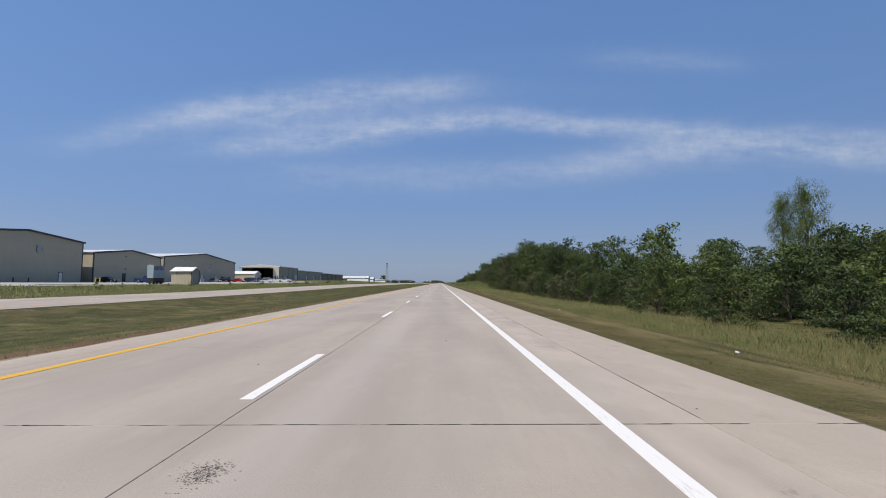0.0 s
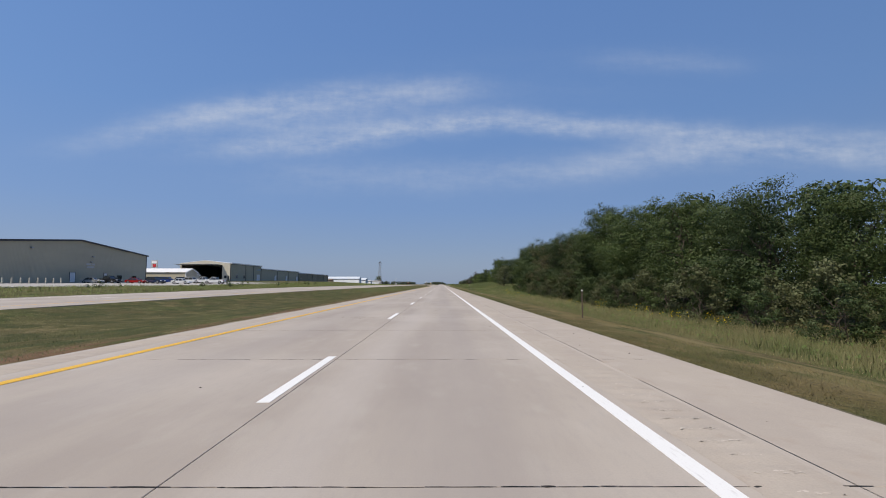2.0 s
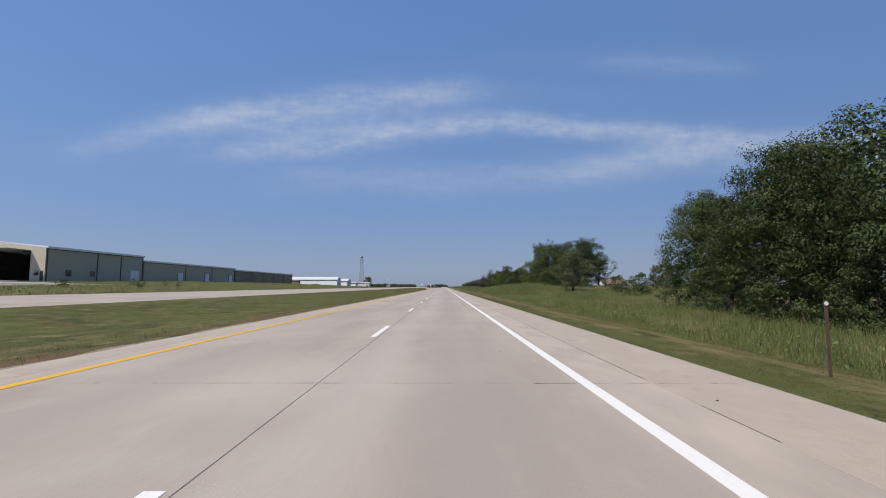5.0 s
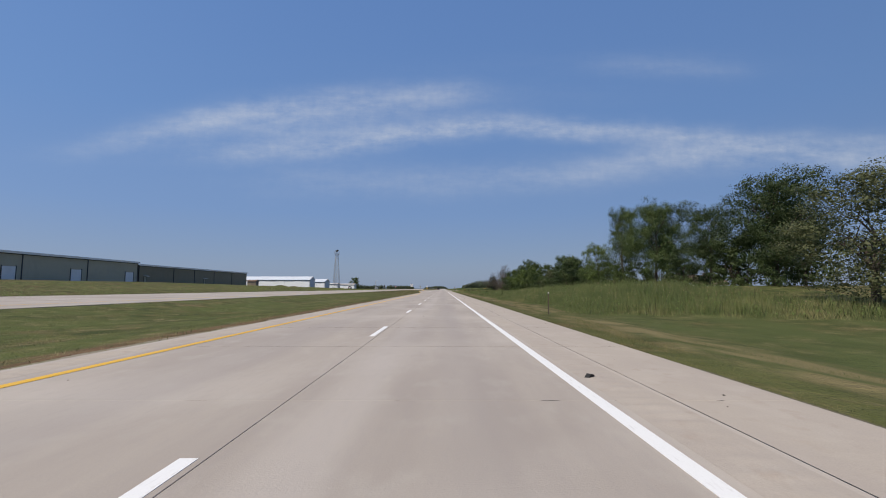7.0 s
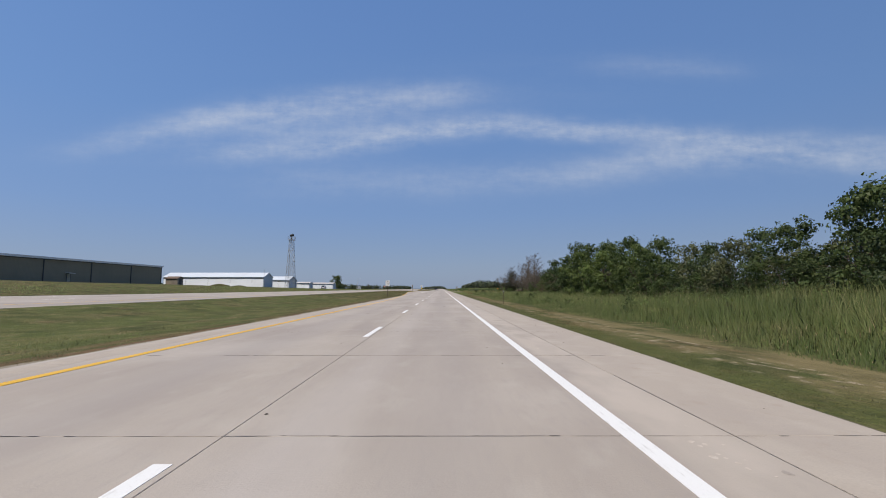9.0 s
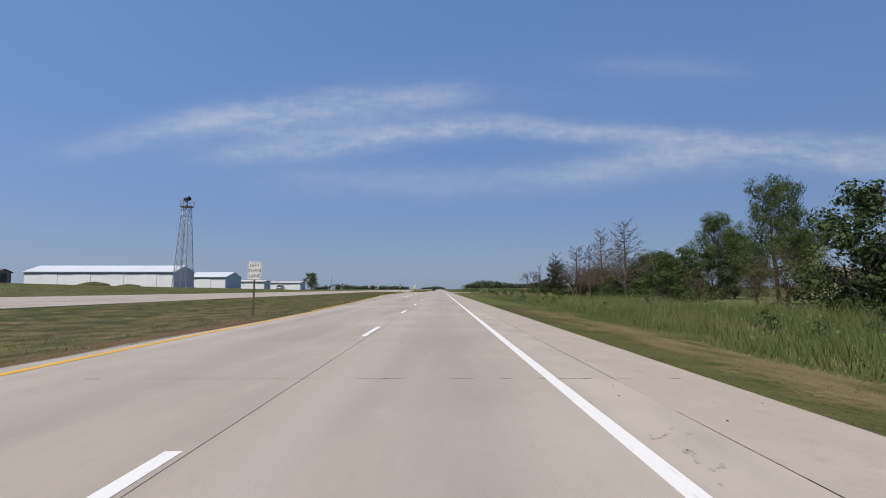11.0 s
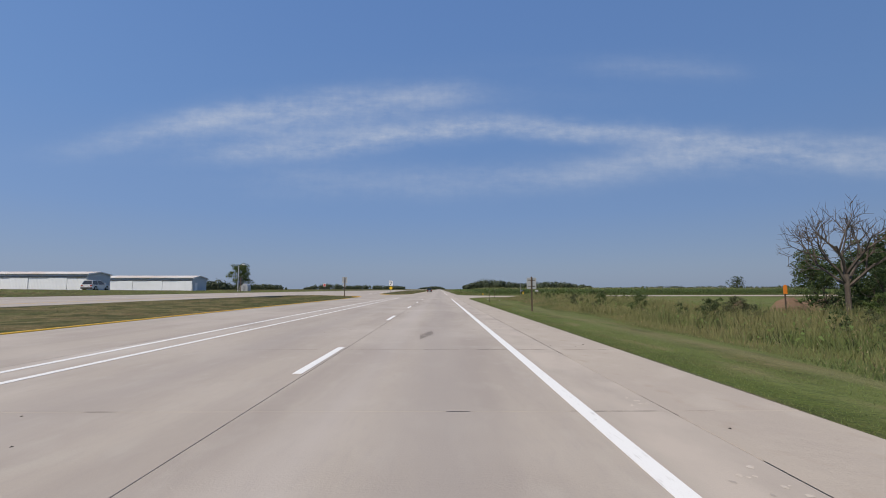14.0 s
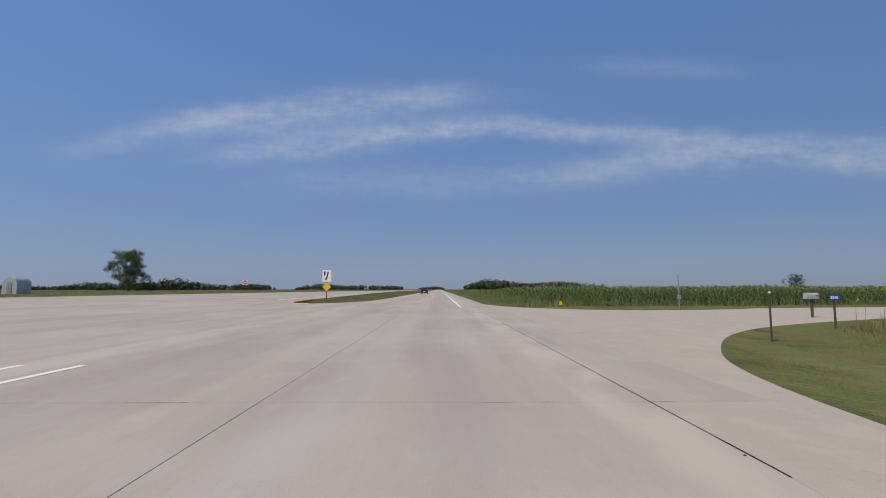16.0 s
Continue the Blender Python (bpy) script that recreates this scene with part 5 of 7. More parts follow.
cable_marker(9.2, 518.5, 0.42)
cable_marker(13.6, 496.6, 1.0)
cone = empty("marker_flag", pose(22.7, 453.3, lay(22.7, 453.3)), "orange marker panel on a stake beside soil heaps", "marker post")
part("stake", Shape().box(-0.04, 0.04, -0.03, 0.03, -0.3, 1.85), M_post, cone)
part("flag_panel", Shape().prism([(-0.13, 1.3), (0.13, 1.3), (0.13, 1.78), (0.07, 1.9), (-0.07, 1.9), (-0.13, 1.78)], "y", -0.045, -0.03), M_orange, cone)
sl = empty("street_lamp", pose(-48.7, 532.6, lay(-48.7, 532.6)), "grey street lamp on a wooden pole", "street lamp")
part("pole", Shape().tube((0, 0, -0.3), (0, 0, 6.2), 0.13, 0.09, 8), M_signback, sl)
arm = part("arm", Shape().tube((0, 0, 6.0), (0.9, 0, 6.45), 0.035, 0.03, 6), M_steel, sl)
part("lamp_head", Shape().prism([(0.8, 6.42), (1.5, 6.42), (1.45, 6.55), (0.95, 6.6)], "y", -0.16, 0.16), M_signwhite, arm)
part("street_sign", Shape().box(0.14, 0.7, -0.02, 0.02, 2.0, 2.25), M_signblue, sl)
tk = empty("utility_cabinet", pose(-48.7, 537.0, lay(-48.7, 537)) @ Matrix.Diagonal((0.7, 0.7, 0.85, 1)), "grey round-topped utility hut on the grass", "utility hut")
part("shell", Shape().prism([(-1.2, -0.2), (1.2, -0.2), (1.2, 1.3)] + [(1.2 * math.cos(a * math.pi / 10), 1.3 + 0.95 * math.sin(a * math.pi / 10)) for a in range(1, 10)] + [(-1.2, 1.3)], "y", -1.3, 1.3), M_signback, tk)
part("door", Shape().box(-0.4, 0.4, -1.36, -1.3, 0, 1.6), M_steel, tk)
part("vent_pipe", Shape().tube((-1.9, -0.4, -0.2), (-1.9, -0.4, 1.5), 0.09, 0.09, 8).tube((-1.9, -0.4, 1.5), (-1.4, -0.4, 2.0), 0.09, 0.09, 8), M_white_trim, tk)

# litter on the verge and shoulder
part("tyre_scrap", Shape().prism([(-0.9, 0.0), (-0.4, 0.05), (0.5, 0.045), (0.95, 0.0)], "y", -0.06, 0.06), M_tyre).matrix_basis = pose(3.74, 113.9, 0.002, 0, 0, 4) @ Matrix.Scale(0.45, 4)
tagged(bpy.data.objects["tyre_scrap"], "strip of black tyre tread on the shoulder", "debris")
part("tyre_shred", Shape().prism([(-0.13, 0.0), (-0.02, 0.09), (0.14, 0.05), (0.1, 0.0)], "y", -0.06, 0.06), M_tyre).matrix_basis = pose(2.05, 218.3, 0.002, 0, 0, 40) @ Matrix.Scale(0.62, 4)
tagged(bpy.data.objects["tyre_shred"], "curled scrap of tyre on the shoulder", "debris")
for k, (x, y) in enumerate(((6.6, 9.3), (8.2, 30.0), (6.5, 402.0), (7.6, 480.5), (6.4, 483.0), (5.9, 127.0))):
    ob = part("paper_scrap", Shape().prism([(-0.05, 0.0), (0.01, -0.04), (0.06, 0.015), (-0.01, 0.045)], "z", 0.0, 0.02), M_signwhite)
    ob.matrix_basis = pose(x, y, lay(x, y) + 0.05, 12, 8, 40 * k)
    tagged(ob, "scrap of white litter in the grass", "litter", "litter")


# ---- houses behind the trees ----
def house(x, y, w, d, h, wall, label):
    b = empty("house", pose(x, y, lay(x, y)), label, "house", "houses")
    part("wall", Shape().prism([(-d / 2, -0.3), (d / 2, -0.3), (d / 2, h), (0, h + 1.9), (-d / 2, h)], "x", -w / 2, w / 2), wall, b)
    for sg in (-1, 1):
        part("roof", Shape().prism([(0, h + 1.92), (sg * (d / 2 + 0.5), h - 0.3), (sg * (d / 2 + 0.5), h - 0.1), (0, h + 2.12)], "x", -w / 2 - 0.5, w / 2 + 0.5), M_brownroof, b)
    for k in (-0.25, 0.2):
        wd = part("window", Shape().box(k * w - 0.6, k * w + 0.6, -d / 2 - 0.03, -d / 2, 1.0, 2.1), M_glass, b)
        part("window_frame", Shape().box(k * w - 0.7, k * w - 0.6, -d / 2 - 0.06, -d / 2, 0.9, 2.2).box(k * w + 0.6, k * w + 0.7, -d / 2 - 0.06, -d / 2, 0.9, 2.2), M_white_trim, wd)
    part("chimney", Shape().box(0.5, 1.2, -0.4, 0.4, h + 1.2, h + 2.7), M_brownroof, b)


house(64, 322, 8, 7, 2.3, M_white_metal, "white house with brown roof behind trees")
house(70, 405.5, 13, 8, 2.8, M_tan, "pale house with brown roof behind trees")


# ---- trees ----
def leaf_tris(centres, size, rnd, droop=0.2, out=None):
    """Four-cornered leaves, folded a little, at the centres; out: the way they face."""
    n = len(centres)
    face = rnd.normal(size=(n, 3)) if out is None else out + rnd.normal(0, 0.22, (n, 3))
    a = np.cross(face, rnd.normal(size=(n, 3)))
    a /= np.linalg.norm(a, axis=1, keepdims=True) + 1e-9
    b = np.cross(face, a)
    b /= np.linalg.norm(b, axis=1, keepdims=True) + 1e-9
    c = np.cross(a, b)
    sz = (size * rnd.uniform(0.6, 1.3, n))[:, None]
    tip0, tip1 = centres - a * sz * 0.5, centres + a * sz * 0.5 - np.array([0, 0, droop]) * sz
    s0, s1 = centres + b * sz * 0.36 + c * sz * 0.12, centres - b * sz * 0.36 + c * sz * 0.12
    return np.stack([tip0, s0, tip1, s1], 1)


def soften(me, normals):
    """Shading normals given vertex by vertex."""
    me.polygons.foreach_set("use_smooth", np.ones(len(me.polygons), dtype=bool))
    me.normals_split_custom_set_from_vertices(normals.astype(np.float32))


def joined_leaves(name, quads, mat, parent, out=None):
    """Leaves of two halves that share an edge. out: the way each leaf's clump faces, for soft shading."""
    n = len(quads)
    if out is not None:
        face = np.cross(quads[:, 1] - quads[:, 0], quads[:, 2] - quads[:, 0])
        flip = (face * out).sum(1) < 0
        quads = quads.copy()
        quads[flip] = quads[flip][:, [0, 3, 2, 1]]
    v = quads.reshape(-1, 3)
    k = np.arange(n)[:, None] * 4
    f = np.concatenate([k + np.array([0, 1, 2]), k + np.array([0, 2, 3])], 1).reshape(-1, 3)
    me = bpy.data.meshes.new(name)
    me.vertices.add(len(v))
    me.vertices.foreach_set("co", v.astype(np.float32).ravel())
    me.loops.add(f.size)
    me.loops.foreach_set("vertex_index", f.astype(np.int32).ravel())
    me.polygons.add(len(f))
    me.polygons.foreach_set("loop_start", np.arange(0, f.size, 3, dtype=np.int32))
    me.update(calc_edges=True)
    if out is not None:
        soften(me, np.repeat(out, 4, axis=0))
    me.materials.append(mat)
    ob = new(name, me)
    ob.parent = parent
    return ob


def limbs(shape, p, d, length, r, depth, rnd, ends, kids=3, bend=0.35, up=0.15):
    """A limb with its forks; collects the ends."""
    q = p
    for k in range(2):
        d2 = (d + Vector(rnd.normal(0, bend * 0.35, 3)) + Vector((0, 0, up * 0.3))).normalized()
        e = q + d2 * length / 2
        shape.tube(q, e, r * (1 - 0.22 * k), r * (0.78 - 0.22 * k), 5 if depth < 2 else 4, False)
        q, d = e, d2
        ends.append((e, depth))
    if depth == 0:
        return
    for k in range(kids):
        a = 6.283 * (k + rnd.uniform(0, 0.7)) / kids
        side = d.orthogonal().normalized()
        side = side * math.cos(a) + d.cross(side) * math.sin(a)
        limbs(shape, q - d * length * rnd.uniform(0, 0.35), (d * rnd.uniform(0.5, 0.9) + side * rnd.uniform(0.5, 0.9) + Vector((0, 0, up))).normalized(), length * rnd.uniform(0.55, 0.8), max(r * 0.56, 0.006), depth - 1, rnd, ends, kids, bend, up)


def broadleaf(seed, h, spread, mat, leaves=5200, size=0.34, base=0.22, slim=1.0, gaps=0.12, name="tree", label="", category="tree", clumps=26, mass=45):
    """A tree at the origin: trunk with limbs, and a crown of leaf clumps with gaps."""
    rnd = np.random.default_rng(seed)
    t = empty(name, None, label, category, "roadside trees")
    s, ends = Shape(), []
    lean = Vector((rnd.normal(0, 0.05), rnd.normal(0, 0.05), 1)).normalized()
    fork = lean * h * (base + 0.12)
    s.tube((0, 0, -0.6), lean * h * 0.1, h * 0.028, h * 0.021, 8, False)
    s.tube(lean * h * 0.1, fork, h * 0.021, h * 0.016, 7, False)
    for k in range(4):
        a = 6.283 * (k + rnd.uniform(0, 0.6)) / 4
        d = Vector((math.cos(a) * spread * 0.55, math.sin(a) * spread * 0.55, h * 0.38 * slim)).normalized()
        limbs(s, fork * rnd.uniform(0.75, 1.0), d, h * 0.2, h * 0.011, 2, rnd, ends, 2, 0.4, 0.2)
    limbs(s, fork, lean, h * 0.25, h * 0.013, 2, rnd, ends, 3, 0.25, 0.3)
    part("trunk", s, M_bark, t, "", True)
    # lobes of the crown, each carrying many small clumps of leaves
    lobes = [(0, 0, h * 0.88, h * 0.12)]
    n_lobes = max(5, clumps // 2)
    for k in range(n_lobes):
        rel = ((k + 0.5) / n_lobes) ** 0.9 * 0.9
        low = 0.36 if name == "bush" else 0.14
        ring = spread * math.sin(math.pi * min(1, rel * (0.96 - low) + low)) ** 0.7
        a = k * 2.399 + rnd.uniform(-0.5, 0.5)
        rr = ring * rnd.uniform(0.3, 0.95)
        lr = h * rnd.uniform(0.12, 0.2) * (1.2 - 0.4 * rel)
        z = h * (base + (1 - base) * rel)
        lobes.append((math.cos(a) * rr, math.sin(a) * rr, min(z, h - lr * 0.7), lr))
    lobes = np.array(lobes)
    per = 17
    own = np.repeat(np.arange(len(lobes)), per)
    u = rnd.normal(size=(len(own), 3))
    u /= np.linalg.norm(u, axis=1, keepdims=True)
    c_at = lobes[own, :3] + u * (lobes[own, 3] * rnd.uniform(0.6, 1.1, len(own)))[:, None] * np.array([1.1, 1.1, 0.9])
    c_r = lobes[own, 3] * rnd.uniform(0.24, 0.46, len(own))
    w = c_r ** 2
    which = rnd.choice(len(own), leaves, p=w / w.sum())
    jit = rnd.normal(0, 0.55, (leaves, 3))
    jit /= np.maximum(1, np.linalg.norm(jit, axis=1, keepdims=True) / 1.05)
    pts = c_at[which] + jit * c_r[which][:, None] * np.array([1.15, 1.15, 0.8])
    grow = h / np.percentile(pts[:, 2], 99.7)
    keep = rnd.uniform(size=leaves) > gaps * (np.sin(pts[:, 0] * 1.3 + seed) * np.sin(pts[:, 1] * 1.5) * np.sin(pts[:, 2] * 1.9) > 0.15)
    out = (pts - lobes[own[which], :3]) / lobes[own[which], 3][:, None] * 0.4 + jit * 0.9 + rnd.normal(0, 0.14, (leaves, 3)) + np.array([0, 0, 0.12])
    out /= np.linalg.norm(out, axis=1, keepdims=True)
    pts[:, 2] *= grow
    if name == "bush":
        pts[:, 2] = np.maximum(pts[:, 2], 0.02)
    quads, ways = [leaf_tris(pts[keep], size, rnd, 0.2, out[keep])], [out[keep]]
    if mass:
        inner = np.repeat(np.arange(len(lobes)), mass)
        d = rnd.normal(size=(len(inner), 3))
        d /= np.linalg.norm(d, axis=1, keepdims=True)
        at = lobes[inner, :3] + d * (lobes[inner, 3] * rnd.uniform(0.2, 0.64, len(inner)))[:, None]
        at[:, 2] *= grow
        quads.append(leaf_tris(at, h * (0.034 if name == "bush" else 0.022), rnd, 0.2, d))
        ways.append(d)
    joined_leaves("crown", np.concatenate(quads), mat, t, np.concatenate(ways))
    return t


def dead_conifer(seed, h, spread, label, bare=0.3, needles=0, boughs=0):
    """A dead larch or pine: straight trunk, upswept bare boughs with twigs."""
    rnd = np.random.default_rng(seed)
    t = empty("dead_tree", None, label, "tree", "dead trees")
    s = Shape()
    s.tube((0, 0, -0.5), (0.05, 0.05, h * 0.5), h * 0.022, h * 0.014, 7, False).tube((0.05, 0.05, h * 0.5), (0, 0, h), h * 0.014, 0.015, 6, False)
    part("trunk", s, M_dead, t)
    b = Shape()
    ends = []
    n = boughs or int(30 + h * 2)
    for k in range(n):
        z = h * (bare * 0.5 + (1 - bare * 0.5) * (k + 0.5) / n)
        rel = z / h
        ln = spread * (1.12 - rel) ** 0.75 * rnd.uniform(0.6, 1.1) + 0.2
        a = k * 2.4 + rnd.uniform(-0.4, 0.4)
        d = Vector((math.cos(a), math.sin(a), rnd.uniform(0.0, 0.55)))
        p = Vector((0, 0, z))
        q = p + d.normalized() * ln * 0.55
        e = q + (d + Vector((0, 0, 0.45))).normalized() * ln * 0.5
        b.tube(p, q, 0.035 + 0.012 * h * (1 - rel) * 0.4, 0.028, 4, False).tube(q, e, 0.028, 0.008, 3, False)
        ends += [p.lerp(q, f) for f in (0.35, 0.6, 0.85)] + [q.lerp(e, f) for f in (0.2, 0.5)]
        for _ in range(11):
            f = rnd.uniform(0.2, 1)
            o = p.lerp(q, f) if rnd.uniform() < 0.5 else q.lerp(e, f)
            tw = (d * 0.6 + Vector(rnd.normal(0, 0.6, 3)) + Vector((0, 0, 0.3))).normalized() * ln * rnd.uniform(0.15, 0.35)
            b.tube(o, o + tw, 0.018, 0.007, 3, False)
            for g in (0.4, 0.75):
                o2 = o + tw * g
                b.tube(o2, o2 + (tw * 0.4 + Vector(rnd.normal(0, 0.2, 3))), 0.012, 0.005, 3, False)
    part("crown", b, M_dead, t)
    if needles:
        pts = np.array([tuple(ends[i]) for i in rnd.integers(0, len(ends), needles)]) + rnd.normal(0, 0.2, (needles, 3))
        pts = pts[pts[:, 2] < h * rnd.uniform(0.35, 0.9, len(pts))]
        joined_leaves("foliage", leaf_tris(pts, 0.13, rnd), M_needle, t)
    return t


def dead_spreading(seed, h, label):
    """A dead broadleaf: forked bare limbs and twigs."""
    rnd = np.random.default_rng(seed)
    t = empty("dead_tree", None, label, "tree", "dead trees")
    s, ends = Shape(), []
    s.tube((0, 0, -0.5), (0, 0, h * 0.3), h * 0.022, h * 0.017, 7, False)
    for k in range(7):
        a = 6.283 * (k + rnd.uniform(0, 0.5)) / 7
        d = Vector((math.cos(a) * 0.9, math.sin(a) * 0.9, 0.75 + 0.3 * (k % 2))).normalized()
        limbs(s, Vector((0, 0, h * rnd.uniform(0.2, 0.32))), d, h * 0.24, h * 0.012, 4, rnd, ends, 3, 0.4, 0.2)
    part("crown", s, M_dead, t)
    return t


def place(proto, x, y, size, turn, squash=1.0, label=""):
    m = pose(x, y, lay(x, y) - 0.05, 0, 0, turn) @ Matrix.Diagonal((size * squash, size * squash, size, 1))
    ob = copy_thing(proto, m)
    if label:
        ob["label"] = label
    return ob


# trees at unit height 10 m, to be sized where they stand
PROTO = [
    broadleaf(11, 10, 3.6, M_leaf[0], 27000, 0.125, 0.3, mass=110, label="broad green roadside tree in full leaf"),
    broadleaf(12, 10, 3.2, M_leaf[1], 27000, 0.125, 0.26, mass=110, label="dark green tree with dense crown"),
    broadleaf(13, 10, 2.9, M_leaf[0], 26000, 0.125, 0.3, mass=110, slim=1.4, label="upright green tree with open crown"),
    broadleaf(14, 10, 3.9, M_leaf[1], 28000, 0.125, 0.24, mass=90, clumps=32, label="spreading dark green leafy tree"),
    broadleaf(15, 10, 3.3, M_leaf[2], 22000, 0.135, 0.14, mass=110, label="bright green tree in full leaf"),
    broadleaf(16, 10, 3.1, M_leaf[3], 20000, 0.13, 0.16, gaps=0.1, mass=110, label="grey-green tree with thin crown"),
    broadleaf(17, 10, 2.0, M_leaf[2], 16000, 0.115, 0.28, slim=2.0, gaps=0.12, clumps=26, mass=110, label="tall slim poplar with ragged crown"),
]
FAR = [
    broadleaf(51, 10, 3.4, M_leaf[0], 1900, 0.42, 0.15, mass=25, label="green tree deep in the wood"),
    broadleaf(52, 10, 3.2, M_leaf[1], 1900, 0.42, 0.15, mass=25, label="dark green tree deep in the wood"),
    broadleaf(53, 10, 2.8, M_leaf[2], 1900, 0.42, 0.2, slim=1.4, mass=25, label="light green tree deep in the wood"),
]
BUSH = [
    broadleaf(21, 5, 2.7, M_leaf[1], 3800, 0.15, 0.02, mass=90, name="bush", category="bush", clumps=17, label="dense dark green bush in grass"),
    broadleaf(22, 5, 2.9, M_leaf[0], 3800, 0.15, 0.02, mass=90, name="bush", category="bush", clumps=17, label="rounded green bush in tall grass"),
    broadleaf(23, 5, 2.5, M_leaf[2], 3000, 0.18, 0.02, mass=100, name="bush", category="bush", clumps=18, label="light green bush in tall grass"),
    broadleaf(24, 5, 2.6, M_leaf[3], 3000, 0.18, 0.02, mass=100, name="bush", category="bush", clumps=18, label="grey-green bush in tall grass"),
]
LOW = [broadleaf(25 + q, 5, 2.7, M_leaf[q], 800, 0.3, 0.02, mass=30, name="bush", category="bush", clumps=14, label=lb) for q, lb in enumerate(("low green bush in grass", "low dark green bush in grass", "low light green bush in grass", "low grey-green bush in grass"))]
LONE = broadleaf(41, 10, 4.3, M_leaf[2], 15000, 0.2, 0.13, gaps=0.03, mass=170, clumps=38, label="round-crowned green tree")
DRY = broadleaf(31, 10, 2.6, M_leaf[4], 6000, 0.13, 0.15, gaps=0.4, mass=0, label="half-dead tree with brown leaves")

trnd = random.Random(8)


def T(k, x, y, top, squash=1.0, label=""):
    """A tree whose top stands at height top above the road."""
    h = top - lay(x, y)
    proto = DRY if k < 0 else FAR[k % 3] if (x > 34 or x < 0) and not label and k < 7 else PROTO[k % 7 if k != 7 else 6]
    return place(proto, x, y, h / 10, trnd.uniform(0, 360), squash, label)


def B(k, x, y, h, squash=1.0):
    return place((LOW if x < 0 or x > 29 or h < 1.4 else BUSH)[k], x, y, h / 5, trnd.uniform(0, 360), squash)


# the wood on the right: low edge, front rank, and taller trees behind
FRONT_Y = [20, 75, 84, 96, 115, 125, 133, 141, 150, 160, 171, 182, 196]
FRONT_Z = [3.4, 4.2, 7.6, 9.5, 11.2, 12.5, 13.4, 12.2, 11.5, 12.0, 12.7, 12.0, 9.0]
y = 18.0
while y < 196:
    z = float(np.interp(y, FRONT_Y, FRONT_Z)) * trnd.uniform(0.84, 1.04)
    for k in range(2 if y > 72 else 1):
        B(trnd.choice((0, 0, 1, 1, 3)), 20.6 + trnd.uniform(-0.8, 1.8) + (1.0 if y > 130 else 0) + 1.8 * k, y + 3 * k + trnd.uniform(-1.2, 1.2), trnd.uniform(3.0, 5.2), 1.05)
    if y > 72:
        T(trnd.choice((0, 1, 3, 3, 1, 2)), 26.2 + trnd.uniform(-1.6, 2.2), y + trnd.uniform(-1, 1), z, trnd.uniform(0.95, 1.25))
    else:
        B(trnd.choice((0, 1, 2)), 27 + trnd.uniform(-1, 2), y + trnd.uniform(-1, 1), trnd.uniform(4.6, 6.4), 1.2)
    y += 6.0
y = 30.0
while y < 200:
    if y > 66:
        T(trnd.choice((1, 3, 0)), 36 + trnd.uniform(-2, 3), y + trnd.uniform(-2, 2), min(13.0, 4.5 + (y - 60) * 0.13) * trnd.uniform(0.85, 1.1))
    y += 8.5
for x, yy, top, k in ((45, 90, 13.4, 2), (48, 102, 12.8, 1), (44, 112, 13.2, 0), (50, 78, 9.0, 3), (58, 92, 10.5, 1), (62, 70, 8.0, 3), (68, 104, 11.0, 0), (74, 122, 12.6, 2), (80, 112, 10.5, 1), (84, 128, 11.0, 3), (92, 100, 15.0, 0), (74, 81, 11.6, 1), (79, 79, 11.2, 3), (84, 82, 11.6, 0), (99, 108, 12.5, 0), (107, 104, 12.0, 2), (88, 92, 11, 1), (78, 84, 9, 3), (70, 62, 8, 0), (60, 54, 7, 3), (96, 78, 11, 1), (52, 62, 6.5, 1), (48, 46, 6, 3), (60, 38, 6.5, 0)):
    T(k, x, yy, top)
for x, yy, k in ((30.5, 39, 1), (33, 42.5, 0), (36, 46, 1), (28, 35, 0)):
    place(BUSH[k], x, yy, 0.85, trnd.uniform(0, 360), 1.15)
T(7, 69.4, 82.6, 20.8, 0.5)
T(7, 65.8, 83.6, 19.0, 0.42)
for x, yy, h in ((37, 47, 4.0), (40, 51, 4.5), (43, 46, 4.2), (46, 50, 4.6), (34, 43, 3.8), (50, 46, 4.4), (53, 50, 4.8), (33, 38, 3.6), (38, 41, 4.0)):
    B(trnd.choice((0, 1)), x, yy, h, 1.25)
for x, yy, h in ((44, 58, 4.6), (48, 63, 5.2), (52, 68, 5.6), (57, 72, 6.0), (62, 76, 6.2), (66, 70, 5.6), (58, 62, 5.2), (50, 54, 4.6), (70, 75, 6.4), (76, 72, 6.0), (40, 66, 5.4), (44, 72, 6.0)):
    B(trnd.choice((0, 1)), x, yy, h, 1.25)
for x, yy, h in ((24.5, 62, 4.0), (25.0, 67, 4.4), (24.0, 72, 4.8), (25.5, 77, 5.2), (27, 82, 5.8), (28, 70, 5.4)):
    B(trnd.choice((0, 1)), x, yy, h, 1.15)
for x, yy, h in ((30, 44, 4.4), (33, 50, 4.6), (36, 56, 5.0), (31, 56, 4.8), (38, 48, 4.5), (42, 54, 5.0), (35, 64, 5.2)):
    B(trnd.choice((0, 1)), x, yy, h, 1.2)
for k in range(30):
    B(trnd.choice((0, 1)), 30.2 + trnd.uniform(0, 3.0), 52 + 4.9 * k, trnd.uniform(4.2, 6.0), 1.2)
T(-1, 23.8, 163, 11.0)
T(-1, 24.2, 141, 9.5)
T(2, 24.5, 193, 10.4)
T(0, 25.5, 184, 11.9)
B(3, 21.5, 150, 4.0)
B(3, 21.0, 138, 4.4)

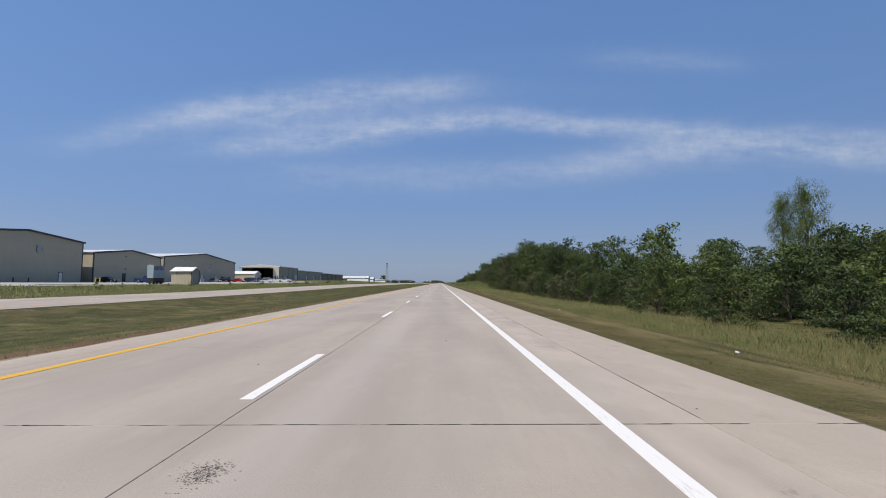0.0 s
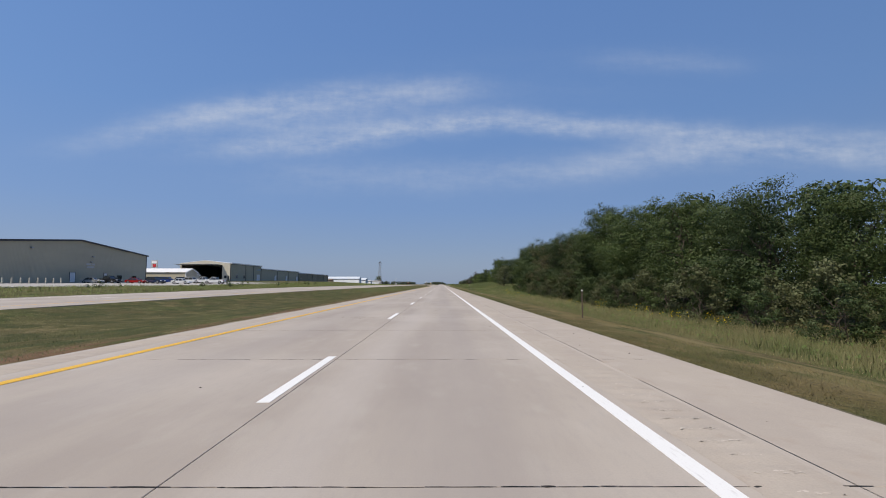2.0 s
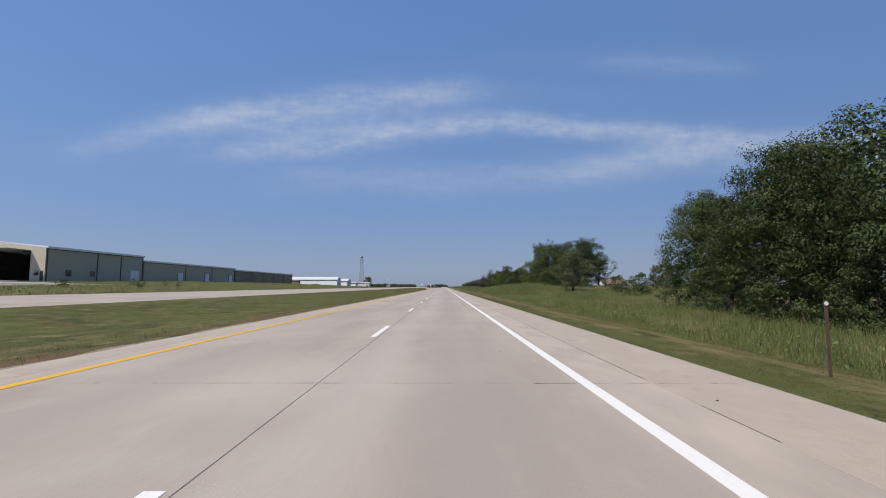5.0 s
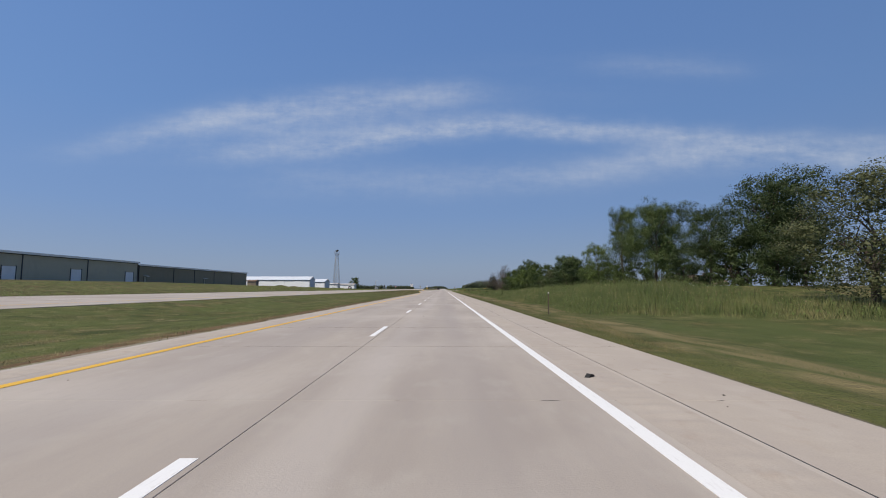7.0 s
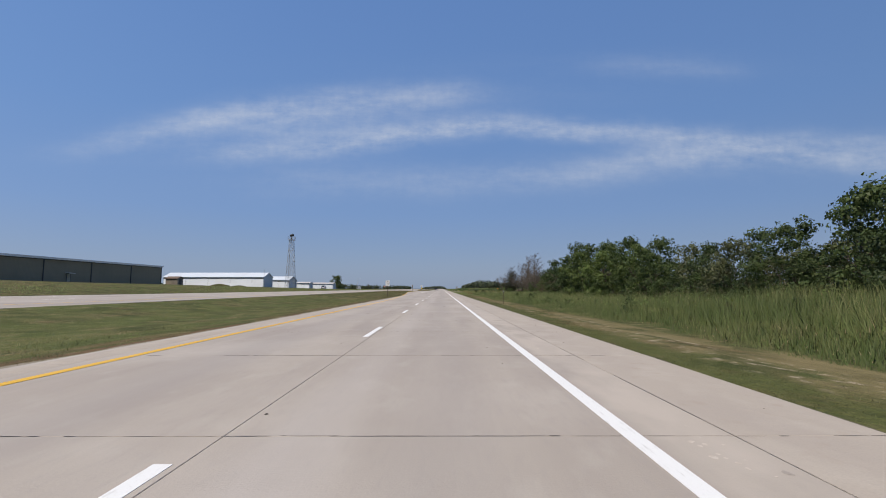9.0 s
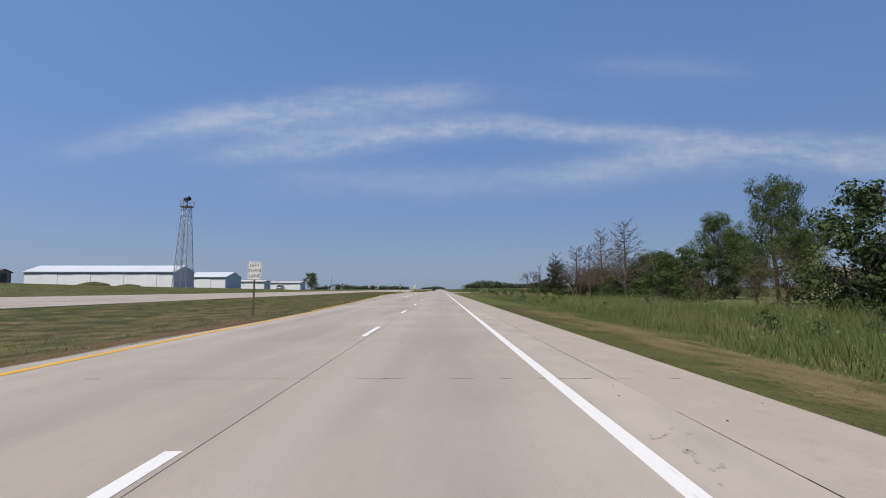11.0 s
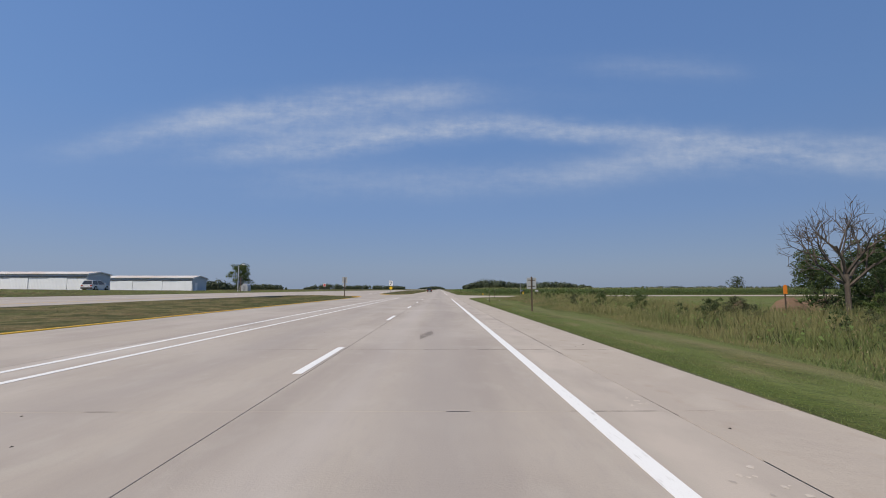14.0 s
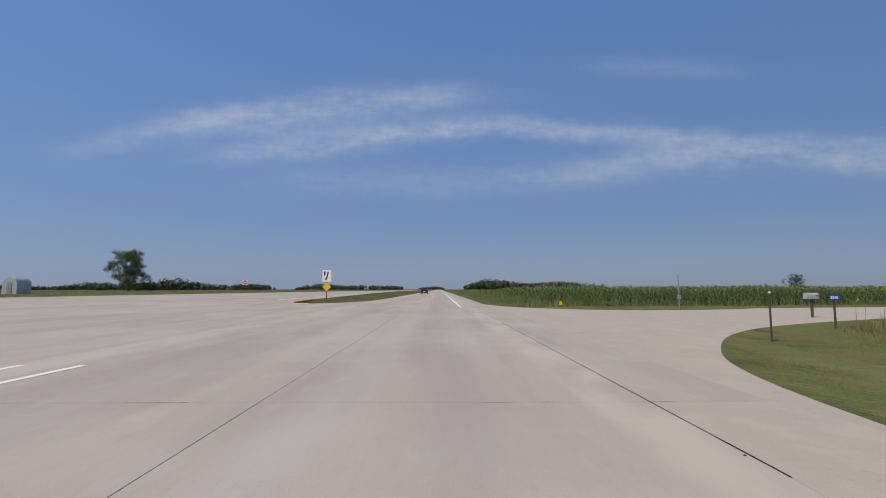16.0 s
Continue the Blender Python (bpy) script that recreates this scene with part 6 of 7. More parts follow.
# open farmyard trees on the bank
T(5, 24.5, 237, 8.6, 1.3, "grey-green willow on the grass bank")
T(3, 30.0, 252, 12.2, 1.1)
T(0, 33.0, 255.5, 11.8, 1.0)
for x, yy, h in ((28.8, 250.5, 4.6), (31.6, 250.5, 5.2), (28.0, 254.5, 4.8), (27.0, 266, 4.4), (29.0, 270, 4.8)):
    B(trnd.choice((0, 1)), x, yy, h, 1.05)
T(1, 27.5, 257.5, 10.4, 0.9)
T(3, 36, 256, 9.5)
B(1, 29.5, 255, 5.2, 1.2)
B(0, 27.0, 262, 4.6, 1.2)
B(1, 26.8, 272, 3.6, 1.1)
B(0, 31, 262, 5.0, 1.2)
T(0, 27.0, 268.5, 12.2, 0.85)
T(1, 31.0, 273.5, 14.0, 0.8)
T(0, 27.4, 279.5, 13.8, 0.62)
B(1, 26.2, 278.5, 3.6, 1.0)
B(0, 28.5, 281, 4.6, 1.0)
B(2, 23.6, 281.5, 2.6, 1.0)
T(4, 25.8, 285.7, 8.9, 0.95)
B(1, 27.5, 286, 4.6, 1.1)
B(0, 25.0, 288, 3.6, 1.2)
B(1, 25.5, 282, 3.2)
B(2, 22.5, 270, 2.2)
for x, yy, h in ((44, 236, 5.0), (47, 246, 6.0), (42, 226, 4.2), (50, 256, 5.0), (40, 217, 4.5), (38, 211, 4.4), (34, 212, 3.4), (37, 216, 3.6), (41, 222, 4.2), (42, 214, 4.6), (45, 218, 5.4), (52, 232, 7.0), (36, 205, 4.0)):
    B(trnd.choice((0, 3)), x, yy, h, 1.1)
B(1, 54, 262, 5.5, 1.3)
B(0, 70, 290, 5.0, 1.3)
for x, yy, h in ((31, 234, 3.2), (33.5, 237, 3.4), (30.5, 229, 3.0), (33, 226, 3.6), (29.5, 223, 2.6), (35, 231, 3.8)):
    B(trnd.choice((0, 1)), x, yy, h, 1.15)
B(1, 50, 304, 3.2)
B(0, 54.5, 306, 3.0)
# hedge of shrubs and small trees
for k in range(20):
    B(trnd.choice((0, 1)), 22.4 + trnd.uniform(-0.5, 0.8), 291 + 3.4 * k, trnd.uniform(2.4, 3.4), 1.25)
    B(trnd.choice((0, 1, 3)), 26.0 + trnd.uniform(-0.8, 1.0), 292.5 + 3.4 * k, trnd.uniform(3.4, 4.6), 1.25)
for k in range(8):
    B(trnd.choice((0, 1)), 28.0 + trnd.uniform(-1.2, 1.5), 256 + 3.6 * k, trnd.uniform(2.4, 3.8), 1.15)
for k in range(70):
    B(trnd.choice((0, 1, 1, 3)), 11.5 + 9 * trnd.random() ** 1.4, trnd.uniform(285, 485), trnd.uniform(0.7, 1.35), 0.9)
for x, yy, h, k in ((22.5, 293, 5.6, 0), (24.5, 297.5, 7.0, 1), (27, 302, 6.6, 0), (23.5, 303, 5.4, 1), (23, 308, 5.2, 3), (26.5, 309, 6.2, 0), (24.5, 313, 5.5, 0), (26, 318, 5.9, 3), (23.0, 321, 5.4, 1), (23.5, 326, 6.6, 2), (26.5, 327, 7.6, 1), (25.5, 332, 8.2, 1), (22.5, 334, 6.6, 2), (24.5, 339, 8.4, 1), (22.0, 342, 7.2, 2), (24.5, 346, 8.0, 1), (22, 350, 7.0, 0), (21.0, 355, 6.8, 0), (23.5, 357, 6.4, 0), (25, 351, 6.6, 1)):
    B(k, x, yy, h, 1.05)
B(1, 24.6, 296.5, 6.4, 0.95)
B(0, 25.5, 291.5, 4.4, 1.3)
for x, yy, top in ((22.5, 362, 4.4), (24, 367, 4.0), (22, 371, 3.4)):
    place(DRY, x, yy, top / 10, trnd.uniform(0, 360), 1.3, "brown leafless thicket of thin twigs")
T(0, 31.0, 374.0, 11.8, 0.68)
T(0, 57, 424, 17.0, 0.9, "tall green tree behind the thicket")
T(3, 63, 428, 14.0, 0.9, "dark green tree behind the thicket")
T(1, 68, 430, 12.0, 1.0, "dark green tree behind the thicket")
T(5, 66, 412, 12.5, 0.8, "grey-green tree near the pale house")
for x, yy, h in ((28.2, 392.5, 5.4), (31.0, 394.5, 6.8), (34.6, 396, 7.6), (38.4, 396.5, 7.0), (30.0, 398, 6.2), (42, 397, 5.6)):
    place(BUSH[0 if x > 34 else 1], x, yy, h / 5, trnd.uniform(0, 360), 1.2, "broad dark olive shrub mound")
B(1, 27.0, 385.5, 5.2, 1.55)
B(0, 29.0, 389.0, 4.6, 1.3)
B(1, 24.5, 382, 3.6, 1.3)
T(5, 52, 396, 9.5)
T(1, 60, 384, 8)
# dead larches and the thicket behind
DEADS = [dead_conifer(41, 10, 4.3, "dead bare larch with upswept boughs"), dead_conifer(42, 9, 4.0, "half-dead pine with dark needles low down", 0.1, 42000), dead_spreading(43, 8, "dead spreading tree with bare limbs"), dead_spreading(44, 6, "small dead tree with bare fan of twigs"), dead_conifer(45, 7, 2.0, "dead bare pole of a conifer", 0.7, 0, 13)]


def D(k, x, y, top, squash=1.0):
    h0 = (10, 9, 8, 6, 7)[k]
    return place(DEADS[k], x, y, (top - lay(x, y)) / h0, trnd.uniform(0, 360), squash)


D(0, 25.8, 404.5, 10.6, 0.72)
D(0, 27.2, 414.5, 8.9, 0.9)
D(2, 24.8, 416.8, 7.9, 1.2)
D(0, 26.5, 419.5, 9.2, 1.15)
D(1, 24.2, 426.6, 8.5, 1.0)
T(-1, 28.6, 423.5, 5.6, 1.4)
T(-1, 31.0, 428.0, 5.0, 1.5)
T(1, 33.5, 431.5, 5.0, 1.4)
T(-1, 30.5, 417.5, 6.4, 1.3)
T(3, 33.0, 424.0, 5.8, 1.2)
D(2, 28.6, 421, 7.6)
D(4, 24.1, 441.7, 7.1, 0.75)
D(2, 33.5, 436.5, 5.6)
D(4, 30.5, 441.5, 7.4, 0.8)
for x, yy, top, k in ((46, 468, 7.0, 1), (50, 474, 7.5, 3), (56, 478, 7.6, 0), (52, 466, 7.0, 1), (60, 474, 7.8, 3), (65, 480, 8.0, 1)):
    T(k, x, yy, top, 1.3)
D(3, 23.9, 450.1, 8.2, 0.85)
D(0, 25.5, 394.5, 10.4)
D(2, 27.0, 398.5, 8.6, 1.1)
D(2, 28.5, 391.5, 8.2, 1.2)
D(0, 27.5, 401.5, 8.4)
D(2, 29, 409, 7.5)
for x, yy, h, k in ((27.5, 407, 3.2, 1), (29, 411, 3.4, 0), (31, 415, 3.4, 1), (28.5, 419, 2.6, 0), (33, 421, 4.4, 0), (26, 400, 3.6, 1), (24, 443.5, 2.1, 2), (22.5, 446.5, 1.5, 2), (26, 429, 2.2, 3), (22.3, 420, 1.8, 2), (21.8, 412, 1.7, 1), (30, 431, 2.8, 3), (31, 434, 3.6, 0), (29, 438, 1.6, 3), (33, 439, 3.6, 0), (31, 442, 1.6, 1), (35, 444, 2.6, 3), (30, 446, 1.2, 0), (37, 437, 3.8, 1), (39, 446, 2.4, 0)):
    B(k, x, yy, h, 1.2)
for x, yy, h, k in ((24.9, 452.6, 3.4, 1), (26.6, 450.6, 4.0, 0), (28.2, 453.2, 4.4, 0), (13.9, 455, 1.5, 1), (13.3, 446, 1.4, 0), (16.5, 449, 1.4, 3), (14.2, 463, 1.4, 1)):
    B(k, x, yy, h, 1.1)
for x, yy, top, k in ((38, 418, 6.4, 1), (41, 424, 6.8, 0), (45, 430, 6.6, 4), (38, 408, 7.2, 3), (48, 420, 7.5, 1), (43, 412, 7.0, 0), (34, 404, 7.6, 1), (50, 440, 6.0, 1), (106, 551, 12.6, 0), (111, 556, 13.4, 1), (116, 549, 12.5, 3)):
    T(k, x, yy, top)
# leafy weeds behind the standing grass at the corner
for k in range(16):
    B(trnd.choice((0, 3, 1)), 13.5 + k * 1.1 + trnd.uniform(-0.5, 0.5), 493.5 + trnd.uniform(-1.2, 1.2) - 0.12 * k, trnd.uniform(0.8, 1.35), 1.1)
# brush pile and soil heap
part("brush_pile", Shape().prism([(-2.2, -0.3), (2.2, -0.3), (1.4, 0.9), (0.3, 1.35), (-1.0, 1.0)], "y", -1.2, 1.2), M_soil).matrix_basis = pose(28.0, 431, lay(28, 431), 0, 0, 20)
tagged(bpy.data.objects["brush_pile"], "heap of brown brush and soil", "brush pile")
for x, yy, w, h, mat, lb in ((-84, 442, 4, 0.8, M_grass, "low mound of earth grown with grass"), (-79, 447, 3, 0.5, M_grass, "low mound of earth grown with grass"), (24.4, 455.2, 1.5, 1.0, M_soil, "heap of reddish brown soil in grass"), (21.2, 455.6, 0.7, 0.8, M_soil, "heap of reddish brown soil in grass"), (27.5, 456.5, 1.8, 0.9, M_soil, "heap of reddish brown soil in grass")):
    b = Shape()
    rings = [(1.0, -0.3), (0.85, 0.35 * h), (0.55, 0.75 * h), (0.2, h)]
    rr = random.Random(int(x))
    pts = [[(w * f * math.cos(a * 0.5236) * rr.uniform(0.85, 1.1), w * 0.6 * f * math.sin(a * 0.5236) * rr.uniform(0.85, 1.1), z * rr.uniform(0.9, 1.1)) for a in range(12)] for f, z in rings]
    for p, q in zip(pts, pts[1:]):
        for a in range(12):
            b.face([p[a], p[(a + 1) % 12], q[(a + 1) % 12], q[a]])
    b.face(pts[-1])
    ob = part("earth_mound", b, mat, None, "", True)
    ob.matrix_basis = pose(x, yy, lay(x, yy))
    tagged(ob, lb, "mound")

# lone field tree and far field trees
place(LONE, -75.2, 594, (10.9 - lay(-75.2, 594)) / 10, 40, 1.0, "lone round-crowned tree in a field")
T(0, 245, 790, 12, 1.3)
T(1, 330, 800, 13, 1.3)

# far woods, with the haze of distance in their leaf colour
def woods(name, x0, x1, y, depth, h, n, seed, label):
    rnd = np.random.default_rng(seed)
    n, L = int(n * 2.0), 56
    cx, cy = rnd.uniform(x0, x1, n), y + rnd.uniform(0, depth, n)
    f = (cx - x0) / (x1 - x0)
    hh = h * rnd.uniform(0.62, 1.0, n) * (0.78 + 0.22 * np.sin(cx / (h * 1.1) + seed) * np.sin(cx / (h * 2.9))) * (0.55 + 0.45 * np.minimum(1, 8 * np.minimum(f, 1 - f)))
    k = np.repeat(np.arange(n), L)
    d = rnd.normal(size=(n * L, 3))
    d /= np.linalg.norm(d, axis=1, keepdims=True)
    r = rnd.uniform(0.6, 1, n * L)
    p = np.stack([cx[k], cy[k], hh[k] * 0.4], 1) + d * (hh[k] * r)[:, None] * np.array([0.42, 0.42, 0.5])
    p[:, 2] = np.maximum(p[:, 2], 0.2)
    ob = joined_leaves(name, leaf_tris(p, h * 0.13, rnd, 0.1, d), M_hazed_leaf, None, d)
    return tagged(ob, label, "woods", kind="stuff")


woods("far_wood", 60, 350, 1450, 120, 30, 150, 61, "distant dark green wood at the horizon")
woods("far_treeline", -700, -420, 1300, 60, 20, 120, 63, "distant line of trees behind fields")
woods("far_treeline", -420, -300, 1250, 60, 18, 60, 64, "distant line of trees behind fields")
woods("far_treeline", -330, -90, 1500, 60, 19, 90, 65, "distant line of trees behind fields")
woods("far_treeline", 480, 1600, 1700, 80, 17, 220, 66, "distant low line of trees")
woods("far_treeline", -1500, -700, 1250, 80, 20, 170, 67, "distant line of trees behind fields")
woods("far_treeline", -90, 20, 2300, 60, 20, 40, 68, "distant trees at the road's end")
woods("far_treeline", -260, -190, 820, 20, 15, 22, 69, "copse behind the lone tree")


# ---- grass, weeds and corn ----
def scatter(name, xs, ys, hs, width, mat, label, rnd, lean=0.35, seg=1, zoff=0.0, ground=None):
    """Blades rooted at xs, ys with heights hs."""
    n = len(xs)
    zs = (land(xs, ys) if ground is None else ground) + zoff
    a = np.arctan2(-1.63, np.sign(-xs - 8) * 0.37 - 0.71) + rnd.uniform(-0.75, 0.75, n)
    side = np.stack([-np.sin(a), np.cos(a), np.zeros(n)], 1) * (width * rnd.uniform(0.6, 1.3, n))[:, None] * 0.5
    off = rnd.normal(0, lean, (n, 2)) * hs[:, None]
    root = np.stack([xs, ys, zs - 0.02], 1)
    tip = root + np.stack([off[:, 0], off[:, 1], hs], 1)
    tall = hs > 0.25
    if seg == 1:
        tris = np.stack([root - side, root + side, tip], 1)
        ob = many(name, tris, mat)
        nrm = rnd.normal(0, 1, (n, 3)) * np.where(tall, 0.28, 0.2)[:, None] + np.stack([np.sign(-xs - 8) * 0.12 * tall, -0.16 * tall, np.where(tall, 0.5, 0.9)], 1)
        soften(ob.data, np.repeat(nrm / np.linalg.norm(nrm, axis=1, keepdims=True), 3, axis=0))
    else:
        mid = root + np.stack([off[:, 0] * 0.3, off[:, 1] * 0.3, hs * 0.6], 1)
        v = np.stack([root - side, root + side, mid + side * 0.75, mid - side * 0.75, tip], 1).reshape(-1, 3)
        k = np.arange(n)[:, None] * 5
        f = np.concatenate([k + np.array([0, 1, 2]), k + np.array([0, 2, 3]), k + np.array([3, 2, 4])], 1).reshape(-1, 3)
        me = bpy.data.meshes.new(name)
        me.vertices.add(len(v))
        me.vertices.foreach_set("co", v.astype(np.float32).ravel())
        me.loops.add(f.size)
        me.loops.foreach_set("vertex_index", f.astype(np.int32).ravel())
        me.polygons.add(len(f))
        me.polygons.foreach_set("loop_start", np.arange(0, f.size, 3, dtype=np.int32))
        me.update(calc_edges=True)
        nrm = rnd.normal(0, 0.25, (n, 3)) + np.array([-0.1, -0.35, 0.8])
        soften(me, np.repeat(nrm / np.linalg.norm(nrm, axis=1, keepdims=True), 5, axis=0))
        me.materials.append(mat)
        ob = new(name, me)
    return tagged(ob, label, "grass", kind="stuff")


def patchy(x, y, s, seed):
    """Smooth 0 to 1 unevenness over the land."""
    return 0.5 + 0.25 * (np.sin(x / s + seed) * np.sin(y / (s * 1.7) + seed * 2) + np.sin(x / s * 2.3 + y / s * 0.7 + seed) + 0)


grnd = np.random.default_rng(77)
# short turf of the right verge
n = 400000
ys = grnd.uniform(-3, 500, n)
xs = 4.1 + 6.5 * grnd.beta(0.9, 2.3, n)
ok = ~paved(xs, ys)
xs, ys = xs[ok], ys[ok]
late = ys > 372
scatter("verge_turf", xs[late], ys[late], 0.03 + 0.05 * grnd.random(late.sum()), 0.011, M_lush, "short green mown turf along the shoulder", grnd, 0.55)
xs, ys = xs[~late], ys[~late]
scatter("verge_grass", xs, ys, 0.035 + 0.07 * grnd.random(len(xs)) * patchy(xs, ys, 3, 1), 0.013, M_blade, "short dry mown grass along the shoulder", grnd, 0.55)
# median turf
n = 170000
ys = grnd.uniform(3, 500, n)
xs = grnd.uniform(-24, -7.2, n)
ok = median_here(xs, ys)
xs, ys = xs[ok], ys[ok]
scatter("median_grass", xs, ys, 0.06 + 0.10 * grnd.random(len(xs)) * patchy(xs, ys, 4, 3), 0.03, M_blade, "short browning grass on the median", grnd, 0.3)
n = 14000
ys = grnd.uniform(526, 700, n)
xs = grnd.uniform(-24, -7.2, n)
ok = median_here(xs, ys)
scatter("median_grass", xs[ok], ys[ok], 0.06 + 0.08 * grnd.random(ok.sum()), 0.05, M_blade, "short browning grass on the median nose", grnd, 0.3)
# corner lawn at the side road
n = 60000
ys, xs = grnd.uniform(485, 506, n), grnd.uniform(4.2, 22, n)
ok = ~paved(xs, ys) & (ys < 504)
scatter("corner_grass", xs[ok], ys[ok], 0.035 + 0.05 * grnd.random(ok.sum()), 0.013, M_lush, "green mown corner of the verge", grnd, 0.3)
# tall growth of the ditch: edge line and height vary along the road
Y_T = [-10, 60, 150, 205, 215, 219, 224, 233, 238, 242, 250, 268, 300, 385, 395, 470, 490, 500, 505]
X_T = [11.0, 10.8, 10.0, 10.5, 10.5, 14, 20, 20, 14, 10.5, 9.8, 9.8, 10.0, 9.8, 10.2, 10.2, 11.0, 15.5, 20.5]
H_T = [0.5, 0.52, 0.75, 0.75, 0.75, 0.7, 0.7, 0.7, 0.8, 0.9, 1.0, 1.1, 1.1, 0.9, 0.75, 0.75, 0.85, 0.8, 0.6]
n = 400000
ys = grnd.uniform(-3, 504, n)
X_E = np.interp(ys, Y_T, X_T) + 0.9 * np.sin(ys / 7.0) * np.sin(ys / 17.0 + 1) + 0.4 * np.sin(ys / 2.3)
xs = X_E - 1.4 + 15 * grnd.beta(1.0, 1.7, n)
ok = ~paved(xs, ys)
xs, ys, X_E = xs[ok], ys[ok], X_E[ok]
hs = np.interp(ys, Y_T, H_T) * (0.45 + 0.75 * grnd.random(len(xs))) * (0.65 + 0.7 * patchy(xs, ys, 4.0, 5)) * (0.55 + 0.75 * patchy(xs, ys, 0.9, 2)) * (0.14 + 0.86 * smoothstep(-1.6, 2.6, xs - X_E))
scatter("tall_grass", xs, ys, hs, 0.03, M_tall, "tall unmown grass and weeds in the ditch", grnd, 0.3, 1)
sel = (grnd.random(len(xs)) < np.where(ys < 200, 0.09, 0.03)) & (patchy(xs, ys, 6, 9) > 0.45)
scatter("seed_heads", xs[sel], ys[sel], hs[sel] * 0.16 + 0.04, 0.017, M_seed, "dry seed heads above the tall grass", grnd, 0.3, 1, hs[sel] * 0.95)
# tan standing grass before the corner, and a patch of rusty weeds
n = 15000
ys = grnd.uniform(470, 502, n)
xs = np.interp(ys, Y_T, X_T) - 0.4 + 7 * grnd.random(n) ** 1.5
ok = ~paved(xs, ys)
scatter("tan_grass", xs[ok], ys[ok], (0.35 + 0.6 * grnd.random(ok.sum())) * (0.6 + 0.5 * patchy(xs[ok], ys[ok], 1.6, 4)) * (0.45 + 0.55 * smoothstep(-0.5, 1.5, xs[ok] - np.interp(ys[ok], Y_T, X_T))), 0.022, M_tan_blade, "tall tan standing grass gone to seed", grnd, 0.2)
n = 1300
xs, ys = grnd.normal(10.0, 0.6, n), grnd.normal(418.5, 1.2, n)
scatter("rusty_weeds", xs, ys, 0.15 + 0.2 * grnd.random(n), 0.025, M_dock, "patch of rusty brown dock weeds", grnd, 0.3)
# broad weeds
n = 26000
ys = grnd.uniform(0, 500, n)
xs = np.interp(ys, Y_T, X_T) + 0.4 + 12 * grnd.random(n) ** 1.3
ok = ~paved(xs, ys) & (patchy(xs, ys, 2.2, 13) > 0.55)
xs, ys = xs[ok], ys[ok]
p = np.stack([xs, ys, land(xs, ys) + grnd.uniform(0.1, 1.0, len(xs)) * np.interp(ys, Y_T, H_T)], 1)
weed_up = grnd.normal(0, 0.3, (len(xs), 3)) + np.array([-0.3, -0.4, 0.8])
weed_up /= np.linalg.norm(weed_up, axis=1, keepdims=True)
tagged(joined_leaves("broad_weeds", leaf_tris(p, 0.13, grnd, 0.2, weed_up), M_leaf[2], None, weed_up), "broad-leaved weeds among the grass", "weeds", kind="stuff")
# yellow flower stalks
fx, fyy = [], []
for cx, cy, k in ((16, 106, 16), (17, 88, 14), (16.5, 97, 12), (15, 112, 10), (12.5, 145, 26), (13.5, 137, 10), (16.8, 101, 12), (17.5, 93, 10), (14.5, 392, 8), (14, 378, 4), (18, 412, 6), (15.5, 500.3, 8)):
    fx += list(grnd.normal(cx, 0.5, k))
    fyy += list(grnd.normal(cy, 0.6, k))
fx, fyy = np.array(fx), np.array(fyy)
fh = np.interp(fyy, Y_T, H_T) * grnd.uniform(1.1, 2.3, len(fx)) + 0.1
fk = np.repeat(np.arange(len(fx)), 3)
p = np.stack([fx[fk], fyy[fk], land(fx, fyy)[fk] + fh[fk] * grnd.uniform(0.72, 1.0, len(fk))], 1) + grnd.normal(0, 0.07, (len(fk), 3))
tagged(joined_leaves("yellow_flowers", leaf_tris(p, 0.085, grnd), M_flower, None), "yellow wild flowers above the grass", "flowers", kind="stuff")
scatter("flower_stalks", fx, fyy, fh, 0.02, M_lush, "green stalks of wild flowers", grnd, 0.02)
# rough strip beyond the far carriageway
n = 90000
ys = grnd.uniform(20, 620, n)
xs = -36.7 - 22 * grnd.random(n) ** 1.2
scatter("far_verge_grass", xs, ys, (0.12 + 0.30 * grnd.random(n) * patchy(xs, ys, 5, 21)) * np.interp(ys, [0, 230, 260, 700], [1.3, 1.2, 0.6, 0.6]), 0.09, M_lush, "rough green grass beyond the far carriageway", grnd, 0.3)
for k in range(30):
    yy = trnd.uniform(30, 240)
    B(trnd.choice((2, 1)), trnd.uniform(-54.5, -47), yy, trnd.uniform(0.6, 1.5), 1.2)
# corn
n_rows, crn = 46, np.random.default_rng(5)
cx, cyy = [], []
for r in range(n_rows):
    yy = 521 + r * 0.95
    k = np.arange(9.5 + 0.02 * r, 95, 0.55 if r < 12 else 0.9)
    k = k[(k > 9.5)]
    cx.append(k + crn.normal(0, 0.08, len(k)))
    cyy.append(yy + 0.14 * np.maximum(k - 13, 0) + crn.normal(0, 0.08, len(k)))
cx, cyy = np.concatenate(cx), np.concatenate(cyy)
ok = ~paved(cx, cyy) & (cyy > np.interp(cx, [9, 12, 30, 95], [524, 518, 522, 533]))
cx, cyy = cx[ok], cyy[ok]
m = len(cx)
L = 9
k = np.repeat(np.arange(m), L)
hz = crn.uniform(1.3, 1.6, m) * (0.86 + 0.3 * patchy(cx, cyy, 2.6, 6))
up = np.tile(np.linspace(0.25, 0.95, L), m)
ang = crn.uniform(0, 6.283, m * L)
root = np.stack([cx[k], cyy[k], land(cx, cyy)[k] + hz[k] * up], 1)
ln = crn.uniform(0.4, 0.75, m * L)[:, None]
dirn = np.stack([np.cos(ang), np.sin(ang), np.zeros(m * L)], 1)
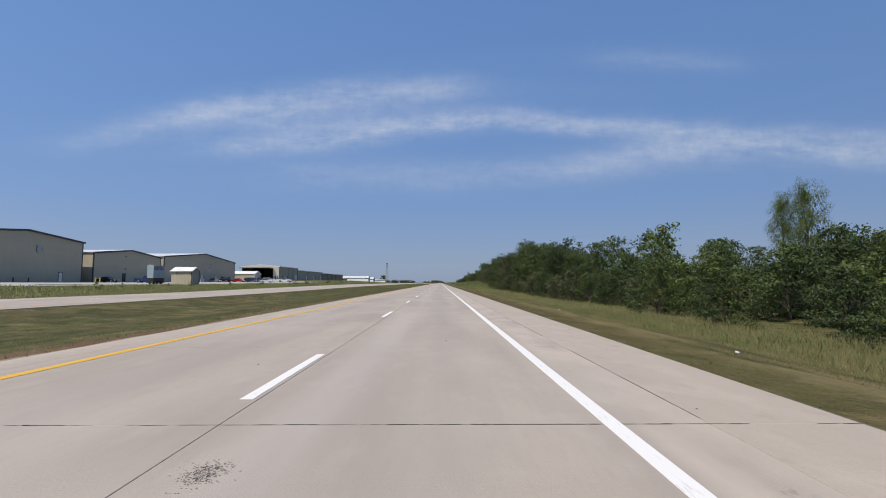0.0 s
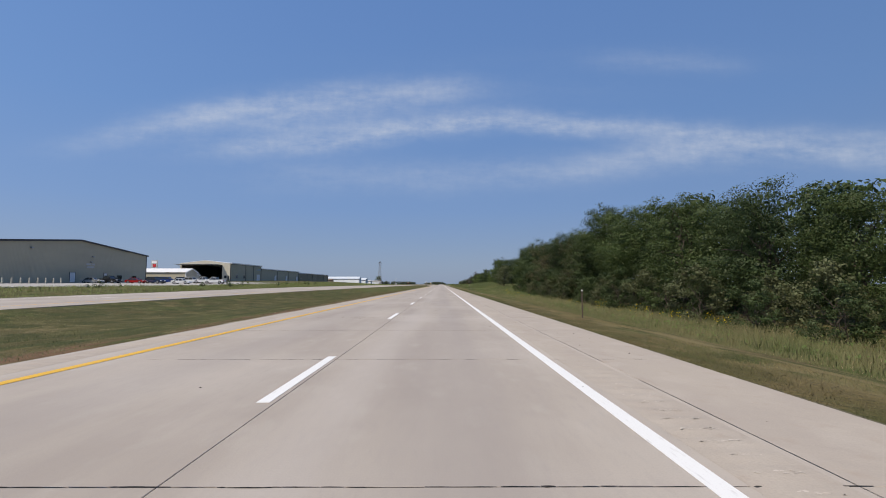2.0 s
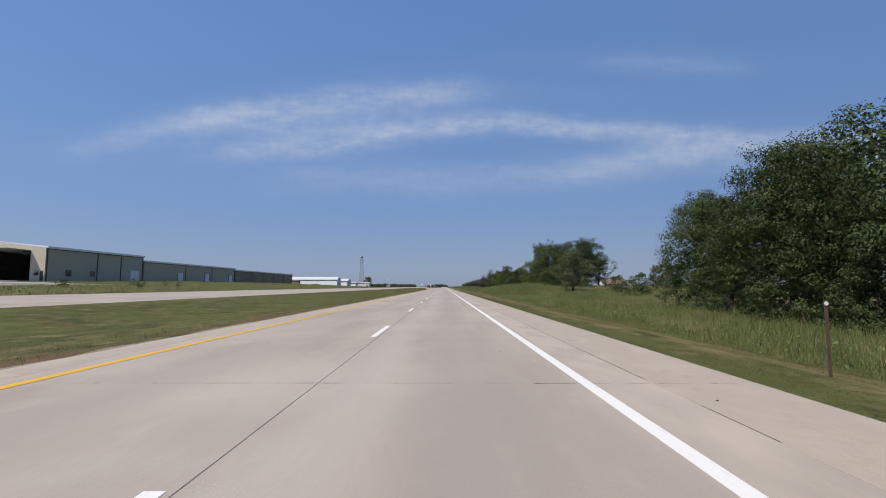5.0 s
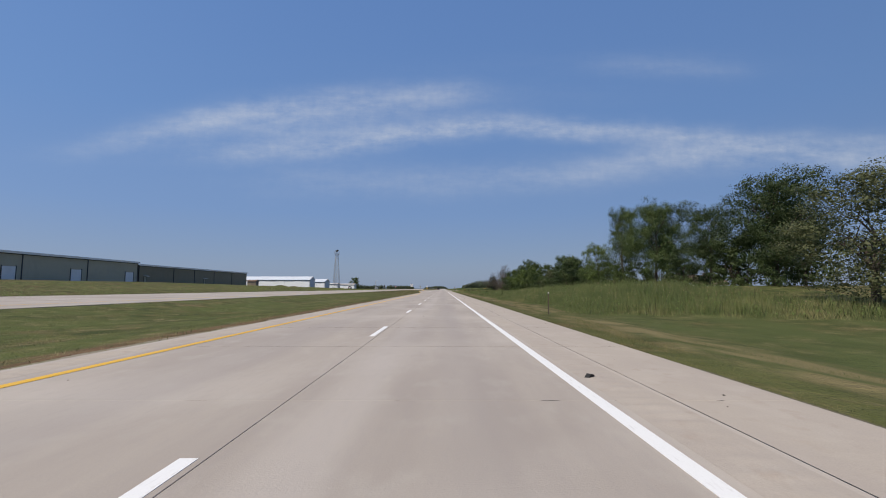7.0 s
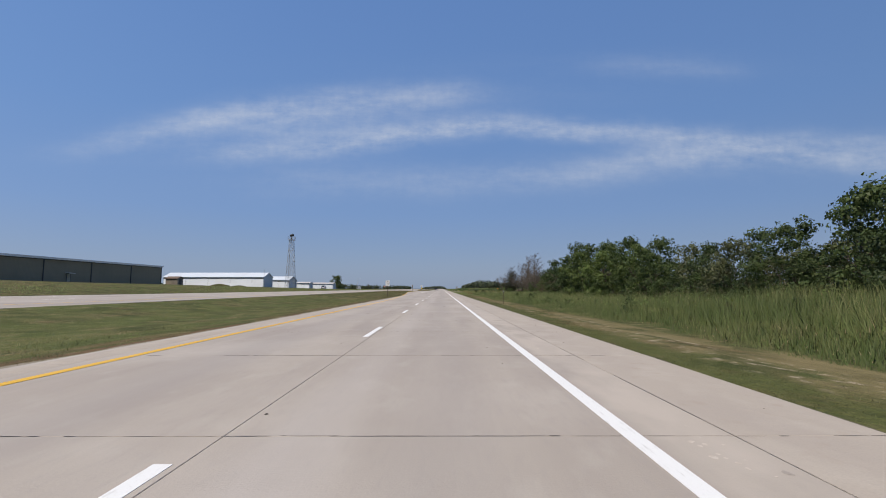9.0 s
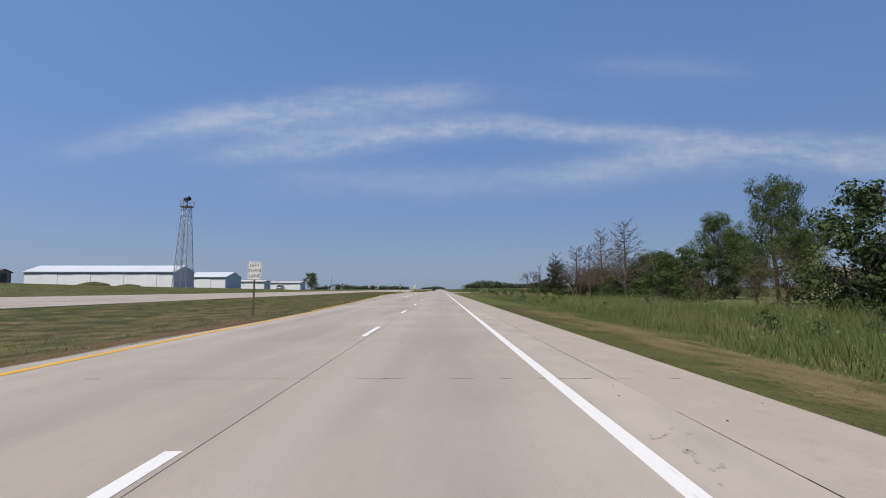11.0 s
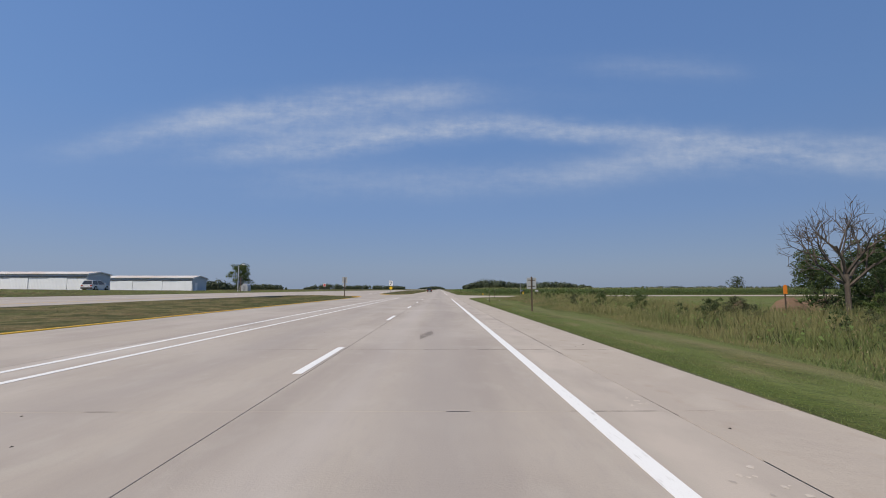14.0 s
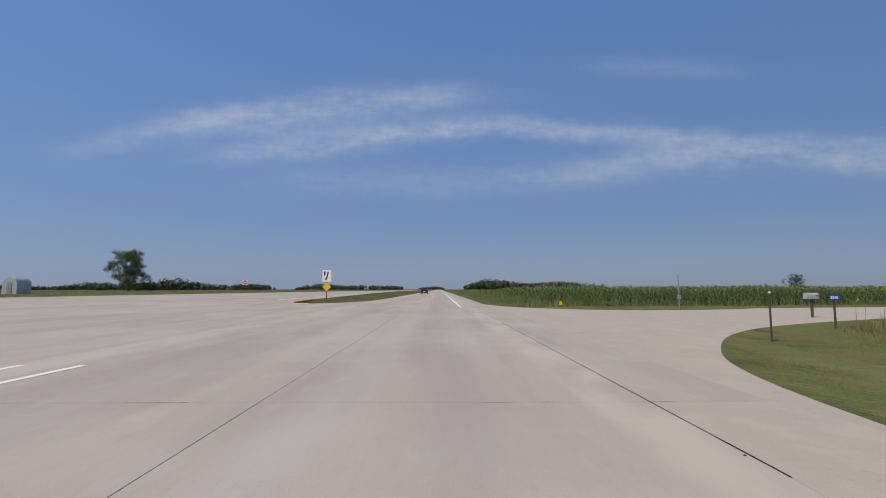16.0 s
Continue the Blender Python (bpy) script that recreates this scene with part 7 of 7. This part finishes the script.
side = np.stack([-np.sin(ang), np.cos(ang), np.zeros(m * L)], 1) * 0.045
mid = root + dirn * ln * 0.5 + np.array([0, 0, 0.28]) * ln
tip = root + dirn * ln + np.array([0, 0, -0.05]) * ln
v = np.stack([root - side * 0.6, root + side * 0.6, mid + side, mid - side, tip], 1)
tris = np.concatenate([v[:, [0, 1, 2]], v[:, [0, 2, 3]], v[:, [3, 2, 4]]], 0)
tagged(many("corn_field", tris, M_corn), "tall green corn in rows", "corn", kind="stuff")
scatter("corn_tassels", cx, cyy, np.full(m, 0.2), 0.05, M_tassel, "pale tassels on the corn", crn, 0.3, 1, hz)
scatter("corn_stalks", cx, cyy, hz, 0.05, M_corn, "corn stalks", crn, 0.02)
n = 40000
xx, yy = crn.uniform(10, 420, n), 560 + 260 * crn.random(n) ** 1.3
scatter("far_corn", xx, yy, crn.uniform(1.0, 1.5, n), 0.5, M_corn, "far corn field", crn, 0.1)
n = 9000
xx, yy = crn.uniform(4.4, 10.5, n), crn.uniform(519, 640, n)
ok = ~paved(xx, yy)
scatter("field_edge_grass", xx[ok], yy[ok], crn.uniform(0.2, 0.8, ok.sum()) * np.clip((xx[ok] - 4) / 5, 0.2, 1), 0.05, M_tall, "rough grass before the corn", crn, 0.25)

# ---- tarred joints, rumble strips and slabs of the carriageway ----
SL = 4.96
GROOVED = ((62, 150), (205, 270), (362, 420))


def joint(k):
    """Where the k-th transverse joint lies along the road."""
    return float(np.interp(k, [-2, 0, 3, 6, 9, 12, 15, 19, 43, 55, 71, 92, 95, 98], [-6.2, 3.71, 18.8, 33.65, 48.65, 63.5, 78.4, 97.9, 216.9, 276.7, 354.6, 459.0, 474.1, 490.4]))


tar = Shape()
jr = random.Random(3)
for k in range(0, 99):
    y0 = joint(k)
    # how much sealant is left: strong, broken or nearly gone; thinner past the turning lane
    left = {4: 1, 9: 1, 12: 1, 14: 1, 15: 1, 0: 0.95, 2: 0.95, 1: 0.5, 6: 0.95, 11: 0.5, 43: 0.3, 55: 0.85, 82: 0.85, 87: 0.85, 89: 0.3, 92: 0.9, 95: 0.9, 98: 0.3}.get(k) or (jr.choice((1.0, 0.95, 0.9, 0.7, 0.5)) if y0 < 345 else jr.choice((0.8, 0.4, 0.25, 0.15, 0.12)))
    wide = 1.3 if left == 1 else jr.choice((1.0, 1.0, 1.2, 0.8))
    drift, x = 0.0, -6.4
    while x < 3.95:
        w = jr.uniform(0.05, 0.4)
        fade = 0.55 if x < -4.5 or x > 2.7 else 1.0
        if jr.random() < left * fade:
            h = jr.uniform(0.004, 0.008) * wide
            if jr.random() < 0.16:
                h, w = jr.uniform(0.009, 0.016) * wide, min(w, 0.1)
            drift = 0.7 * drift + jr.uniform(-0.006, 0.006)
            yo = y0 + drift
            tar.face([(x, yo - h * 0.5, 0.0022), (x + w * 0.35, yo - h * jr.uniform(0.6, 1.2), 0.0022), (x + w * 0.7, yo - h * jr.uniform(0.5, 1.1), 0.0022), (x + w, yo - h * 0.35, 0.0022), (x + w, yo + h * 0.35, 0.0022), (x + w * 0.6, yo + h * jr.uniform(0.5, 1.2), 0.0022), (x + w * 0.3, yo + h * jr.uniform(0.5, 1.1), 0.0022), (x, yo + h * 0.5, 0.0022)])
        x += w * jr.uniform(0.85, 1.1)
y = 0.0
while y < 522:
    ln, w = jr.uniform(0.6, 2.4), jr.uniform(0.0015, 0.0045) + (0.006 if y > 484 else 0)
    if jr.random() < 0.8:
        tar.face([(2.625 - w, y, 0.0022), (2.625 + w, y, 0.0022), (2.625 + w * jr.uniform(0.5, 1.5), y + ln, 0.0022), (2.625 - w, y + ln, 0.0022)])
    y += ln
tagged(part("joint_sealant", tar, M_tar, road), "", "", kind="stuff")
grit = Shape()
for k in range(420):
    x, y, r = jr.uniform(-7.2, 4.1), jr.uniform(2, 490), jr.uniform(0.006, 0.022)
    if jr.random() < 0.5:
        x = jr.uniform(2.0, 4.1)
    a = jr.uniform(0, 3)
    ring = [(x + r * jr.uniform(0.6, 1.5) * math.cos(a + i * 1.257), y + 1.4 * r * jr.uniform(0.6, 1.5) * math.sin(a + i * 1.257), 0.001) for i in range(5)]
    for i in range(5):
        grit.face([ring[i], ring[(i + 1) % 5], (x, y, r * 0.7)])
tagged(part("road_grit", grit, M_tar, road), kind="stuff")
mud = Shape()
for cx, cy, n, w in ((-1.57, 2.65, 420, 0.075), (0.04, 230.3, 160, 0.04), (3.2, 486.6, 70, 0.3), (2.9, 482.2, 60, 0.25), (3.5, 479.5, 40, 0.2), (-9.0, 400.5, 40, 0.4)):
    for k in range(n):
        x, y, r = jr.gauss(cx, w), jr.gauss(cy, w * 1.3), jr.uniform(0.002, 0.008)
        a = jr.uniform(0, 3)
        mud.face([(x + r * jr.uniform(0.5, 1.6) * math.cos(a + i * 1.047), y + r * jr.uniform(0.5, 1.6) * math.sin(a + i * 1.047), 0.0026) for i in range(6)])
tagged(part("mud_flecks", mud, M_stain, road), kind="stuff")
stain = Shape()
for k in range(520):
    f = jr.uniform(-1, 1)
    x, y, r = -0.28 + 0.12 * f + jr.gauss(0, 0.09 * (1.1 - abs(f))), 437.4 + 1.0 * f + jr.gauss(0, 0.12), jr.uniform(0.008, 0.022)
    a = jr.uniform(0, 3)
    stain.face([(x + r * jr.uniform(0.5, 1.5) * math.cos(a + i * 1.047), y + 2.0 * r * jr.uniform(0.5, 1.5) * math.sin(a + i * 1.047), 0.0024 + 0.00001 * (k % 50)) for i in range(6)])
tagged(part("dark_stain", stain, M_stain, road), kind="stuff")
spall = [Shape(), Shape()]
for k in range(150):
    cx, cy = jr.gauss(2.25, 0.18), jr.uniform(1, 486)
    if any(p - 2 < cy < q + 2 for p, q in GROOVED):
        continue
    s = spall[jr.random() < 0.45]
    for q in range(jr.randint(4, 14)):
        x, y, r = jr.gauss(cx, 0.10), jr.gauss(cy, 0.28), jr.uniform(0.008, 0.03)
        a = jr.uniform(0, 3)
        s.face([(x + r * jr.uniform(0.5, 1.5) * math.cos(a + i * 1.047), y + 1.3 * r * jr.uniform(0.5, 1.5) * math.sin(a + i * 1.047), 0.0024) for i in range(6)])
for p, q in GROOVED[:1]:
    crown = np.random.default_rng(int(p) + 100).uniform(0.45, 1.0, int((q - p) / 0.31) + 1)
    for k in range(int((q - p) / 0.31)):
        # worn crowns of the rolled grooves, patchy along the road
        for n in range(int(10 * max(0, math.sin(k * 0.21) + 0.4 * math.sin(k * 0.77 + 1) + 0.5))):
            x, y, r = jr.uniform(2.04, 2.41), p + (k + 0.5) * 0.31 + jr.gauss(0, 0.014), jr.uniform(0.005, 0.014)
            a = jr.uniform(0, 3)
            spall[0].face([(x + 1.8 * r * jr.uniform(0.5, 1.5) * math.cos(a + i * 1.257), y + r * jr.uniform(0.5, 1.5) * math.sin(a + i * 1.257), 0.0012 + 0.02 * crown[k]) for i in range(5)])
tagged(part("pale_spalls", spall[0], M_pale_chip, road), kind="stuff")
tagged(part("brown_stains", spall[1], M_faint_stain, road), kind="stuff")
skid = Shape()
for x0, y0, dx, ln, w in ((-9.2, 384, 0.9, 6.5, 0.09), (-8.6, 386, 0.9, 6.0, 0.08), (-9.6, 392, 0.7, 5.0, 0.07)):
    for k in range(14):
        f, g = k / 14, (k + jr.uniform(0.4, 1.0)) / 14
        skid.face([(x0 + dx * f - w / 2, y0 + ln * f, tilt(x0 + dx * f) + 0.003), (x0 + dx * f + w / 2, y0 + ln * f, tilt(x0 + dx * f) + 0.003), (x0 + dx * g + w / 2, y0 + ln * g, tilt(x0 + dx * g) + 0.003), (x0 + dx * g - w / 2, y0 + ln * g, tilt(x0 + dx * g) + 0.003)])
tagged(part("skid_marks", skid, M_tar, turn_lane), kind="stuff")


def rumble(x0, x1, y0, y1, name, up=0.02):
    """Rolled grooves along the shoulder: soft waves that fade out at both sides."""
    pitch, steps = 0.31, 4
    ys = np.arange(y0, y1, pitch / steps)
    xs = np.linspace(x0 - 0.1, x1 + 0.1, 5)
    fade = np.array([0, 0.8, 1, 0.8, 0])
    rr = np.random.default_rng(int(y0) + 100)
    depth = np.repeat(rr.uniform(0.45, 1.0, len(ys) // steps + 1), steps)[:len(ys)]
    Z = 0.0016 + up * depth[:, None] * (0.5 - 0.5 * np.cos(2 * math.pi * (ys - y0) / pitch))[:, None] * fade[None]
    nx, ny = len(xs), len(ys)
    v = np.stack([*np.broadcast_arrays(xs[None], ys[:, None]), Z], -1).reshape(-1, 3)
    f = [(r * nx + c, r * nx + c + 1, (r + 1) * nx + c + 1, (r + 1) * nx + c) for r in range(ny - 1) for c in range(nx - 1)]
    me = bpy.data.meshes.new(name)
    me.from_pydata(v.tolist(), [], f)
    me.polygons.foreach_set("use_smooth", [True] * len(me.polygons))
    me.materials.append(M_shoulder)
    return tagged(part(name, me, M_shoulder, road), kind="stuff")


for y0, y1 in GROOVED:
    rumble(2.0, 2.45, y0, y1, "rumble_strip")
for y0, y1 in ((-4, 330),):
    rumble(-7.1, -6.65, y0, y1, "rumble_strip", 0.03)


def slab_mesh(x0, x1, ln, mat, name):
    g, b, t = 0.004, 0.004, 0.2
    lo = [(x0 + g, g), (x1 - g, g), (x1 - g, ln - g), (x0 + g, ln - g)]
    s = Shape()
    top = [(x + (b if x < (x0 + x1) / 2 else -b), y + (b if y < ln / 2 else -b), 0.0) for x, y in lo]
    mid = [(x, y, -b) for x, y in lo]
    bot = [(x, y, -t) for x, y in lo]
    s.face(top)
    for a, c in ((bot, mid), (mid, top)):
        for i in range(4):
            j = (i + 1) % 4
            s.face([a[i], a[j], c[j], c[i]])
    return s.mesh(name, mat)


lanes = [slab_mesh(-2.0, 2.625, SL, M_slab, "slab"), slab_mesh(-7.35, -2.0, SL, M_slab, "slab"), slab_mesh(2.625, 4.07, SL, M_shoulder, "slab")]
for k in range(100):
    for me in lanes:
        ob = part("slab", me, M_slab, road)
        ob.location = (0, joint(k - 2), 0)
        ob.scale = (1, (joint(k - 1) - joint(k - 2)) / SL, 1)
y_end = joint(98)
part("far_slabs", Shape().box(-7.35, -2.004, y_end, 530, -0.2, 0).box(-1.996, 2.621, y_end, 530, -0.2, 0).box(2.629, 4.07, y_end, 530, -0.2, 0), M_slab, road)
for proto in PROTO + FAR + BUSH + LOW + [LONE, DRY] + DEADS:
    for o in [*proto.children_recursive, proto]:
        bpy.data.objects.remove(o)
